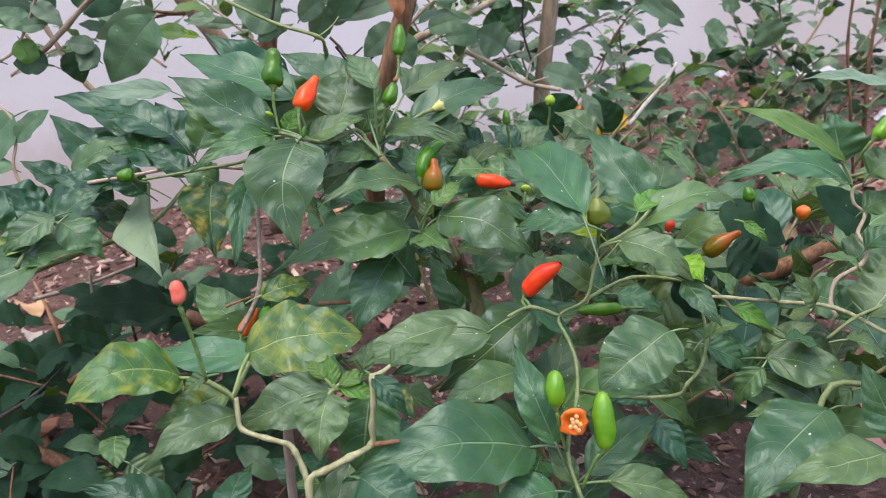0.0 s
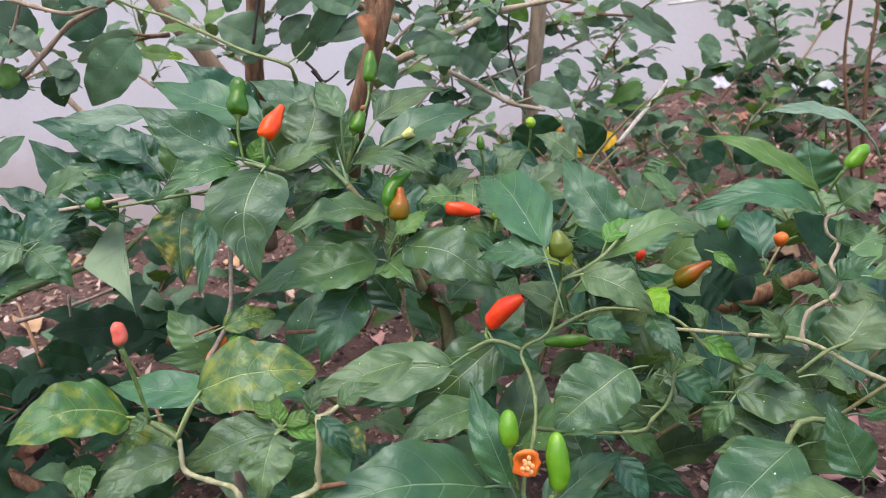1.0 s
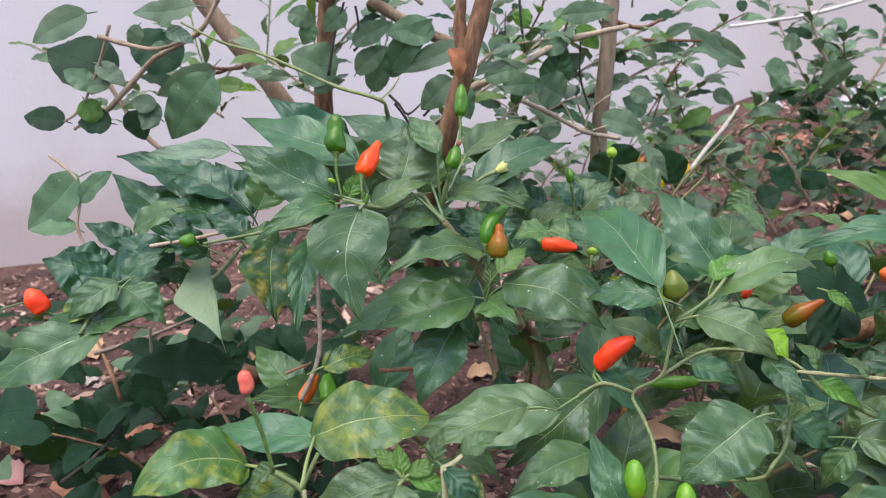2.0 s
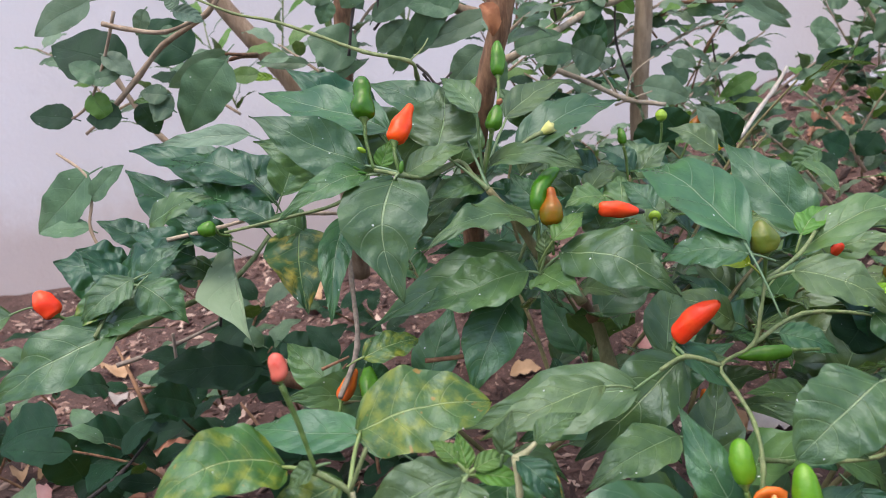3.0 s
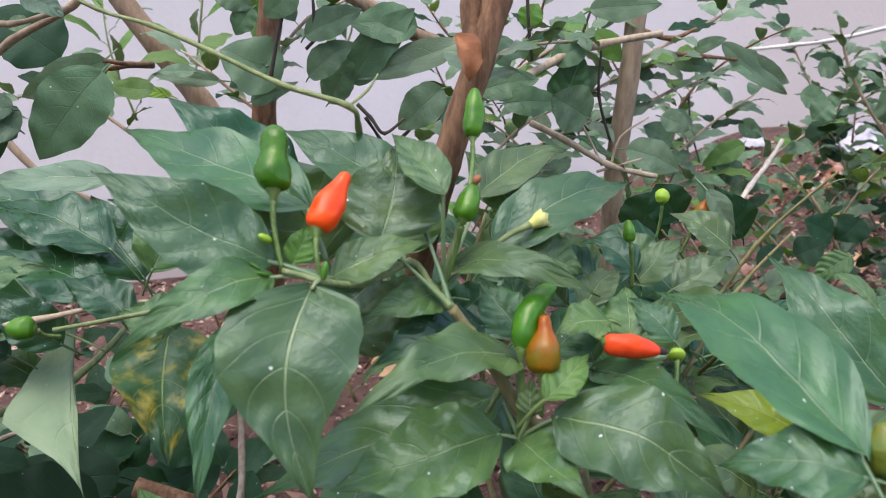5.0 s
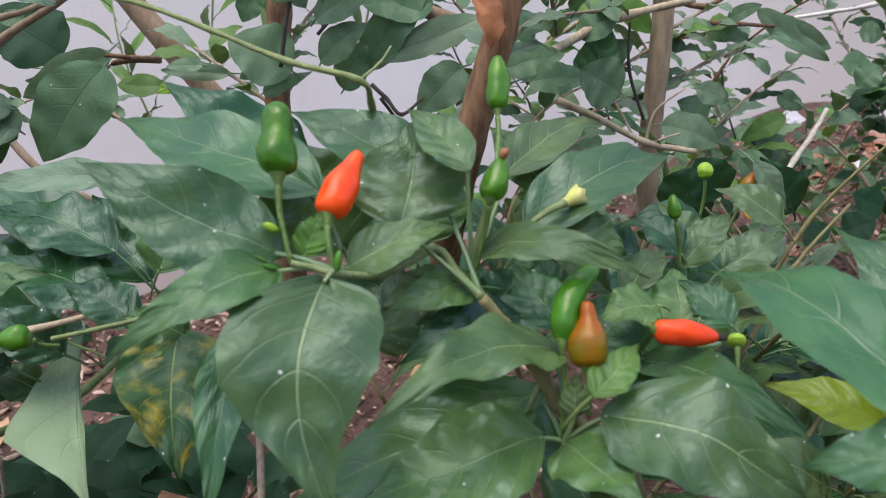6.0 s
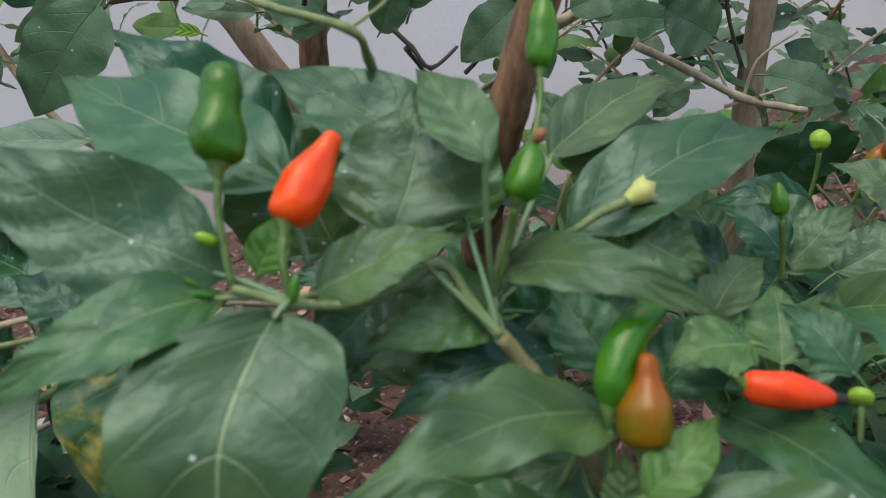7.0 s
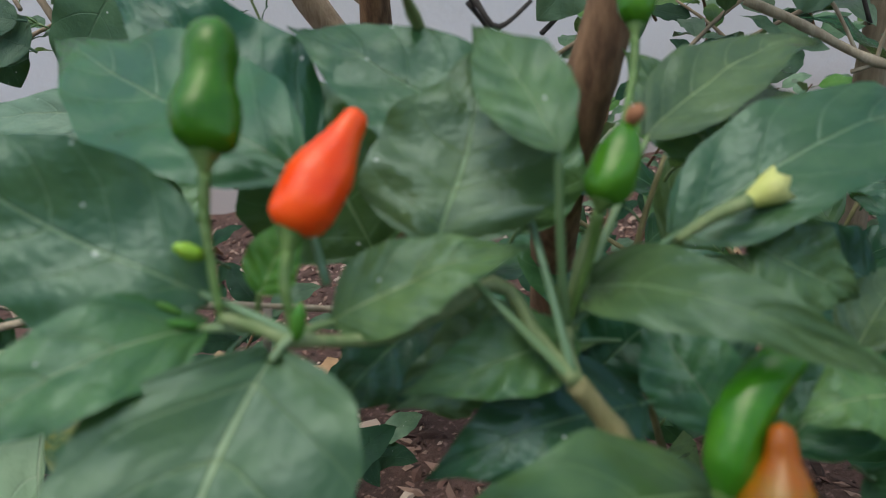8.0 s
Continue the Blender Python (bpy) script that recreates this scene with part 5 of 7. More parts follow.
leaf(right_chili_plant, (0.255, 0.435, 0.281), (0.283, 0.435, 0.265), 0.021, (0.481, -0.246, 0.842), 0.14, 0.28, "mid", "chili", 0.045)
leaf(right_chili_plant, (0.274, 0.451, 0.235), (0.253, 0.450, 0.205), 0.022, (-0.826, -0.065, 0.560), 0.14, 0.28, "green", "chili", 0.045)
leaf(right_chili_plant, (0.180, 0.475, 0.239), (0.155, 0.475, 0.253), 0.016, (0.405, -0.559, 0.724), 0.14, 0.28, "mid", "chili", 0.045)
leaf(right_chili_plant, (0.162, 0.435, 0.257), (0.186, 0.435, 0.232), 0.017, (0.715, -0.134, 0.686), 0.14, 0.28, "green", "chili", 0.045)
leaf(right_chili_plant, (0.264, 0.455, 0.323), (0.238, 0.455, 0.329), 0.014, (0.216, -0.278, 0.936), 0.14, 0.28, "mid", "chili", 0.045)
leaf(right_chili_plant, (0.278, 0.474, 0.328), (0.299, 0.473, 0.344), 0.019, (-0.553, -0.305, 0.775), 0.14, 0.28, "blue", "chili", 0.045)
leaf(right_chili_plant, (0.216, 0.435, 0.281), (0.242, 0.435, 0.273), 0.017, (0.291, -0.153, 0.945), 0.14, 0.28, "blue", "chili", 0.045)
leaf(right_chili_plant, (0.140, 0.455, 0.229), (0.174, 0.455, 0.202), 0.019, (0.490, -0.616, 0.617), 0.14, 0.28, "green", "chili", 0.045)
leaf(right_chili_plant, (0.174, 0.474, 0.222), (0.148, 0.475, 0.239), 0.016, (0.463, -0.582, 0.669), 0.14, 0.28, "mid", "chili", 0.045)
# shrub
stem(shrub, [(-0.185, 0.922, 0.590), (-0.190, 0.921, 0.545), (-0.196, 0.921, 0.488), (-0.202, 0.922, 0.444), (-0.205, 0.924, 0.403), (-0.211, 0.956, 0.305), (-0.217, 0.994, 0.197)], 0.0095, 0.0115, "bark")
stem(shrub, [(-0.376, 0.994, 0.558), (-0.359, 0.994, 0.523), (-0.318, 0.994, 0.465), (-0.279, 0.992, 0.414), (-0.234, 0.992, 0.338), (-0.232, 1.013, 0.229), (-0.235, 1.038, 0.153)], 0.01, 0.0125, "barklight")
stem(shrub, [(0.131, 0.958, 0.600), (0.132, 0.956, 0.543), (0.129, 0.956, 0.508), (0.127, 0.956, 0.448), (0.122, 0.960, 0.356), (0.126, 0.967, 0.263), (0.131, 0.974, 0.161)], 0.0085, 0.0105, "greybark")
stem(shrub, [(-0.366, 0.722, 0.430), (-0.341, 0.723, 0.452), (-0.315, 0.724, 0.476), (-0.267, 0.709, 0.498), (-0.247, 0.710, 0.525), (-0.233, 0.710, 0.552)], 0.0025, 0.0019, "greybark")
stem(shrub, [(-0.269, 0.709, 0.497), (-0.297, 0.691, 0.486), (-0.336, 0.707, 0.491), (-0.356, 0.706, 0.497)], 0.0016, 0.0022, "greybark")
stem(shrub, [(-0.135, 0.858, 0.523), (-0.095, 0.857, 0.498), (-0.054, 0.867, 0.477), (-0.031, 0.866, 0.468)], 0.006, 0.006, "barklight")
stem(shrub, [(-0.461, 0.892, 0.475), (-0.445, 0.890, 0.442), (-0.412, 0.887, 0.384), (-0.378, 0.883, 0.355), (-0.347, 0.893, 0.331), (-0.343, 0.944, 0.277)], 0.0026, 0.0036, "greybark")
stem(shrub, [(0.023, 0.837, 0.419), (0.053, 0.837, 0.405), (0.089, 0.837, 0.386), (0.127, 0.838, 0.378)], 0.0028, 0.0022, "straw")
stem(shrub, [(0.089, 0.837, 0.386), (0.095, 0.837, 0.409), (0.116, 0.837, 0.425)], 0.0011, 0.0007, "straw")
stem(shrub, [(0.082, 0.837, 0.386), (0.067, 0.837, 0.413), (0.047, 0.837, 0.440)], 0.0011, 0.0007, "straw")
stem(shrub, [(0.078, 0.837, 0.381), (0.114, 0.838, 0.392)], 0.0012, 0.0008, "straw")
stem(shrub, [(0.381, 1.348, 0.468), (0.447, 1.347, 0.476), (0.509, 1.346, 0.485), (0.613, 1.343, 0.512)], 0.0025, 0.0028, "wire")
stem(shrub, [(-0.054, 0.890, 0.416), (-0.025, 0.890, 0.429), (0.019, 0.889, 0.449), (0.055, 0.914, 0.466), (0.089, 0.915, 0.478), (0.143, 0.917, 0.489)], 0.0045, 0.003, "straw")
stem(shrub, [(0.140, 0.983, 0.447), (0.166, 0.984, 0.468), (0.207, 0.999, 0.468), (0.261, 1.041, 0.464)], 0.003, 0.0015, "bark")
stem(shrub, [(0.136, 0.982, 0.493), (0.170, 0.984, 0.484), (0.195, 0.986, 0.494)], 0.003, 0.0015, "bark")
stem(shrub, [(-0.281, 0.775, 0.463), (-0.270, 0.792, 0.460), (-0.280, 0.867, 0.457)], 0.0015, 0.002, "bark")
stem(shrub, [(-0.286, 0.775, 0.452), (-0.278, 0.792, 0.458), (-0.280, 0.867, 0.455)], 0.0015, 0.002, "bark")
stem(shrub, [(-0.098, 0.687, 0.445), (-0.090, 0.687, 0.437), (-0.082, 0.687, 0.428), (-0.071, 0.696, 0.436)], 0.0012, 0.0008, "dark")
stem(shrub, [(-0.093, 0.687, 0.437), (-0.085, 0.696, 0.423), (-0.079, 0.696, 0.409)], 0.0011, 0.0008, "dark")
stem(shrub, [(-0.143, 0.811, 0.517), (-0.141, 0.811, 0.501), (-0.143, 0.811, 0.476)], 0.0012, 0.0008, "dark")
stem(shrub, [(0.564, 1.124, 0.548), (0.571, 1.124, 0.476), (0.575, 1.124, 0.400), (0.596, 1.123, 0.304), (0.644, 1.164, 0.180)], 0.0016, 0.0024, "bark")
stem(shrub, [(0.602, 1.123, 0.548), (0.608, 1.123, 0.461), (0.609, 1.123, 0.384), (0.619, 1.122, 0.287), (0.657, 1.164, 0.181)], 0.002, 0.0028, "bark")
stem(shrub, [(0.002, 0.539, 0.311), (0.010, 0.539, 0.301), (0.019, 0.538, 0.282)], 0.003, 0.004, "bark")
stem(shrub, [(0.248, 0.605, 0.250), (0.294, 0.604, 0.266), (0.328, 0.603, 0.286)], 0.008, 0.007, "bark")
stem(shrub, [(-0.265, 0.720, 0.164), (-0.225, 0.720, 0.151)], 0.008, 0.007, "bark")
stem(shrub, [(-0.362, 0.563, 0.114), (-0.335, 0.563, 0.100), (-0.290, 0.563, 0.079)], 0.006, 0.005, "bark")
leaf(shrub, (-0.280, 0.775, 0.463), (-0.339, 0.774, 0.437), 0.025, (0.062, -0.988, -0.141), 0.06, 0.15, "shrub2", "round", 0.03)
leaf(shrub, (-0.280, 0.767, 0.455), (-0.319, 0.748, 0.398), 0.046, (0.172, -0.967, 0.187), 0.06, 0.15, "shrub", "round", 0.03)
leaf(shrub, (-0.068, 0.837, 0.490), (-0.118, 0.837, 0.491), 0.033, (0.007, -0.925, 0.379), 0.06, 0.15, "shrub", "round", 0.03)
leaf(shrub, (-0.116, 0.837, 0.448), (-0.069, 0.837, 0.503), 0.032, (-0.158, -0.978, 0.135), 0.06, 0.15, "shrub", "round", 0.03)
leaf(shrub, (-0.035, 0.837, 0.478), (-0.116, 0.837, 0.450), 0.024, (-0.118, -0.928, 0.354), 0.06, 0.15, "shrub2", "round", 0.03)
leaf(shrub, (-0.147, 0.811, 0.482), (-0.106, 0.812, 0.501), 0.023, (-0.124, -0.954, 0.272), 0.06, 0.15, "shrub", "round", 0.03)
leaf(shrub, (-0.145, 0.811, 0.453), (-0.113, 0.811, 0.478), 0.023, (-0.157, -0.967, 0.202), 0.06, 0.15, "shrub", "round", 0.03)
leaf(shrub, (-0.134, 0.837, 0.432), (-0.116, 0.837, 0.466), 0.025, (-0.089, -0.995, 0.047), 0.06, 0.15, "shrub", "round", 0.03)
leaf(shrub, (-0.048, 0.779, 0.448), (-0.078, 0.779, 0.419), 0.029, (-0.212, -0.952, 0.219), 0.06, 0.15, "shrub", "round", 0.03)
leaf(shrub, (-0.043, 0.779, 0.442), (-0.030, 0.779, 0.409), 0.024, (0.183, -0.980, 0.076), 0.06, 0.15, "shrub", "round", 0.03)
leaf(shrub, (-0.203, 0.873, 0.428), (-0.168, 0.870, 0.440), 0.016, (-0.120, -0.929, 0.351), 0.06, 0.15, "shrub", "round", 0.03)
leaf(shrub, (-0.154, 0.811, 0.513), (-0.176, 0.810, 0.494), 0.023, (-0.109, -0.986, 0.125), 0.06, 0.15, "shrub", "round", 0.03)
leaf(shrub, (-0.209, 0.810, 0.512), (-0.185, 0.810, 0.500), 0.023, (0.182, -0.908, 0.378), 0.06, 0.15, "shrub", "round", 0.03)
leaf(shrub, (-0.185, 0.810, 0.500), (-0.198, 0.810, 0.481), 0.019, (-0.041, -0.999, 0.030), 0.06, 0.15, "shrub", "round", 0.03)
leaf(shrub, (-0.188, 0.860, 0.457), (-0.218, 0.862, 0.440), 0.019, (-0.141, -0.958, 0.251), 0.06, 0.15, "shrub", "round", 0.03)
leaf(shrub, (-0.281, 0.868, 0.436), (-0.318, 0.872, 0.438), 0.019, (0.024, -0.885, 0.465), 0.06, 0.15, "shrublight", "round", 0.03)
leaf(shrub, (-0.267, 0.866, 0.432), (-0.299, 0.870, 0.433), 0.010, (0.028, -0.884, 0.468), 0.06, 0.15, "yellowgreen", "round", 0.03)
leaf(shrub, (-0.234, 0.887, 0.443), (-0.290, 0.893, 0.447), 0.016, (0.031, -0.892, 0.451), 0.06, 0.15, "shrub", "round", 0.03)
leaf(shrub, (-0.250, 0.876, 0.451), (-0.280, 0.879, 0.450), 0.012, (-0.013, -0.904, 0.427), 0.06, 0.15, "shrub2", "round", 0.03)
leaf(shrub, (-0.007, 0.877, 0.482), (0.008, 0.877, 0.459), 0.024, (0.169, -0.979, 0.115), 0.06, 0.15, "shrub", "round", 0.03)
leaf(shrub, (0.022, 0.889, 0.492), (0.031, 0.889, 0.510), 0.022, (-0.213, -0.971, 0.107), 0.06, 0.15, "shrublight", "round", 0.03)
leaf(shrub, (0.004, 0.856, 0.432), (0.050, 0.856, 0.433), 0.025, (-0.009, -0.898, 0.440), 0.06, 0.15, "shrub", "round", 0.03)
leaf(shrub, (-0.015, 0.867, 0.441), (0.032, 0.867, 0.451), 0.028, (-0.088, -0.905, 0.416), 0.06, 0.15, "shrub", "round", 0.03)
leaf(shrub, (0.050, 0.914, 0.463), (0.083, 0.914, 0.484), 0.027, (-0.208, -0.917, 0.341), 0.06, 0.15, "shrub", "round", 0.03)
leaf(shrub, (0.058, 0.915, 0.424), (0.075, 0.914, 0.469), 0.036, (-0.257, -0.961, 0.100), 0.06, 0.15, "blue", "round", 0.03)
leaf(shrub, (0.089, 0.940, 0.488), (0.115, 0.942, 0.463), 0.023, (0.131, -0.983, 0.131), 0.06, 0.15, "shrublight", "round", 0.03)
leaf(shrub, (0.060, 0.812, 0.504), (0.111, 0.812, 0.509), 0.023, (-0.040, -0.927, 0.373), 0.06, 0.15, "shrub", "round", 0.03)
leaf(shrub, (0.070, 0.941, 0.432), (0.100, 0.941, 0.458), 0.026, (-0.273, -0.914, 0.301), 0.06, 0.15, "shrub", "round", 0.03)
leaf(shrub, (0.137, 0.970, 0.452), (0.155, 0.971, 0.449), 0.015, (0.081, -0.925, 0.371), 0.06, 0.15, "shrub", "round", 0.03)
leaf(shrub, (0.150, 0.919, 0.417), (0.176, 0.921, 0.405), 0.020, (0.145, -0.937, 0.318), 0.06, 0.15, "shrub2", "round", 0.03)
leaf(shrub, (0.116, 0.893, 0.392), (0.164, 0.897, 0.373), 0.030, (0.150, -0.916, 0.372), 0.06, 0.15, "shrub2", "round", 0.03)
leaf(shrub, (0.192, 1.042, 0.461), (0.235, 1.041, 0.453), 0.021, (0.071, -0.927, 0.367), 0.06, 0.15, "shrub", "round", 0.03)
leaf(shrub, (0.214, 1.042, 0.473), (0.245, 1.041, 0.485), 0.016, (-0.167, -0.888, 0.428), 0.06, 0.15, "shrub", "round", 0.03)
leaf(shrub, (0.261, 1.041, 0.468), (0.315, 1.040, 0.442), 0.027, (-0.036, -0.997, -0.074), 0.06, 0.15, "shrub2", "round", 0.03)
leaf(shrub, (0.242, 1.041, 0.479), (0.314, 1.040, 0.430), 0.023, (0.110, -0.981, 0.161), 0.06, 0.15, "shrub2", "round", 0.03)
leaf(shrub, (0.255, 1.085, 0.343), (0.295, 1.085, 0.349), 0.025, (-0.070, -0.847, 0.527), 0.06, 0.15, "shrublight", "round", 0.03)
leaf(shrub, (0.304, 1.130, 0.390), (0.332, 1.129, 0.374), 0.023, (0.143, -0.957, 0.252), 0.06, 0.15, "shrub", "round", 0.03)
leaf(shrub, (0.371, 1.173, 0.365), (0.416, 1.172, 0.360), 0.024, (0.047, -0.884, 0.466), 0.06, 0.15, "shrub2", "round", 0.03)
leaf(shrub, (0.371, 1.129, 0.424), (0.404, 1.128, 0.414), 0.030, (0.102, -0.936, 0.338), 0.06, 0.15, "shrub", "round", 0.03)
leaf(shrub, (0.407, 1.172, 0.454), (0.434, 1.172, 0.449), 0.027, (0.061, -0.924, 0.377), 0.06, 0.15, "shrub", "round", 0.03)
leaf(shrub, (0.104, 0.794, 0.339), (0.118, 0.794, 0.375), 0.040, (-0.367, -0.919, 0.147), 0.06, 0.15, "shrubdark_shaded", "round", 0.03)
leaf(shrub, (0.127, 0.777, 0.358), (0.109, 0.778, 0.383), 0.033, (0.141, -0.984, 0.106), 0.06, 0.15, "shrubdark_shaded", "round", 0.03)
leaf(shrub, (-0.317, 0.724, 0.421), (-0.337, 0.723, 0.429), 0.026, (0.188, -0.820, 0.540), 0.06, 0.15, "shrub", "round", 0.03)
leaf(shrub, (-0.320, 0.724, 0.434), (-0.343, 0.723, 0.438), 0.019, (0.083, -0.850, 0.520), 0.06, 0.15, "shrub", "round", 0.03)
leaf(shrub, (-0.333, 0.723, 0.423), (-0.319, 0.724, 0.416), 0.023, (0.280, -0.804, 0.525), 0.06, 0.15, "shrub", "round", 0.03)
leaf(shrub, (-0.303, 0.725, 0.486), (-0.318, 0.724, 0.485), 0.011, (-0.045, -0.930, 0.363), 0.06, 0.15, "shrub", "round", 0.03)
leaf(shrub, (-0.326, 0.724, 0.505), (-0.336, 0.723, 0.485), 0.014, (0.209, -0.972, -0.109), 0.06, 0.15, "shrub2", "round", 0.03)
leaf(shrub, (-0.297, 0.725, 0.506), (-0.307, 0.724, 0.513), 0.014, (0.274, -0.860, 0.431), 0.06, 0.15, "pale2", "round", 0.03)
leaf(shrub, (-0.432, 0.827, 0.487), (-0.445, 0.829, 0.472), 0.017, (0.112, -0.990, -0.091), 0.06, 0.15, "shrub", "round", 0.03)
leaf(shrub, (-0.359, 0.722, 0.455), (-0.388, 0.721, 0.452), 0.017, (-0.039, -0.903, 0.429), 0.06, 0.15, "shrub", "round", 0.03)
leaf(shrub, (-0.385, 0.721, 0.440), (-0.375, 0.722, 0.416), 0.022, (0.562, -0.793, 0.238), 0.06, 0.15, "shrublight", "round", 0.03)
leaf(shrub, (-0.353, 0.739, 0.426), (-0.341, 0.739, 0.399), 0.025, (0.529, -0.812, 0.247), 0.06, 0.15, "shrubdark_shaded", "round", 0.03)
leaf(shrub, (-0.364, 0.722, 0.418), (-0.395, 0.721, 0.420), 0.026, (0.030, -0.847, 0.530), 0.06, 0.15, "shrubdark_shaded", "round", 0.03)
leaf(shrub, (-0.343, 0.765, 0.428), (-0.372, 0.766, 0.426), 0.008, (-0.029, -0.885, 0.464), 0.06, 0.15, "mid", "round", 0.03)
leaf(shrub, (-0.367, 0.654, 0.382), (-0.419, 0.652, 0.336), 0.040, (-0.210, -0.947, 0.242), 0.06, 0.15, "shrub", "round", 0.03)
leaf(shrub, (-0.367, 0.637, 0.341), (-0.407, 0.635, 0.341), 0.025, (0.000, -0.423, 0.906), 0.06, 0.15, "shrub", "round", 0.03)
leaf(shrub, (-0.407, 0.720, 0.421), (-0.445, 0.720, 0.426), 0.026, (0.081, -0.822, 0.564), 0.06, 0.15, "shrubdark_shaded", "round", 0.03)
leaf(shrub, (-0.372, 0.722, 0.516), (-0.424, 0.720, 0.492), 0.028, (-0.064, -0.988, 0.140), 0.06, 0.15, "shrub2", "round", 0.03)
leaf(shrub, (-0.258, 0.684, 0.521), (-0.311, 0.682, 0.516), 0.019, (-0.028, -0.943, 0.331), 0.06, 0.15, "shrub2", "round", 0.03)
leaf(shrub, (-0.284, 0.683, 0.501), (-0.262, 0.684, 0.491), 0.015, (0.199, -0.869, 0.453), 0.06, 0.15, "pale2", "round", 0.03)
leaf(shrub, (-0.399, 0.600, 0.138), (-0.418, 0.600, 0.182), 0.042, (0.750, -0.577, 0.324), 0.06, 0.15, "shrubdark_shaded", "round", 0.03)
leaf(shrub, (-0.397, 0.580, 0.198), (-0.449, 0.580, 0.180), 0.049, (-0.256, -0.621, 0.741), 0.06, 0.15, "shrubdark_shaded", "round", 0.03)
leaf(shrub, (-0.403, 0.680, 0.115), (-0.344, 0.680, 0.136), 0.037, (-0.262, -0.626, 0.735), 0.06, 0.15, "shrubdark_shaded", "round", 0.03)
leaf(shrub, (-0.277, 0.720, 0.174), (-0.356, 0.700, 0.182), 0.045, (0.228, -0.588, 0.776), 0.06, 0.15, "shrubdark_shaded", "round", 0.03)
leaf(shrub, (-0.335, 0.700, 0.167), (-0.377, 0.700, 0.134), 0.038, (-0.379, -0.790, 0.482), 0.06, 0.15, "shrubdark_shaded", "round", 0.03)
leaf(shrub, (-0.295, 0.750, 0.130), (-0.233, 0.750, 0.132), 0.030, (-0.028, -0.494, 0.869), 0.06, 0.15, "shrubdark_shaded", "round", 0.03)
leaf(shrub, (-0.271, 0.780, 0.173), (-0.230, 0.780, 0.151), 0.039, (0.372, -0.617, 0.693), 0.06, 0.15, "shrubdark_shaded", "round", 0.03)
leaf(shrub, (-0.222, 0.780, 0.150), (-0.289, 0.780, 0.115), 0.057, (-0.330, -0.702, 0.631), 0.06, 0.15, "shrubdark_shaded", "round", 0.03)
leaf(shrub, (-0.357, 0.620, 0.130), (-0.400, 0.620, 0.177), 0.046, (0.628, -0.525, 0.574), 0.06, 0.15, "shrubdark_shaded", "round", 0.03)
leaf(shrub, (-0.361, 0.640, 0.131), (-0.379, 0.640, 0.149), 0.037, (0.600, -0.529, 0.600), 0.06, 0.15, "shrubdark_shaded", "round", 0.03)
leaf(shrub, (-0.304, 0.580, 0.126), (-0.321, 0.580, 0.143), 0.030, (0.607, -0.514, 0.607), 0.06, 0.15, "shrubdark_shaded", "round", 0.03)
leaf(shrub, (-0.322, 0.560, 0.111), (-0.300, 0.560, 0.128), 0.029, (-0.441, -0.692, 0.571), 0.06, 0.15, "shrubdark_shaded", "round", 0.03)
leaf(shrub, (-0.265, 0.520, 0.159), (-0.258, 0.520, 0.128), 0.027, (0.689, -0.708, 0.156), 0.06, 0.15, "shrubdark_shaded", "round", 0.03)
leaf(shrub, (-0.313, 0.500, 0.157), (-0.337, 0.500, 0.168), 0.039, (0.375, -0.433, 0.819), 0.06, 0.15, "shrubdark_shaded", "round", 0.03)
leaf(shrub, (-0.297, 0.480, 0.141), (-0.257, 0.480, 0.131), 0.034, (0.220, -0.417, 0.882), 0.06, 0.15, "shrubdark_shaded", "round", 0.03)
leaf(shrub, (-0.242, 0.500, 0.142), (-0.218, 0.500, 0.121), 0.031, (0.578, -0.479, 0.661), 0.06, 0.15, "green", "round", 0.03)
leaf(shrub, (0.208, 0.572, 0.263), (0.193, 0.571, 0.234), 0.037, (-0.655, -0.681, 0.328), 0.06, 0.15, "shrubdark_shaded", "round", 0.03)
leaf(shrub, (0.262, 0.571, 0.293), (0.229, 0.572, 0.278), 0.041, (-0.325, -0.576, 0.750), 0.06, 0.15, "shrubdark_shaded", "round", 0.03)
leaf(shrub, (0.330, 0.569, 0.312), (0.286, 0.571, 0.343), 0.035, (0.273, -0.883, 0.382), 0.06, 0.15, "shrubdark_shaded", "round", 0.03)
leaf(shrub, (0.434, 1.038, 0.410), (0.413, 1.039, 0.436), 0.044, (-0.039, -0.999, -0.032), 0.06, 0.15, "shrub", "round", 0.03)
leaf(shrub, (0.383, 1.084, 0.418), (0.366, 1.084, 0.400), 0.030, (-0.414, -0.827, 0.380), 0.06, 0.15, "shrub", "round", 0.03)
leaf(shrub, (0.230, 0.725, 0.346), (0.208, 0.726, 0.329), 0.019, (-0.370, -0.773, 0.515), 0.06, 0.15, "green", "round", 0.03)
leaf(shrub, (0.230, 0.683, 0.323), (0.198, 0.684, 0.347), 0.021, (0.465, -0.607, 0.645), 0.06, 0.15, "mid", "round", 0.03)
leaf(shrub, (0.408, 1.082, 0.270), (0.374, 1.083, 0.286), 0.037, (0.166, -0.917, 0.363), 0.06, 0.15, "shrubdark_shaded", "round", 0.03)
leaf(shrub, (0.348, 1.038, 0.256), (0.378, 1.038, 0.269), 0.036, (-0.255, -0.769, 0.586), 0.06, 0.15, "shrubdark_shaded", "round", 0.03)
leaf(shrub, (0.464, 1.126, 0.278), (0.441, 1.126, 0.251), 0.040, (-0.483, -0.771, 0.416), 0.06, 0.15, "shrubdark_shaded", "round", 0.03)
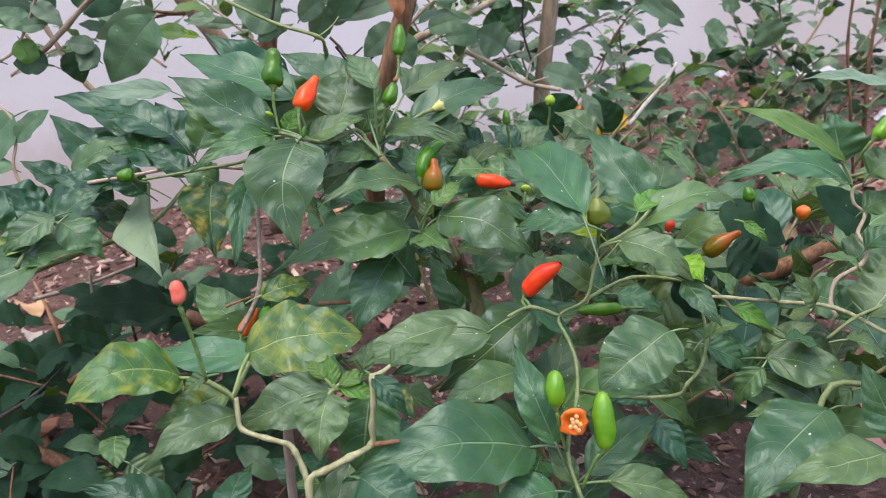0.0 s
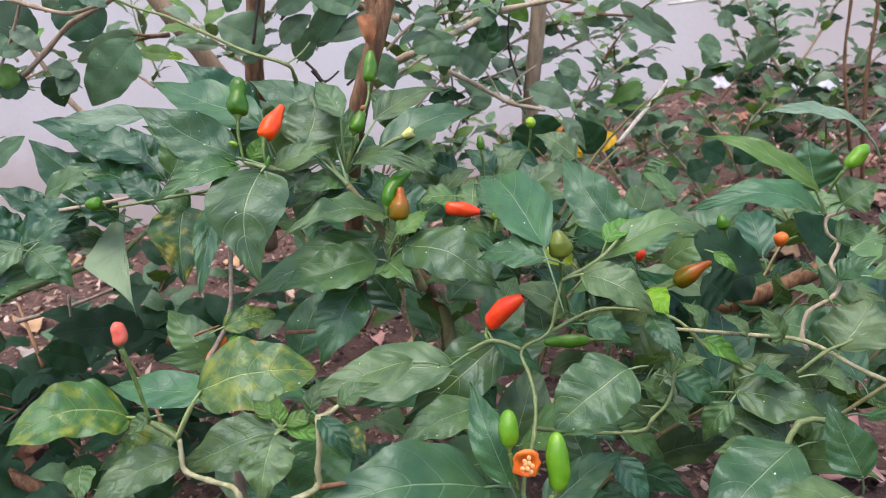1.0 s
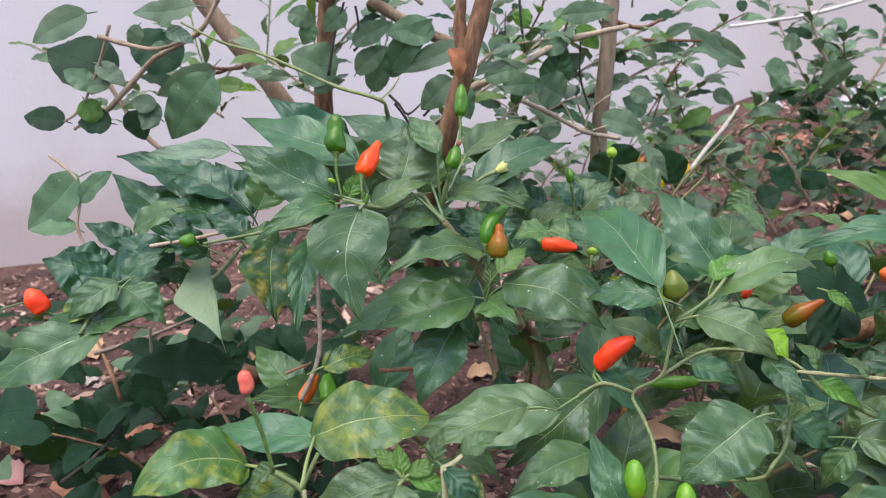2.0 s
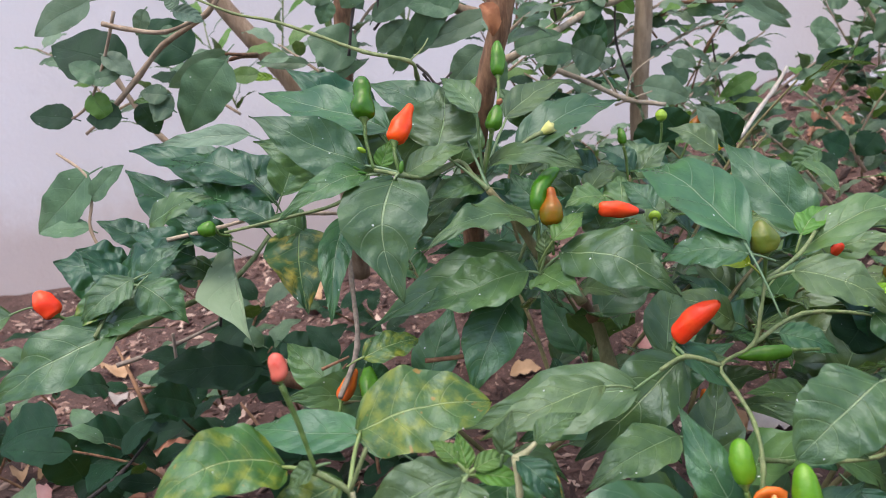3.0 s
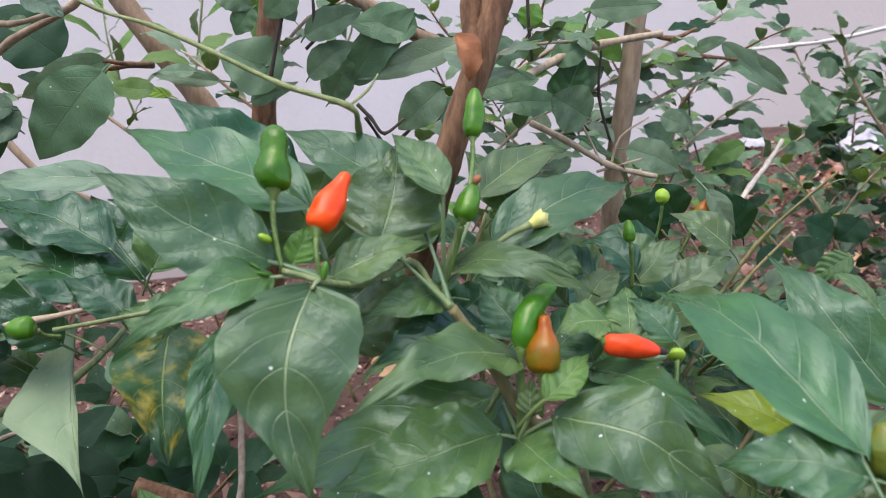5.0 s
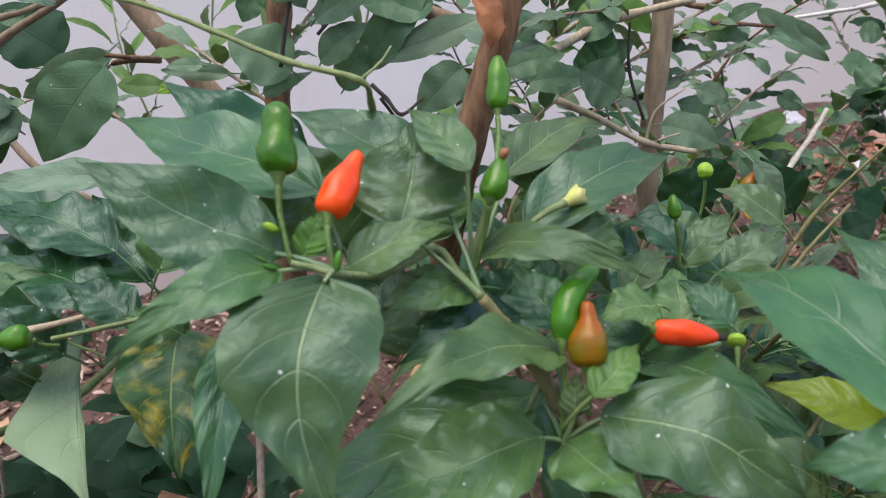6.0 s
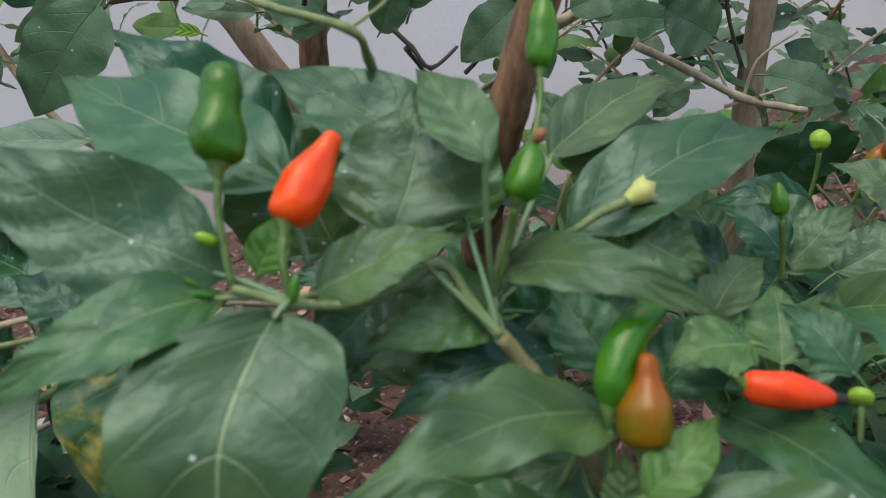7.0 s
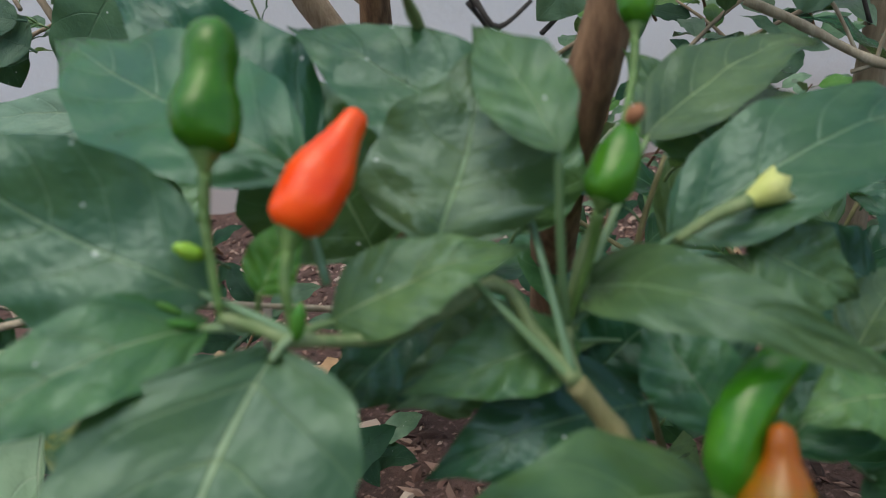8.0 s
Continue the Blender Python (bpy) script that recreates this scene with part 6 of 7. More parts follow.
leaf(shrub, (0.278, 1.040, 0.340), (0.246, 1.041, 0.358), 0.030, (0.165, -0.943, 0.288), 0.06, 0.15, "shrub", "round", 0.03)
leaf(shrub, (0.182, 0.987, 0.384), (0.152, 0.985, 0.401), 0.028, (0.163, -0.943, 0.289), 0.06, 0.15, "shrub", "round", 0.03)
leaf(shrub, (0.275, 1.040, 0.378), (0.234, 1.041, 0.354), 0.023, (-0.279, -0.837, 0.471), 0.06, 0.15, "shrublight", "round", 0.03)
leaf(shrub, (-0.375, 0.766, 0.457), (-0.441, 0.771, 0.482), 0.059, (0.211, -0.823, 0.527), 0.06, 0.15, "shrubdark_shaded", "round", 0.03)
leaf(shrub, (-0.329, 0.814, 0.463), (-0.377, 0.819, 0.495), 0.052, (0.313, -0.838, 0.448), 0.06, 0.15, "shrubdark_shaded", "round", 0.03)
leaf(shrub, (-0.178, 0.860, 0.445), (-0.224, 0.862, 0.469), 0.049, (0.219, -0.887, 0.405), 0.06, 0.15, "shrub", "round", 0.03)
leaf(shrub, (0.063, 0.812, 0.426), (0.035, 0.812, 0.442), 0.038, (0.173, -0.939, 0.297), 0.06, 0.15, "shrub", "round", 0.03)
leaf(shrub, (-0.367, 0.700, 0.123), (-0.415, 0.700, 0.148), 0.046, (0.393, -0.524, 0.755), 0.06, 0.15, "shrubdark_shaded", "round", 0.03)
leaf(shrub, (-0.382, 0.620, 0.106), (-0.420, 0.620, 0.130), 0.047, (0.471, -0.472, 0.746), 0.06, 0.15, "shrubdark_shaded", "round", 0.03)
leaf(shrub, (-0.294, 0.800, 0.127), (-0.342, 0.800, 0.155), 0.071, (0.389, -0.636, 0.667), 0.06, 0.15, "shrubdark_shaded", "round", 0.03)
leaf(shrub, (-0.365, 0.780, 0.115), (-0.413, 0.780, 0.136), 0.057, (0.333, -0.555, 0.762), 0.06, 0.15, "shrubdark_shaded", "round", 0.03)
leaf(shrub, (-0.217, 0.520, 0.149), (-0.197, 0.520, 0.122), 0.032, (0.664, -0.563, 0.492), 0.06, 0.15, "shrubdark_shaded", "round", 0.03)
leaf(shrub, (-0.269, 0.500, 0.137), (-0.305, 0.500, 0.126), 0.031, (-0.252, -0.506, 0.825), 0.06, 0.15, "shrubdark_shaded", "round", 0.03)
leaf(shrub, (-0.254, 0.560, 0.111), (-0.283, 0.560, 0.116), 0.029, (0.150, -0.467, 0.871), 0.06, 0.15, "shrubdark_shaded", "round", 0.03)
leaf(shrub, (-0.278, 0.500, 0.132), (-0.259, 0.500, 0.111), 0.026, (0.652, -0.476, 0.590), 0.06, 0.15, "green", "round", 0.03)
leaf(shrub, (-0.354, 0.620, 0.173), (-0.384, 0.620, 0.148), 0.037, (-0.389, -0.794, 0.467), 0.06, 0.15, "shrubdark_shaded", "round", 0.03)
leaf(shrub, (-0.298, 0.620, 0.156), (-0.266, 0.620, 0.143), 0.029, (0.321, -0.521, 0.791), 0.06, 0.15, "shrubdark_shaded", "round", 0.03)
stem(shrub, [(-0.374, 0.675, 0.154), (-0.384, 0.684, 0.180), (-0.418, 0.726, 0.200)], 0.002, 0.0014, "dry")
stem(shrub, [(-0.217, 0.568, 0.161), (-0.248, 0.619, 0.166), (-0.275, 0.653, 0.172)], 0.0016, 0.0012, "dry")
stem(shrub, [(-0.337, 0.505, 0.180), (-0.334, 0.548, 0.173), (-0.335, 0.600, 0.171)], 0.0018, 0.0012, "dark")
stem(shrub, [(-0.168, 0.681, 0.182), (-0.180, 0.638, 0.167), (-0.184, 0.603, 0.152)], 0.0018, 0.0014, "dry")
stem(shrub, [(-0.323, 0.653, 0.241), (-0.325, 0.652, 0.207), (-0.327, 0.651, 0.173)], 0.0015, 0.0012, "grey")
stem(shrub, [(-0.281, 0.655, 0.245), (-0.268, 0.639, 0.278), (-0.264, 0.639, 0.294)], 0.0012, 0.001, "dark")
stem(shrub, [(-0.174, 0.810, 0.450), (-0.166, 0.811, 0.488), (-0.154, 0.811, 0.521)], 0.0016, 0.0012, "dark")
stem(shrub, [(-0.155, 0.858, 0.471), (-0.136, 0.858, 0.489), (-0.118, 0.857, 0.498)], 0.0014, 0.001, "dark")
stem(shrub, [(-0.076, 0.779, 0.413), (-0.061, 0.795, 0.426), (-0.048, 0.812, 0.435)], 0.0014, 0.001, "dark")
stem(shrub, [(0.057, 0.915, 0.434), (0.069, 0.914, 0.473), (0.081, 0.914, 0.512)], 0.0016, 0.001, "dark")
stem(shrub, [(0.106, 0.918, 0.394), (0.092, 0.916, 0.434), (0.091, 0.915, 0.473)], 0.0014, 0.001, "dark")
stem(shrub, [(0.270, 1.219, 0.415), (0.277, 1.218, 0.373), (0.293, 1.218, 0.329)], 0.0016, 0.001, "dark")
stem(shrub, [(0.021, 0.889, 0.524), (0.024, 0.889, 0.492), (0.028, 0.889, 0.464)], 0.0016, 0.0012, "dark")
leaf(shrub, (0.217, 0.909, 0.337), (0.189, 0.899, 0.318), 0.021, (-0.137, -0.853, 0.504), 0.06, 0.15, "amber", "round", 0.03)
leaf(shrub, (0.180, 0.886, 0.363), (0.201, 0.890, 0.323), 0.019, (0.122, -0.991, 0.062), 0.06, 0.15, "shrub", "round", 0.03)
stem(shrub, [(-0.396, 0.666, 0.399), (-0.368, 0.654, 0.381), (-0.365, 0.646, 0.359), (-0.365, 0.637, 0.340), (-0.349, 0.629, 0.313), (-0.324, 0.637, 0.273)], 0.0011, 0.0014, "greybark")
stem(shrub, [(-0.413, 0.720, 0.418), (-0.390, 0.721, 0.432), (-0.369, 0.722, 0.467), (-0.348, 0.715, 0.506)], 0.001, 0.0014, "greybark")
leaf(shrub, (-0.364, 0.646, 0.364), (-0.332, 0.647, 0.389), 0.019, (-0.228, -0.929, 0.293), 0.06, 0.15, "shrub", "round", 0.03)
leaf(shrub, (-0.376, 0.722, 0.451), (-0.400, 0.721, 0.467), 0.023, (0.378, -0.706, 0.600), 0.06, 0.15, "shrub", "round", 0.03)
leaf(shrub, (-0.368, 0.722, 0.472), (-0.345, 0.723, 0.451), 0.021, (0.515, -0.629, 0.582), 0.06, 0.15, "shrub2", "round", 0.03)

# ---- inner foliage of the plants: lower leaves on hidden twigs ----
fill_rng = random.Random(23)
POOL = {}
for kind, tones in (("slender", ("shrublight", "shrub", "shrub2")), ("chili", ("green", "dark", "blue", "mid")), ("round", ("shrub", "shrubdark_shaded", "shrub2", "shrublight"))):
    for tone in tones:
        POOL[kind, tone] = []
        for _ in range(3):
            v, f, u = blade(1.0, {"chili": 0.52, "round": 0.50, "slender": 0.2}[kind], fill_rng.uniform(0.06, 0.2), fill_rng.uniform(0.1, 0.35), kind, 0.06, fill_rng, 10, 4)
            v2, f2, u2 = tube([Vector((0, -0.22, -0.05)), Vector((0, -0.1, 0.0)), Vector((0, 0.02, 0))], (0.011, 0.009), 5)
            k = len(v)
            me = mesh_from("leaf", v + v2, f + [tuple(q + k for q in g) for g in f2], u + [(0.02, 0.5)] * len(v2))
            me.materials.append(LEAF[tone])
            POOL[kind, tone].append(me)


TWIG = (Vector((0.2982, 1.0000, 0.3882)), Vector((0.2258, 0.9300, 0.3220)))


def by_dead_twig(p):
    """Near the bare dead twig, whose surroundings are thin of leaves."""
    a, b = TWIG
    k = min(1.0, max(0.0, (p - a).dot(b - a) / (b - a).length_squared))
    d = p - a.lerp(b, k)
    return -0.52 < d.y < 0.02 and math.hypot(d.x - 0.26 * d.y, d.z - -0.16 * d.y) < 0.056


def pool_leaf(plant, kind, tone, at, way, normal, size):
    me = fill_rng.choice(POOL[kind, tone])
    if by_dead_twig(Vector(at) + Vector(way) * 0.5 * size):
        return None
    ob = part("leaf", me, None, plant)
    at, way = Vector(at), Vector(way)
    ob.matrix_local = frame_of(at, at + way, normal) @ Matrix.Diagonal((size, size, size, 1))
    return ob


def spray(plant, kind, tones, start, end, count, size, spread, r0=0.0022, tone="woody"):
    """A twig with leaves set alternately along it."""
    a, b = Vector(start), Vector(end)
    mid = (a + b) / 2 + Vector((fill_rng.uniform(-1, 1), fill_rng.uniform(-1, 1), fill_rng.uniform(0.2, 1))) * 0.12 * (b - a).length
    stem(plant, [a, mid, b], r0, r0 * 0.5, tone)
    d = (b - a).normalized()
    for i in range(count):
        t = (i + 0.6) / count
        p = a.lerp(mid, 2 * t) if t < 0.5 else mid.lerp(b, 2 * t - 1)
        w = i * 2.4 + fill_rng.uniform(-0.5, 0.5)
        side = Vector((math.cos(w), math.sin(w), fill_rng.uniform(-0.35, 0.25)))
        way = (side * spread + d * 0.5).normalized()
        s = size * fill_rng.uniform(0.65, 1.2)
        n = Vector((fill_rng.uniform(-0.4, 0.4), fill_rng.uniform(-0.9, 0.0), 1.0))
        pool_leaf(plant, kind, fill_rng.choice(tones), p + way * 0.22 * s, way, n, s)


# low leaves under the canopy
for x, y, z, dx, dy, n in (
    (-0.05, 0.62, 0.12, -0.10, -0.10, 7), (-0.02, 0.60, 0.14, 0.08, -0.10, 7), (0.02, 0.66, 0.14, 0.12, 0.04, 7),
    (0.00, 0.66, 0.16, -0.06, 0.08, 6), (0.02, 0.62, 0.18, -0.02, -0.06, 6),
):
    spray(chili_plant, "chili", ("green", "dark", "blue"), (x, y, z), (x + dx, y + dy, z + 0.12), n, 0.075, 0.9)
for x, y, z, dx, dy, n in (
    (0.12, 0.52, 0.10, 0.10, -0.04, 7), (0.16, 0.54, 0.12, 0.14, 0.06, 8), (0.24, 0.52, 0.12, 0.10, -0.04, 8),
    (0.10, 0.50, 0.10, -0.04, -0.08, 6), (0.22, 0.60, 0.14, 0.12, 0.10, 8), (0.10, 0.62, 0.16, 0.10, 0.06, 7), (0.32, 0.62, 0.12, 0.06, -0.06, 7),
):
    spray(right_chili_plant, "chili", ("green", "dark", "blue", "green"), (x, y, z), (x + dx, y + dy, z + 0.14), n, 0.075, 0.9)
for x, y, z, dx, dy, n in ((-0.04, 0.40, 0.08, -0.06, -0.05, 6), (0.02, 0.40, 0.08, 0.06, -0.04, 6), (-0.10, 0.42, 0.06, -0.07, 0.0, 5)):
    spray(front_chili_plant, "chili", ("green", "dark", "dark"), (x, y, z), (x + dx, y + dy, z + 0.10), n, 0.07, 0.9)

# foliage behind the canopy
def thicket(plant, kind, tones, count, xs, ys, zs, size, seed, lift=0.10, leaves=6, wood="woody"):
    """Short leafy twigs spread through a stretch of the bed."""
    rng = random.Random(seed)
    for _ in range(count):
        x, y = rng.uniform(*xs), rng.uniform(*ys)
        z = ground_z(x, y) + rng.uniform(*zs)
        spray(plant, kind, tones, (x, y, z), (x + rng.uniform(-0.08, 0.08), y + rng.uniform(-0.07, 0.05), z + lift * rng.uniform(0.4, 1.2)), leaves, size, 0.9, 0.0016, wood)


thicket(chili_plant, "chili", ("green", "dark", "blue", "mid"), 14, (-0.12, 0.22), (0.64, 0.86), (0.14, 0.30), 0.07, 3)
thicket(right_chili_plant, "chili", ("green", "mid", "blue", "mid"), 18, (0.14, 0.46), (0.56, 0.90), (0.10, 0.24), 0.07, 4)
low_bush = thing("shrub", "low tangled bush of small dull leaves on the bed", "shrub")
thicket(low_bush, "round", ("shrub", "shrubdark_shaded", "shrub", "shrub2", "shrub2", "shrublight"), 30, (-0.10, 0.75), (0.92, 1.40), (0.04, 0.24), 0.038, 5, 0.12, 9, "bark")
# seedlings that look shaded through their near-black leaf colour
weed_bush = thing("shrub", "sparse seedlings at the edge of the bed, shade painted into their leaves", "shrub")
thicket(weed_bush, "round", ("shrubdark_shaded", "shrubdark_shaded", "shrubdark_shaded", "shrubdark_shaded", "shrub"), 40, (-0.70, -0.12), (0.58, 1.15), (0.01, 0.13), 0.048, 6, 0.07, 5, "bark")

leaf(weed_bush, (-0.245, 0.620, 0.222), (-0.311, 0.590, 0.233), 0.044, (0.242, -0.528, 0.814), 0.1, 0.15, "shrubdark_shaded", "round", 0.04)
leaf(weed_bush, (-0.311, 0.640, 0.178), (-0.337, 0.610, 0.202), 0.035, (0.262, -0.506, 0.822), 0.1, 0.15, "shrubdark_shaded", "round", 0.04)
leaf(weed_bush, (-0.355, 0.600, 0.171), (-0.377, 0.570, 0.187), 0.041, (0.297, -0.475, 0.828), 0.1, 0.15, "shrubdark_shaded", "round", 0.04)
leaf(weed_bush, (-0.344, 0.620, 0.142), (-0.358, 0.590, 0.157), 0.031, (0.275, -0.474, 0.837), 0.1, 0.15, "shrubdark_shaded", "round", 0.04)
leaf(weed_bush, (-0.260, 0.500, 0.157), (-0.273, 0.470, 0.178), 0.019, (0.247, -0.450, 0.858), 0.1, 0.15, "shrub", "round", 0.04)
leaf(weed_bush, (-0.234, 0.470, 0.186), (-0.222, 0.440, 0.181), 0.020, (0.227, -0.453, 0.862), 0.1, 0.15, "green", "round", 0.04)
leaf(weed_bush, (-0.310, 0.500, 0.152), (-0.328, 0.470, 0.173), 0.027, (0.286, -0.435, 0.854), 0.1, 0.15, "shrubdark_shaded", "round", 0.04)
leaf(weed_bush, (-0.291, 0.470, 0.149), (-0.231, 0.440, 0.163), 0.026, (0.246, -0.430, 0.869), 0.1, 0.15, "shrubdark_shaded", "round", 0.04)
leaf(weed_bush, (-0.397, 0.660, 0.192), (-0.415, 0.630, 0.206), 0.033, (0.313, -0.496, 0.810), 0.1, 0.15, "shrubdark_shaded", "round", 0.04)
leaf(weed_bush, (-0.213, 0.450, 0.150), (-0.230, 0.420, 0.164), 0.020, (0.218, -0.428, 0.877), 0.1, 0.15, "shrubdark_shaded", "round", 0.04)


# the shrub's smaller twigs
shrub_tones = ("shrub", "shrubdark_shaded", "shrub", "shrub2", "shrub2", "shrublight")
for a, b, n in (
    ((-0.073, 0.763, 0.518), (-0.180, 0.829, 0.590), 7), ((-0.027, 0.763, 0.500), (0.072, 0.847, 0.590), 8), ((-0.036, 0.779, 0.446), (0.054, 0.828, 0.482), 7),
    ((-0.203, 0.922, 0.445), (-0.112, 0.968, 0.519), 8), ((-0.203, 0.924, 0.408), (-0.281, 0.956, 0.463), 7), ((-0.203, 0.922, 0.500), (-0.146, 0.894, 0.591), 8),
    ((0.000, 0.889, 0.446), (0.112, 0.968, 0.500), 9), ((0.074, 0.941, 0.426), (0.189, 1.021, 0.462), 9), ((0.121, 0.957, 0.407), (0.227, 1.041, 0.443), 9),
    ((0.130, 0.956, 0.463), (0.265, 1.059, 0.519), 8), ((0.018, 0.942, 0.371), (0.113, 0.996, 0.406), 9), ((-0.093, 0.944, 0.370), (0.000, 0.993, 0.425), 9),
    ((-0.340, 0.963, 0.387), (-0.416, 1.002, 0.443), 6), ((-0.472, 0.905, 0.425), (-0.549, 0.927, 0.481), 6), ((-0.490, 0.885, 0.387), (-0.414, 0.922, 0.425), 5),
    ((0.189, 1.041, 0.349), (0.302, 1.094, 0.425), 9), ((0.264, 1.076, 0.311), (0.395, 1.128, 0.387), 9), ((0.132, 1.001, 0.292), (0.246, 1.041, 0.349), 9),
):
    spray(shrub, "round", shrub_tones, a, b, n + 3, 0.040, 0.9, 0.0018, "greybark")
for a, b, n in (((-0.014, 0.86, 0.377), (0.055, 0.9, 0.425), 6), ((0.008, 0.84, 0.367), (0.064, 0.88, 0.39), 6), ((0.045, 0.9, 0.351), (-0.006, 0.93, 0.411), 6)):
    spray(shrub, "round", shrub_tones, a, b, n, 0.036, 0.9, 0.0016, "greybark")
far_shrub = thing("shrub", "leafy bush on the heaped soil by the wall", "shrub")
for a, b, n in (
    ((0.513, 1.213, 0.313), (0.632, 1.264, 0.519), 10), ((0.541, 1.213, 0.351), (0.467, 1.251, 0.500), 9), ((0.579, 1.176, 0.295), (0.707, 1.209, 0.444), 10),
    ((0.669, 1.245, 0.407), (0.795, 1.294, 0.592), 10), ((0.652, 1.211, 0.463), (0.668, 1.262, 0.686), 10), ((0.740, 1.295, 0.315), (0.866, 1.326, 0.463), 10), ((0.561, 1.141, 0.238), (0.654, 1.122, 0.350), 9),
    ((0.468, 1.160, 0.219), (0.393, 1.199, 0.331), 9), ((0.413, 1.126, 0.181), (0.319, 1.164, 0.293), 9), ((0.339, 1.091, 0.161), (0.245, 1.129, 0.274), 9), ((0.488, 1.070, 0.162), (0.582, 1.033, 0.237), 9),
):
    spray(far_shrub, "round", shrub_tones, a, b, n + 7, 0.036, 0.9, 0.0026, "greybark")

thicket(far_shrub, "round", ("shrubdark_shaded", "shrub", "shrub", "shrub2"), 16, (0.50, 0.95), (1.10, 1.40), (0.16, 0.46), 0.037, 12, 0.12, 13, "greybark")
thicket(far_shrub, "round", ("shrub", "shrub2", "shrub2", "shrublight"), 18, (0.26, 0.66), (1.10, 1.50), (0.10, 0.30), 0.033, 18, 0.12, 10, "greybark")
thicket(shrub, "round", ("shrub", "shrub", "shrub2", "shrublight", "shrubdark_shaded"), 14, (-0.05, 0.26), (1.0, 1.3), (0.26, 0.50), 0.034, 13, 0.12, 7, "bark")

thicket(far_shrub, "round", ("shrub", "shrubdark_shaded", "shrub2"), 10, (0.84, 1.15), (1.10, 1.40), (0.20, 0.50), 0.038, 31, 0.14, 12, "greybark")

thicket(far_shrub, "round", ("shrub", "shrub2", "shrub", "shrublight"), 14, (0.30, 0.80), (1.05, 1.50), (0.02, 0.16), 0.033, 41, 0.09, 10, "greybark")

reed = thing("shrub", "wispy seedling with slender leaves against the wall", "shrub")
for a, b, n in (
    ((-0.356, 1.217, 0.406), (-0.337, 1.235, 0.612), 10), ((-0.281, 1.236, 0.425), (-0.253, 1.219, 0.594), 10), ((-0.187, 1.237, 0.406), (-0.150, 1.220, 0.594), 9), ((-0.430, 1.216, 0.369), (-0.467, 1.233, 0.519), 8),
):
    spray(reed, "slender", ("shrublight", "shrub", "shrub2"), a, b, n, 0.075, 0.7, 0.0016, "greenwood")

# ---- small things ----
def curl(width, length, bow, rng, rows=8, cols=5):
    """A dried, curled leaf."""
    v, f, u = blade(length, width, 0.1, 0.1, "round", 0.12, rng, rows, cols)
    for p in v:
        w = p.x / width * bow
        p.z += abs(math.sin(w)) * width * 0.6
        p.x = math.sin(w) / bow * width if bow else p.x
    return v, f, u


def dead_leaf(at, way, normal, size, label, bow=2.2, material=None):
    v, f, u = curl(size * 0.7, size, bow, fill_rng)
    me = mesh_from("dead_leaf", v, f, u)
    me.materials.append(material or DEAD)
    ob = tagged(new("dead_leaf", me), label, "leaf", "dead leaves")
    ob.matrix_world = frame_of(at, Vector(at) + Vector(way), normal)
    return ob


dead_leaf((-0.0421, 0.6320, 0.4855), (0.3, -0.2, -1), (0.3, -1, 0.1), 0.024, "curled rust-brown dead leaf caught on the trunk", 2.6)
PINK = plain_material("dry_leaf_pink", (0.42, 0.20, 0.19), (0.52, 0.29, 0.27), 0.8, 40)
TAN = plain_material("dry_leaf_tan", (0.36, 0.22, 0.12), (0.50, 0.33, 0.20), 0.8, 40)
GREYED = plain_material("dry_leaf_grey", (0.34, 0.29, 0.27), (0.46, 0.41, 0.38), 0.8, 40)
lit = random.Random(8)
for i in range(46):
    if i == 0:
        x, y, size = -0.48, 0.87, 0.07
    elif i == 1:
        x, y, size = -0.34, 1.03, 0.075
    else:
        x, y, size = lit.uniform(-0.8, 0.75), lit.uniform(0.45, 1.65), lit.uniform(0.03, 0.075)
    w = lit.uniform(0, 6.28)
    stuff, label = ((PINK, "dry pinkish leaf fallen on the soil"), (TAN, "dry tan leaf fallen on the soil"), (GREYED, "bleached grey leaf fallen on the soil"))[(0, 1)[i] if i < 2 else lit.choice((0, 1, 1, 2))]
    dead_leaf((x, y, ground_z(x, y) + 0.004), (math.cos(w), math.sin(w), lit.uniform(0, 0.2)), (lit.uniform(-0.4, 0.4), lit.uniform(-0.5, 0.2), 1), size, label, lit.uniform(0.5, 2.0), stuff)


def ball(radius, stretch, rng, rows=8, sides=10, rough=0.12):
    verts, faces = [], []
    for i in range(rows + 1):
        a = math.pi * i / rows
        for j in range(sides):
            w = 2 * math.pi * j / sides
            d = Vector((math.sin(a) * math.cos(w), math.cos(a) * stretch, math.sin(a) * math.sin(w)))
            verts.append(d * radius * (1 + rough * noise.noise(d * 2.3 + Vector((rng.random() * 0.05, radius * 999, 0)))))
    for i in range(rows):
        for j in range(sides):
            q = (j + 1) % sides
            faces.append((i * sides + j, i * sides + q, (i + 1) * sides + q, (i + 1) * sides + j))
    return verts, faces


def bud(plant, base, tip, radius, tone, name="bud", label="pale green flower bud"):
    v, f = ball(1.0, 1.0, fill_rng)
    length = (Vector(tip) - Vector(base)).length
    me = mesh_from(name, [Vector((p.x * radius, (p.y + 1) * length / 2, p.z * radius)) for p in v], f)
    ob = part(name, me, tone, plant, label)
    ob.matrix_local = frame_of(base, tip, (0.1, -1, 0.2))
    return ob


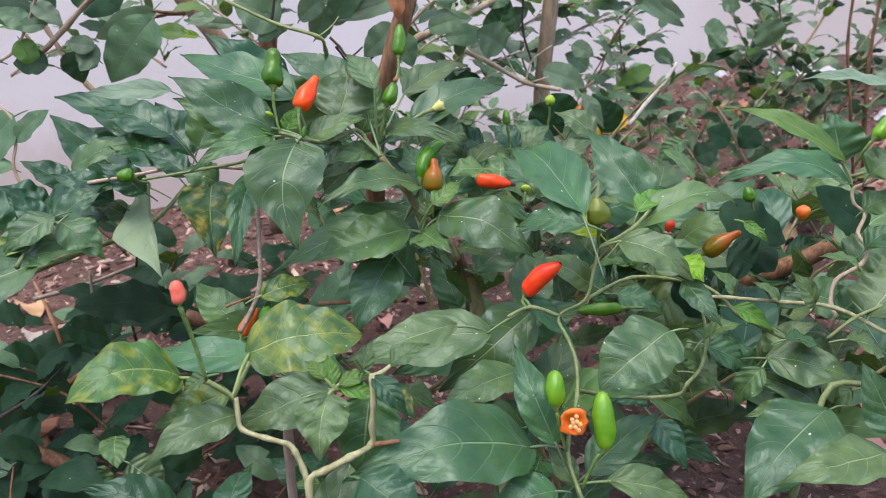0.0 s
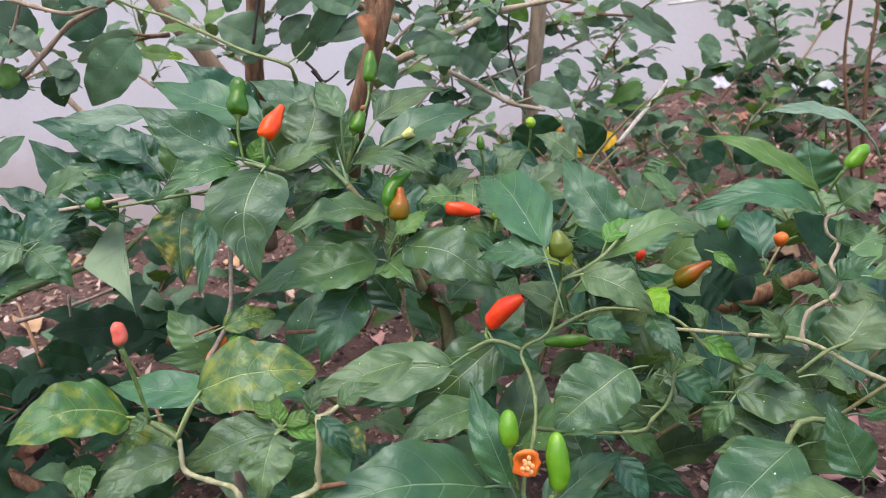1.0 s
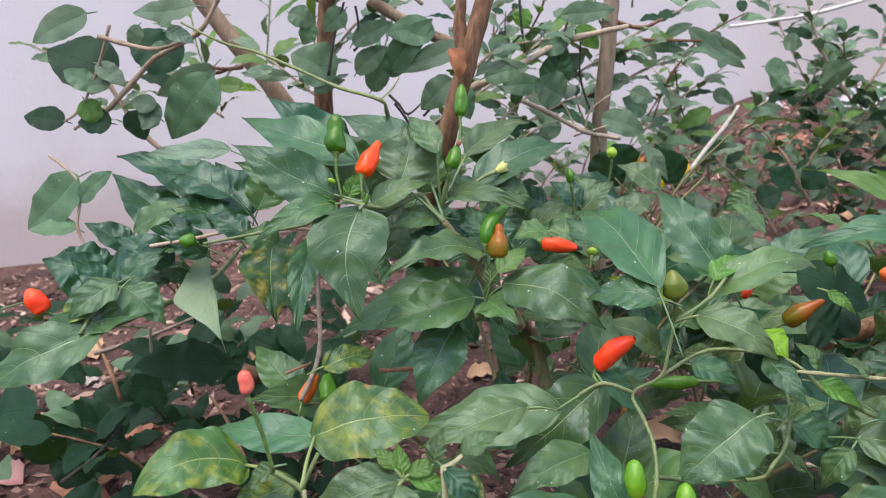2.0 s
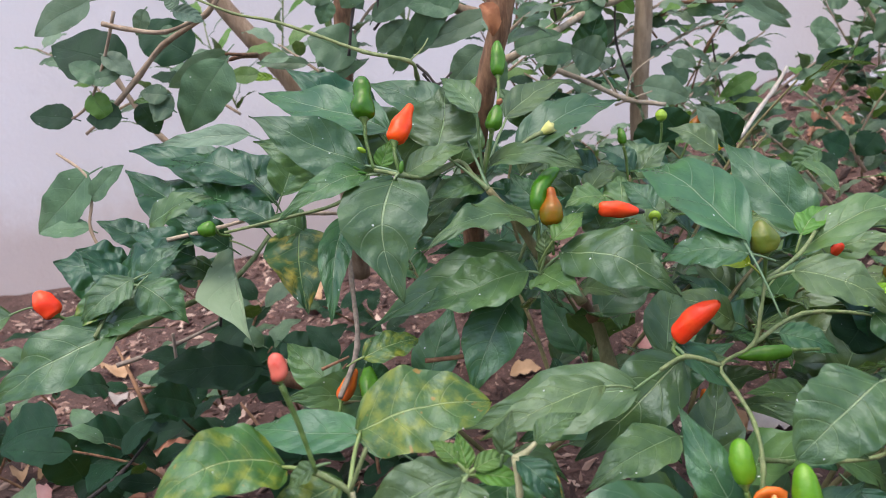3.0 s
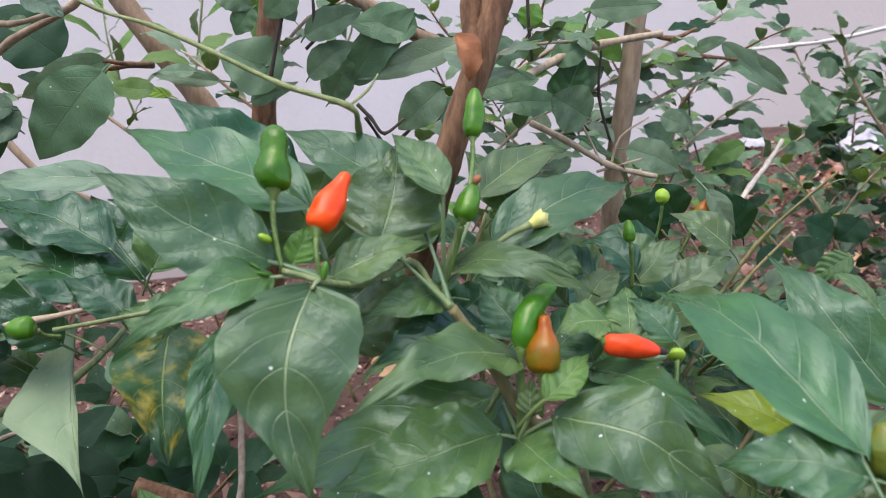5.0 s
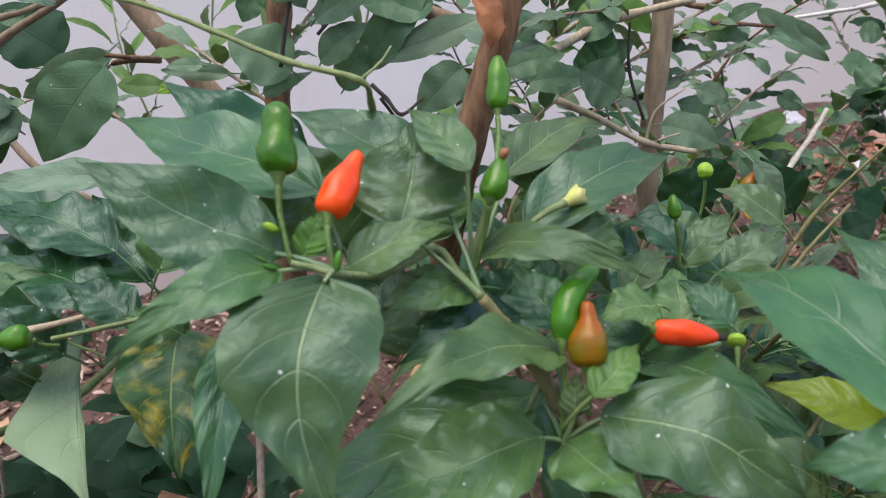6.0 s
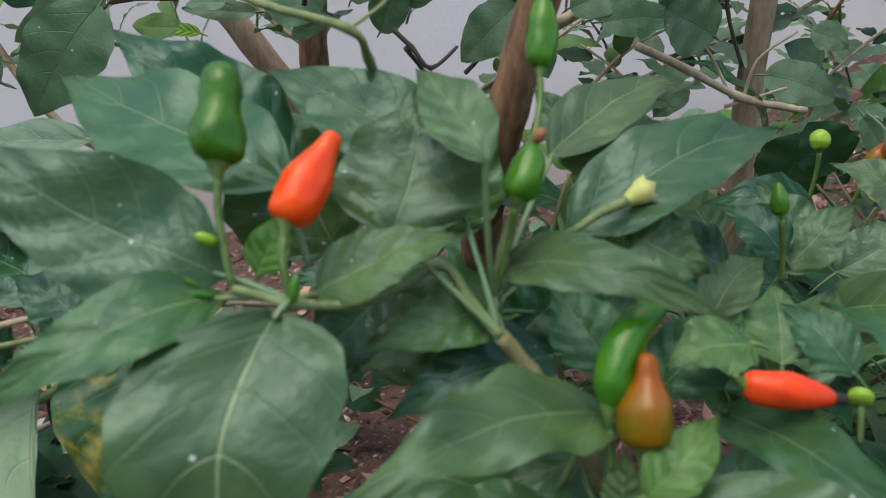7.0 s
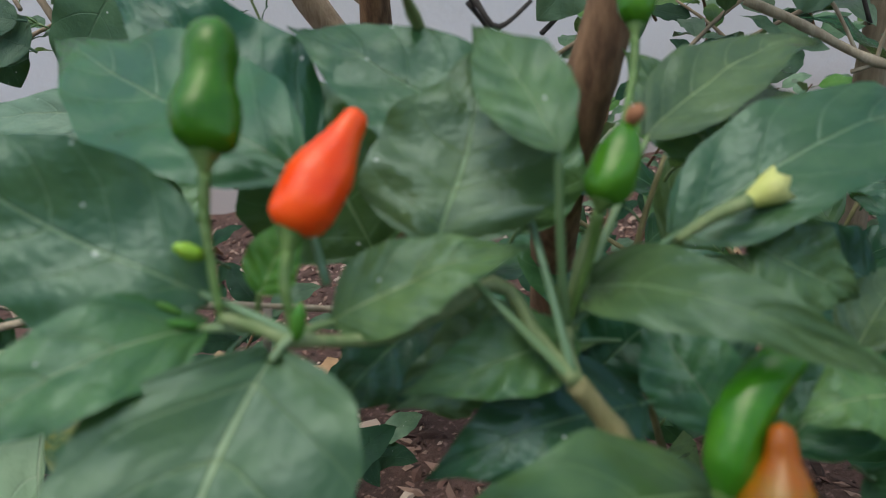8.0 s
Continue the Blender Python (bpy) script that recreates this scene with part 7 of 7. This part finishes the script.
def spent_flower(plant, base, tip):
    """A long green stalk that widens into a small closed cream flower."""
    b, t = Vector(base), Vector(tip)
    v, f, u = tube([b, b.lerp(t, 0.5) + Vector((0, 0, 0.001)), t], (0.0011, 0.0019), 8)
    stalk = part("flower_stalk", mesh_from("flower_stalk", v, f, u), STEM["green_stem"], plant)
    verts, faces = [], []
    for i, (s, r) in enumerate(((0.0, 0.0019), (0.002, 0.0027), (0.005, 0.0034), (0.0075, 0.0040))):
        for j in range(10):
            w = 2 * math.pi * j / 10
            k = 1 + (0.18 if j % 2 and i > 1 else 0)
            verts.append((r * k * math.cos(w), s + (0.0015 if j % 2 and i == 3 else 0), r * k * math.sin(w)))
    verts.append((0, 0.0055, 0))
    for i in range(3):
        for j in range(10):
            q = (j + 1) % 10
            faces.append((i * 10 + j, (i + 1) * 10 + j, (i + 1) * 10 + q, i * 10 + q))
    faces += [(30 + j, 40, 30 + (j + 1) % 10) for j in range(10)]
    cup = part("flower", mesh_from("flower", verts, faces), PETAL, stalk, "small closed cream flower")
    cup.matrix_local = frame_of(t, t + (t - b), (0.1, -1, 0.2))


spent_flower(chili_plant, (-0.0236, 0.5650, 0.3951), (-0.0075, 0.5740, 0.4018))
bud(chili_plant, (-0.1157, 0.5230, 0.4061), (-0.1204, 0.5200, 0.4096), 0.0017, POD["lime"])
bud(chili_plant, (-0.1193, 0.5170, 0.3963), (-0.1231, 0.5150, 0.3996), 0.0008, LEAF["light"], "leaf_tip", "tiny young leaf")
bud(chili_plant, (-0.1156, 0.5160, 0.3943), (-0.1206, 0.5130, 0.3966), 0.0009, LEAF["light"], "leaf_tip", "tiny young leaf")
bud(chili_plant, (-0.0948, 0.5150, 0.3931), (-0.0938, 0.5170, 0.4004), 0.0015, LEAF["light"], "leaf_tip", "young folded leaf tip")
bud(chili_plant, (0.0477, 0.5460, 0.3524), (0.0537, 0.5460, 0.3514), 0.0018, STEM["dark"], "withered_tip", "blackened tip of a chili")
bud(chili_plant, (-0.0352, 0.5560, 0.4242), (-0.0324, 0.5570, 0.4280), 0.0018, DEAD, "withered_petals", "brown withered petals")


def pecked_pepper(plant, at, way):
    """The stump of a pod that birds have opened: a ragged red rim round pale seeds."""
    verts, faces = [], []
    rng = random.Random(4)
    rings = ((0.0, 0.0025), (0.003, 0.0062), (0.007, 0.0072), (0.0110, 0.0068), (0.0085, 0.0048), (0.006, 0.002))
    for i, (s, r) in enumerate(rings):
        for j in range(14):
            w = 2 * math.pi * (j + 0.3 * math.sin(j * 5.1)) / 14
            k = 1 + (rng.uniform(-0.30, 0.30) if i == 3 else rng.uniform(-0.10, 0.10) if i in (1, 2) else 0)
            verts.append((r * k * math.cos(w), s + (rng.uniform(-0.0035, 0.0025) if i == 3 else 0), r * k * math.sin(w)))
    for i in range(len(rings) - 1):
        for j in range(14):
            q = (j + 1) % 14
            faces.append((i * 14 + j, (i + 1) * 14 + j, (i + 1) * 14 + q, i * 14 + q))
    cup = part("pepper", mesh_from("pepper", verts, faces), POD["orange"], plant, "torn orange chili open on pale seeds")
    cup.matrix_local = frame_of(at, Vector(at) + Vector(way), (0, 0.2, 1))
    for j in range(8):
        w, d = j * 2.4, 0.0008 + 0.0036 * j / 8
        v, f = ball(0.0013, 0.6, rng, 5, 7)
        seed = part("seed", mesh_from("seed", v, f), FLESH, cup)
        seed.location = (d * math.cos(w), 0.0095 + 0.001 * (j % 3), d * math.sin(w))


pecked_pepper(right_chili_plant, (0.0690, 0.356, 0.273), (0.02, -0.9, 0.35))


def crumpled_bag(at, size, seed):
    """A crumpled sheet of thin plastic half sunk in the heap."""
    rng = random.Random(seed)
    n = 22
    verts, faces = [], []
    for j in range(n + 1):
        for i in range(n + 1):
            x, y = i / n - 0.5, j / n - 0.5
            d = Vector((x * 5, y * 5, seed))
            dome = max(0.0, 0.30 - 1.1 * (x * x + y * y))
            z = dome + 0.16 * abs(noise.noise(d)) + 0.09 * abs(noise.noise(d * 2.7))
            verts.append((size * (x + 0.09 * noise.noise(d * 1.9)), size * 0.7 * (y + 0.09 * noise.noise(d * 1.7 + Vector((3, 1, 0)))), size * z))
    for j in range(n):
        for i in range(n):
            q = j * (n + 1) + i
            faces.append((q, q + 1, q + n + 2, q + n + 1))
    me = mesh_from("plastic_bag", verts, faces)
    me.materials.append(BAG)
    ob = tagged(new("plastic_bag", me), "crumpled white plastic bag on the soil heap", "bag", "plastic scraps")
    ob.location = at


for x, y, size, seed in ((0.89, 1.92, 0.15, 2), (0.69, 2.00, 0.08, 5), (0.715, 1.715, 0.06, 7), (0.98, 1.66, 0.09, 9)):
    crumpled_bag((x, y, ground_z(x, y) - 0.006), size, seed)


def clod(at, size, seed, material, label, name="clod"):
    rng = random.Random(seed)
    v, f = ball(size, 0.8, rng, 8, 10, 0.75)
    me = mesh_from(name, [Vector((p.x, p.y, p.z * 0.55)) for p in v], f, smooth=False)
    me.materials.append(material)
    ob = tagged(new(name, me), label, name, name + "s")
    ob.location = at
    ob.rotation_euler = (rng.uniform(-0.3, 0.3), rng.uniform(-0.3, 0.3), rng.uniform(0, 6))


CLOD = plain_material("dry_clod", (0.30, 0.17, 0.135), (0.42, 0.26, 0.21), 0.95, 40, 0.8)
for i in range(34):
    x, y = lit.uniform(0.22, 1.0), lit.uniform(1.05, 1.8)
    clod((x, y, ground_z(x, y) + 0.004), lit.uniform(0.010, 0.034), i, CLOD, "dry reddish clod of earth")
for i in range(7):
    x, y = 0.62 + 0.06 * (i % 4) + lit.uniform(-0.02, 0.02), 1.70 + 0.05 * (i // 4)
    clod((x, y, ground_z(x, y) + 0.01), lit.uniform(0.014, 0.026), 60 + i, CLAY, "broken piece of fired clay", "clay_shard")
clod((-0.455, 0.865, ground_z(-0.455, 0.865) + 0.012), 0.034, 91, CLAY, "flat pinkish piece of fired clay on the litter", "clay_shard")
clod((-0.47, 0.74, ground_z(-0.47, 0.74) + 0.012), 0.030, 92, CLAY, "flat pinkish piece of fired clay on the litter", "clay_shard")

# low leaves under the front plant, the undergrowth's shade put into their dark tones
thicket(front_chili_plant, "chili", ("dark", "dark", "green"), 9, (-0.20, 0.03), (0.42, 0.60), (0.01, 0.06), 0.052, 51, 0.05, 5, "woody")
thicket(weed_bush, "round", ("shrubdark_shaded",), 16, (-0.42, -0.14), (0.44, 0.74), (0.01, 0.05), 0.048, 52, 0.05, 5, "bark")
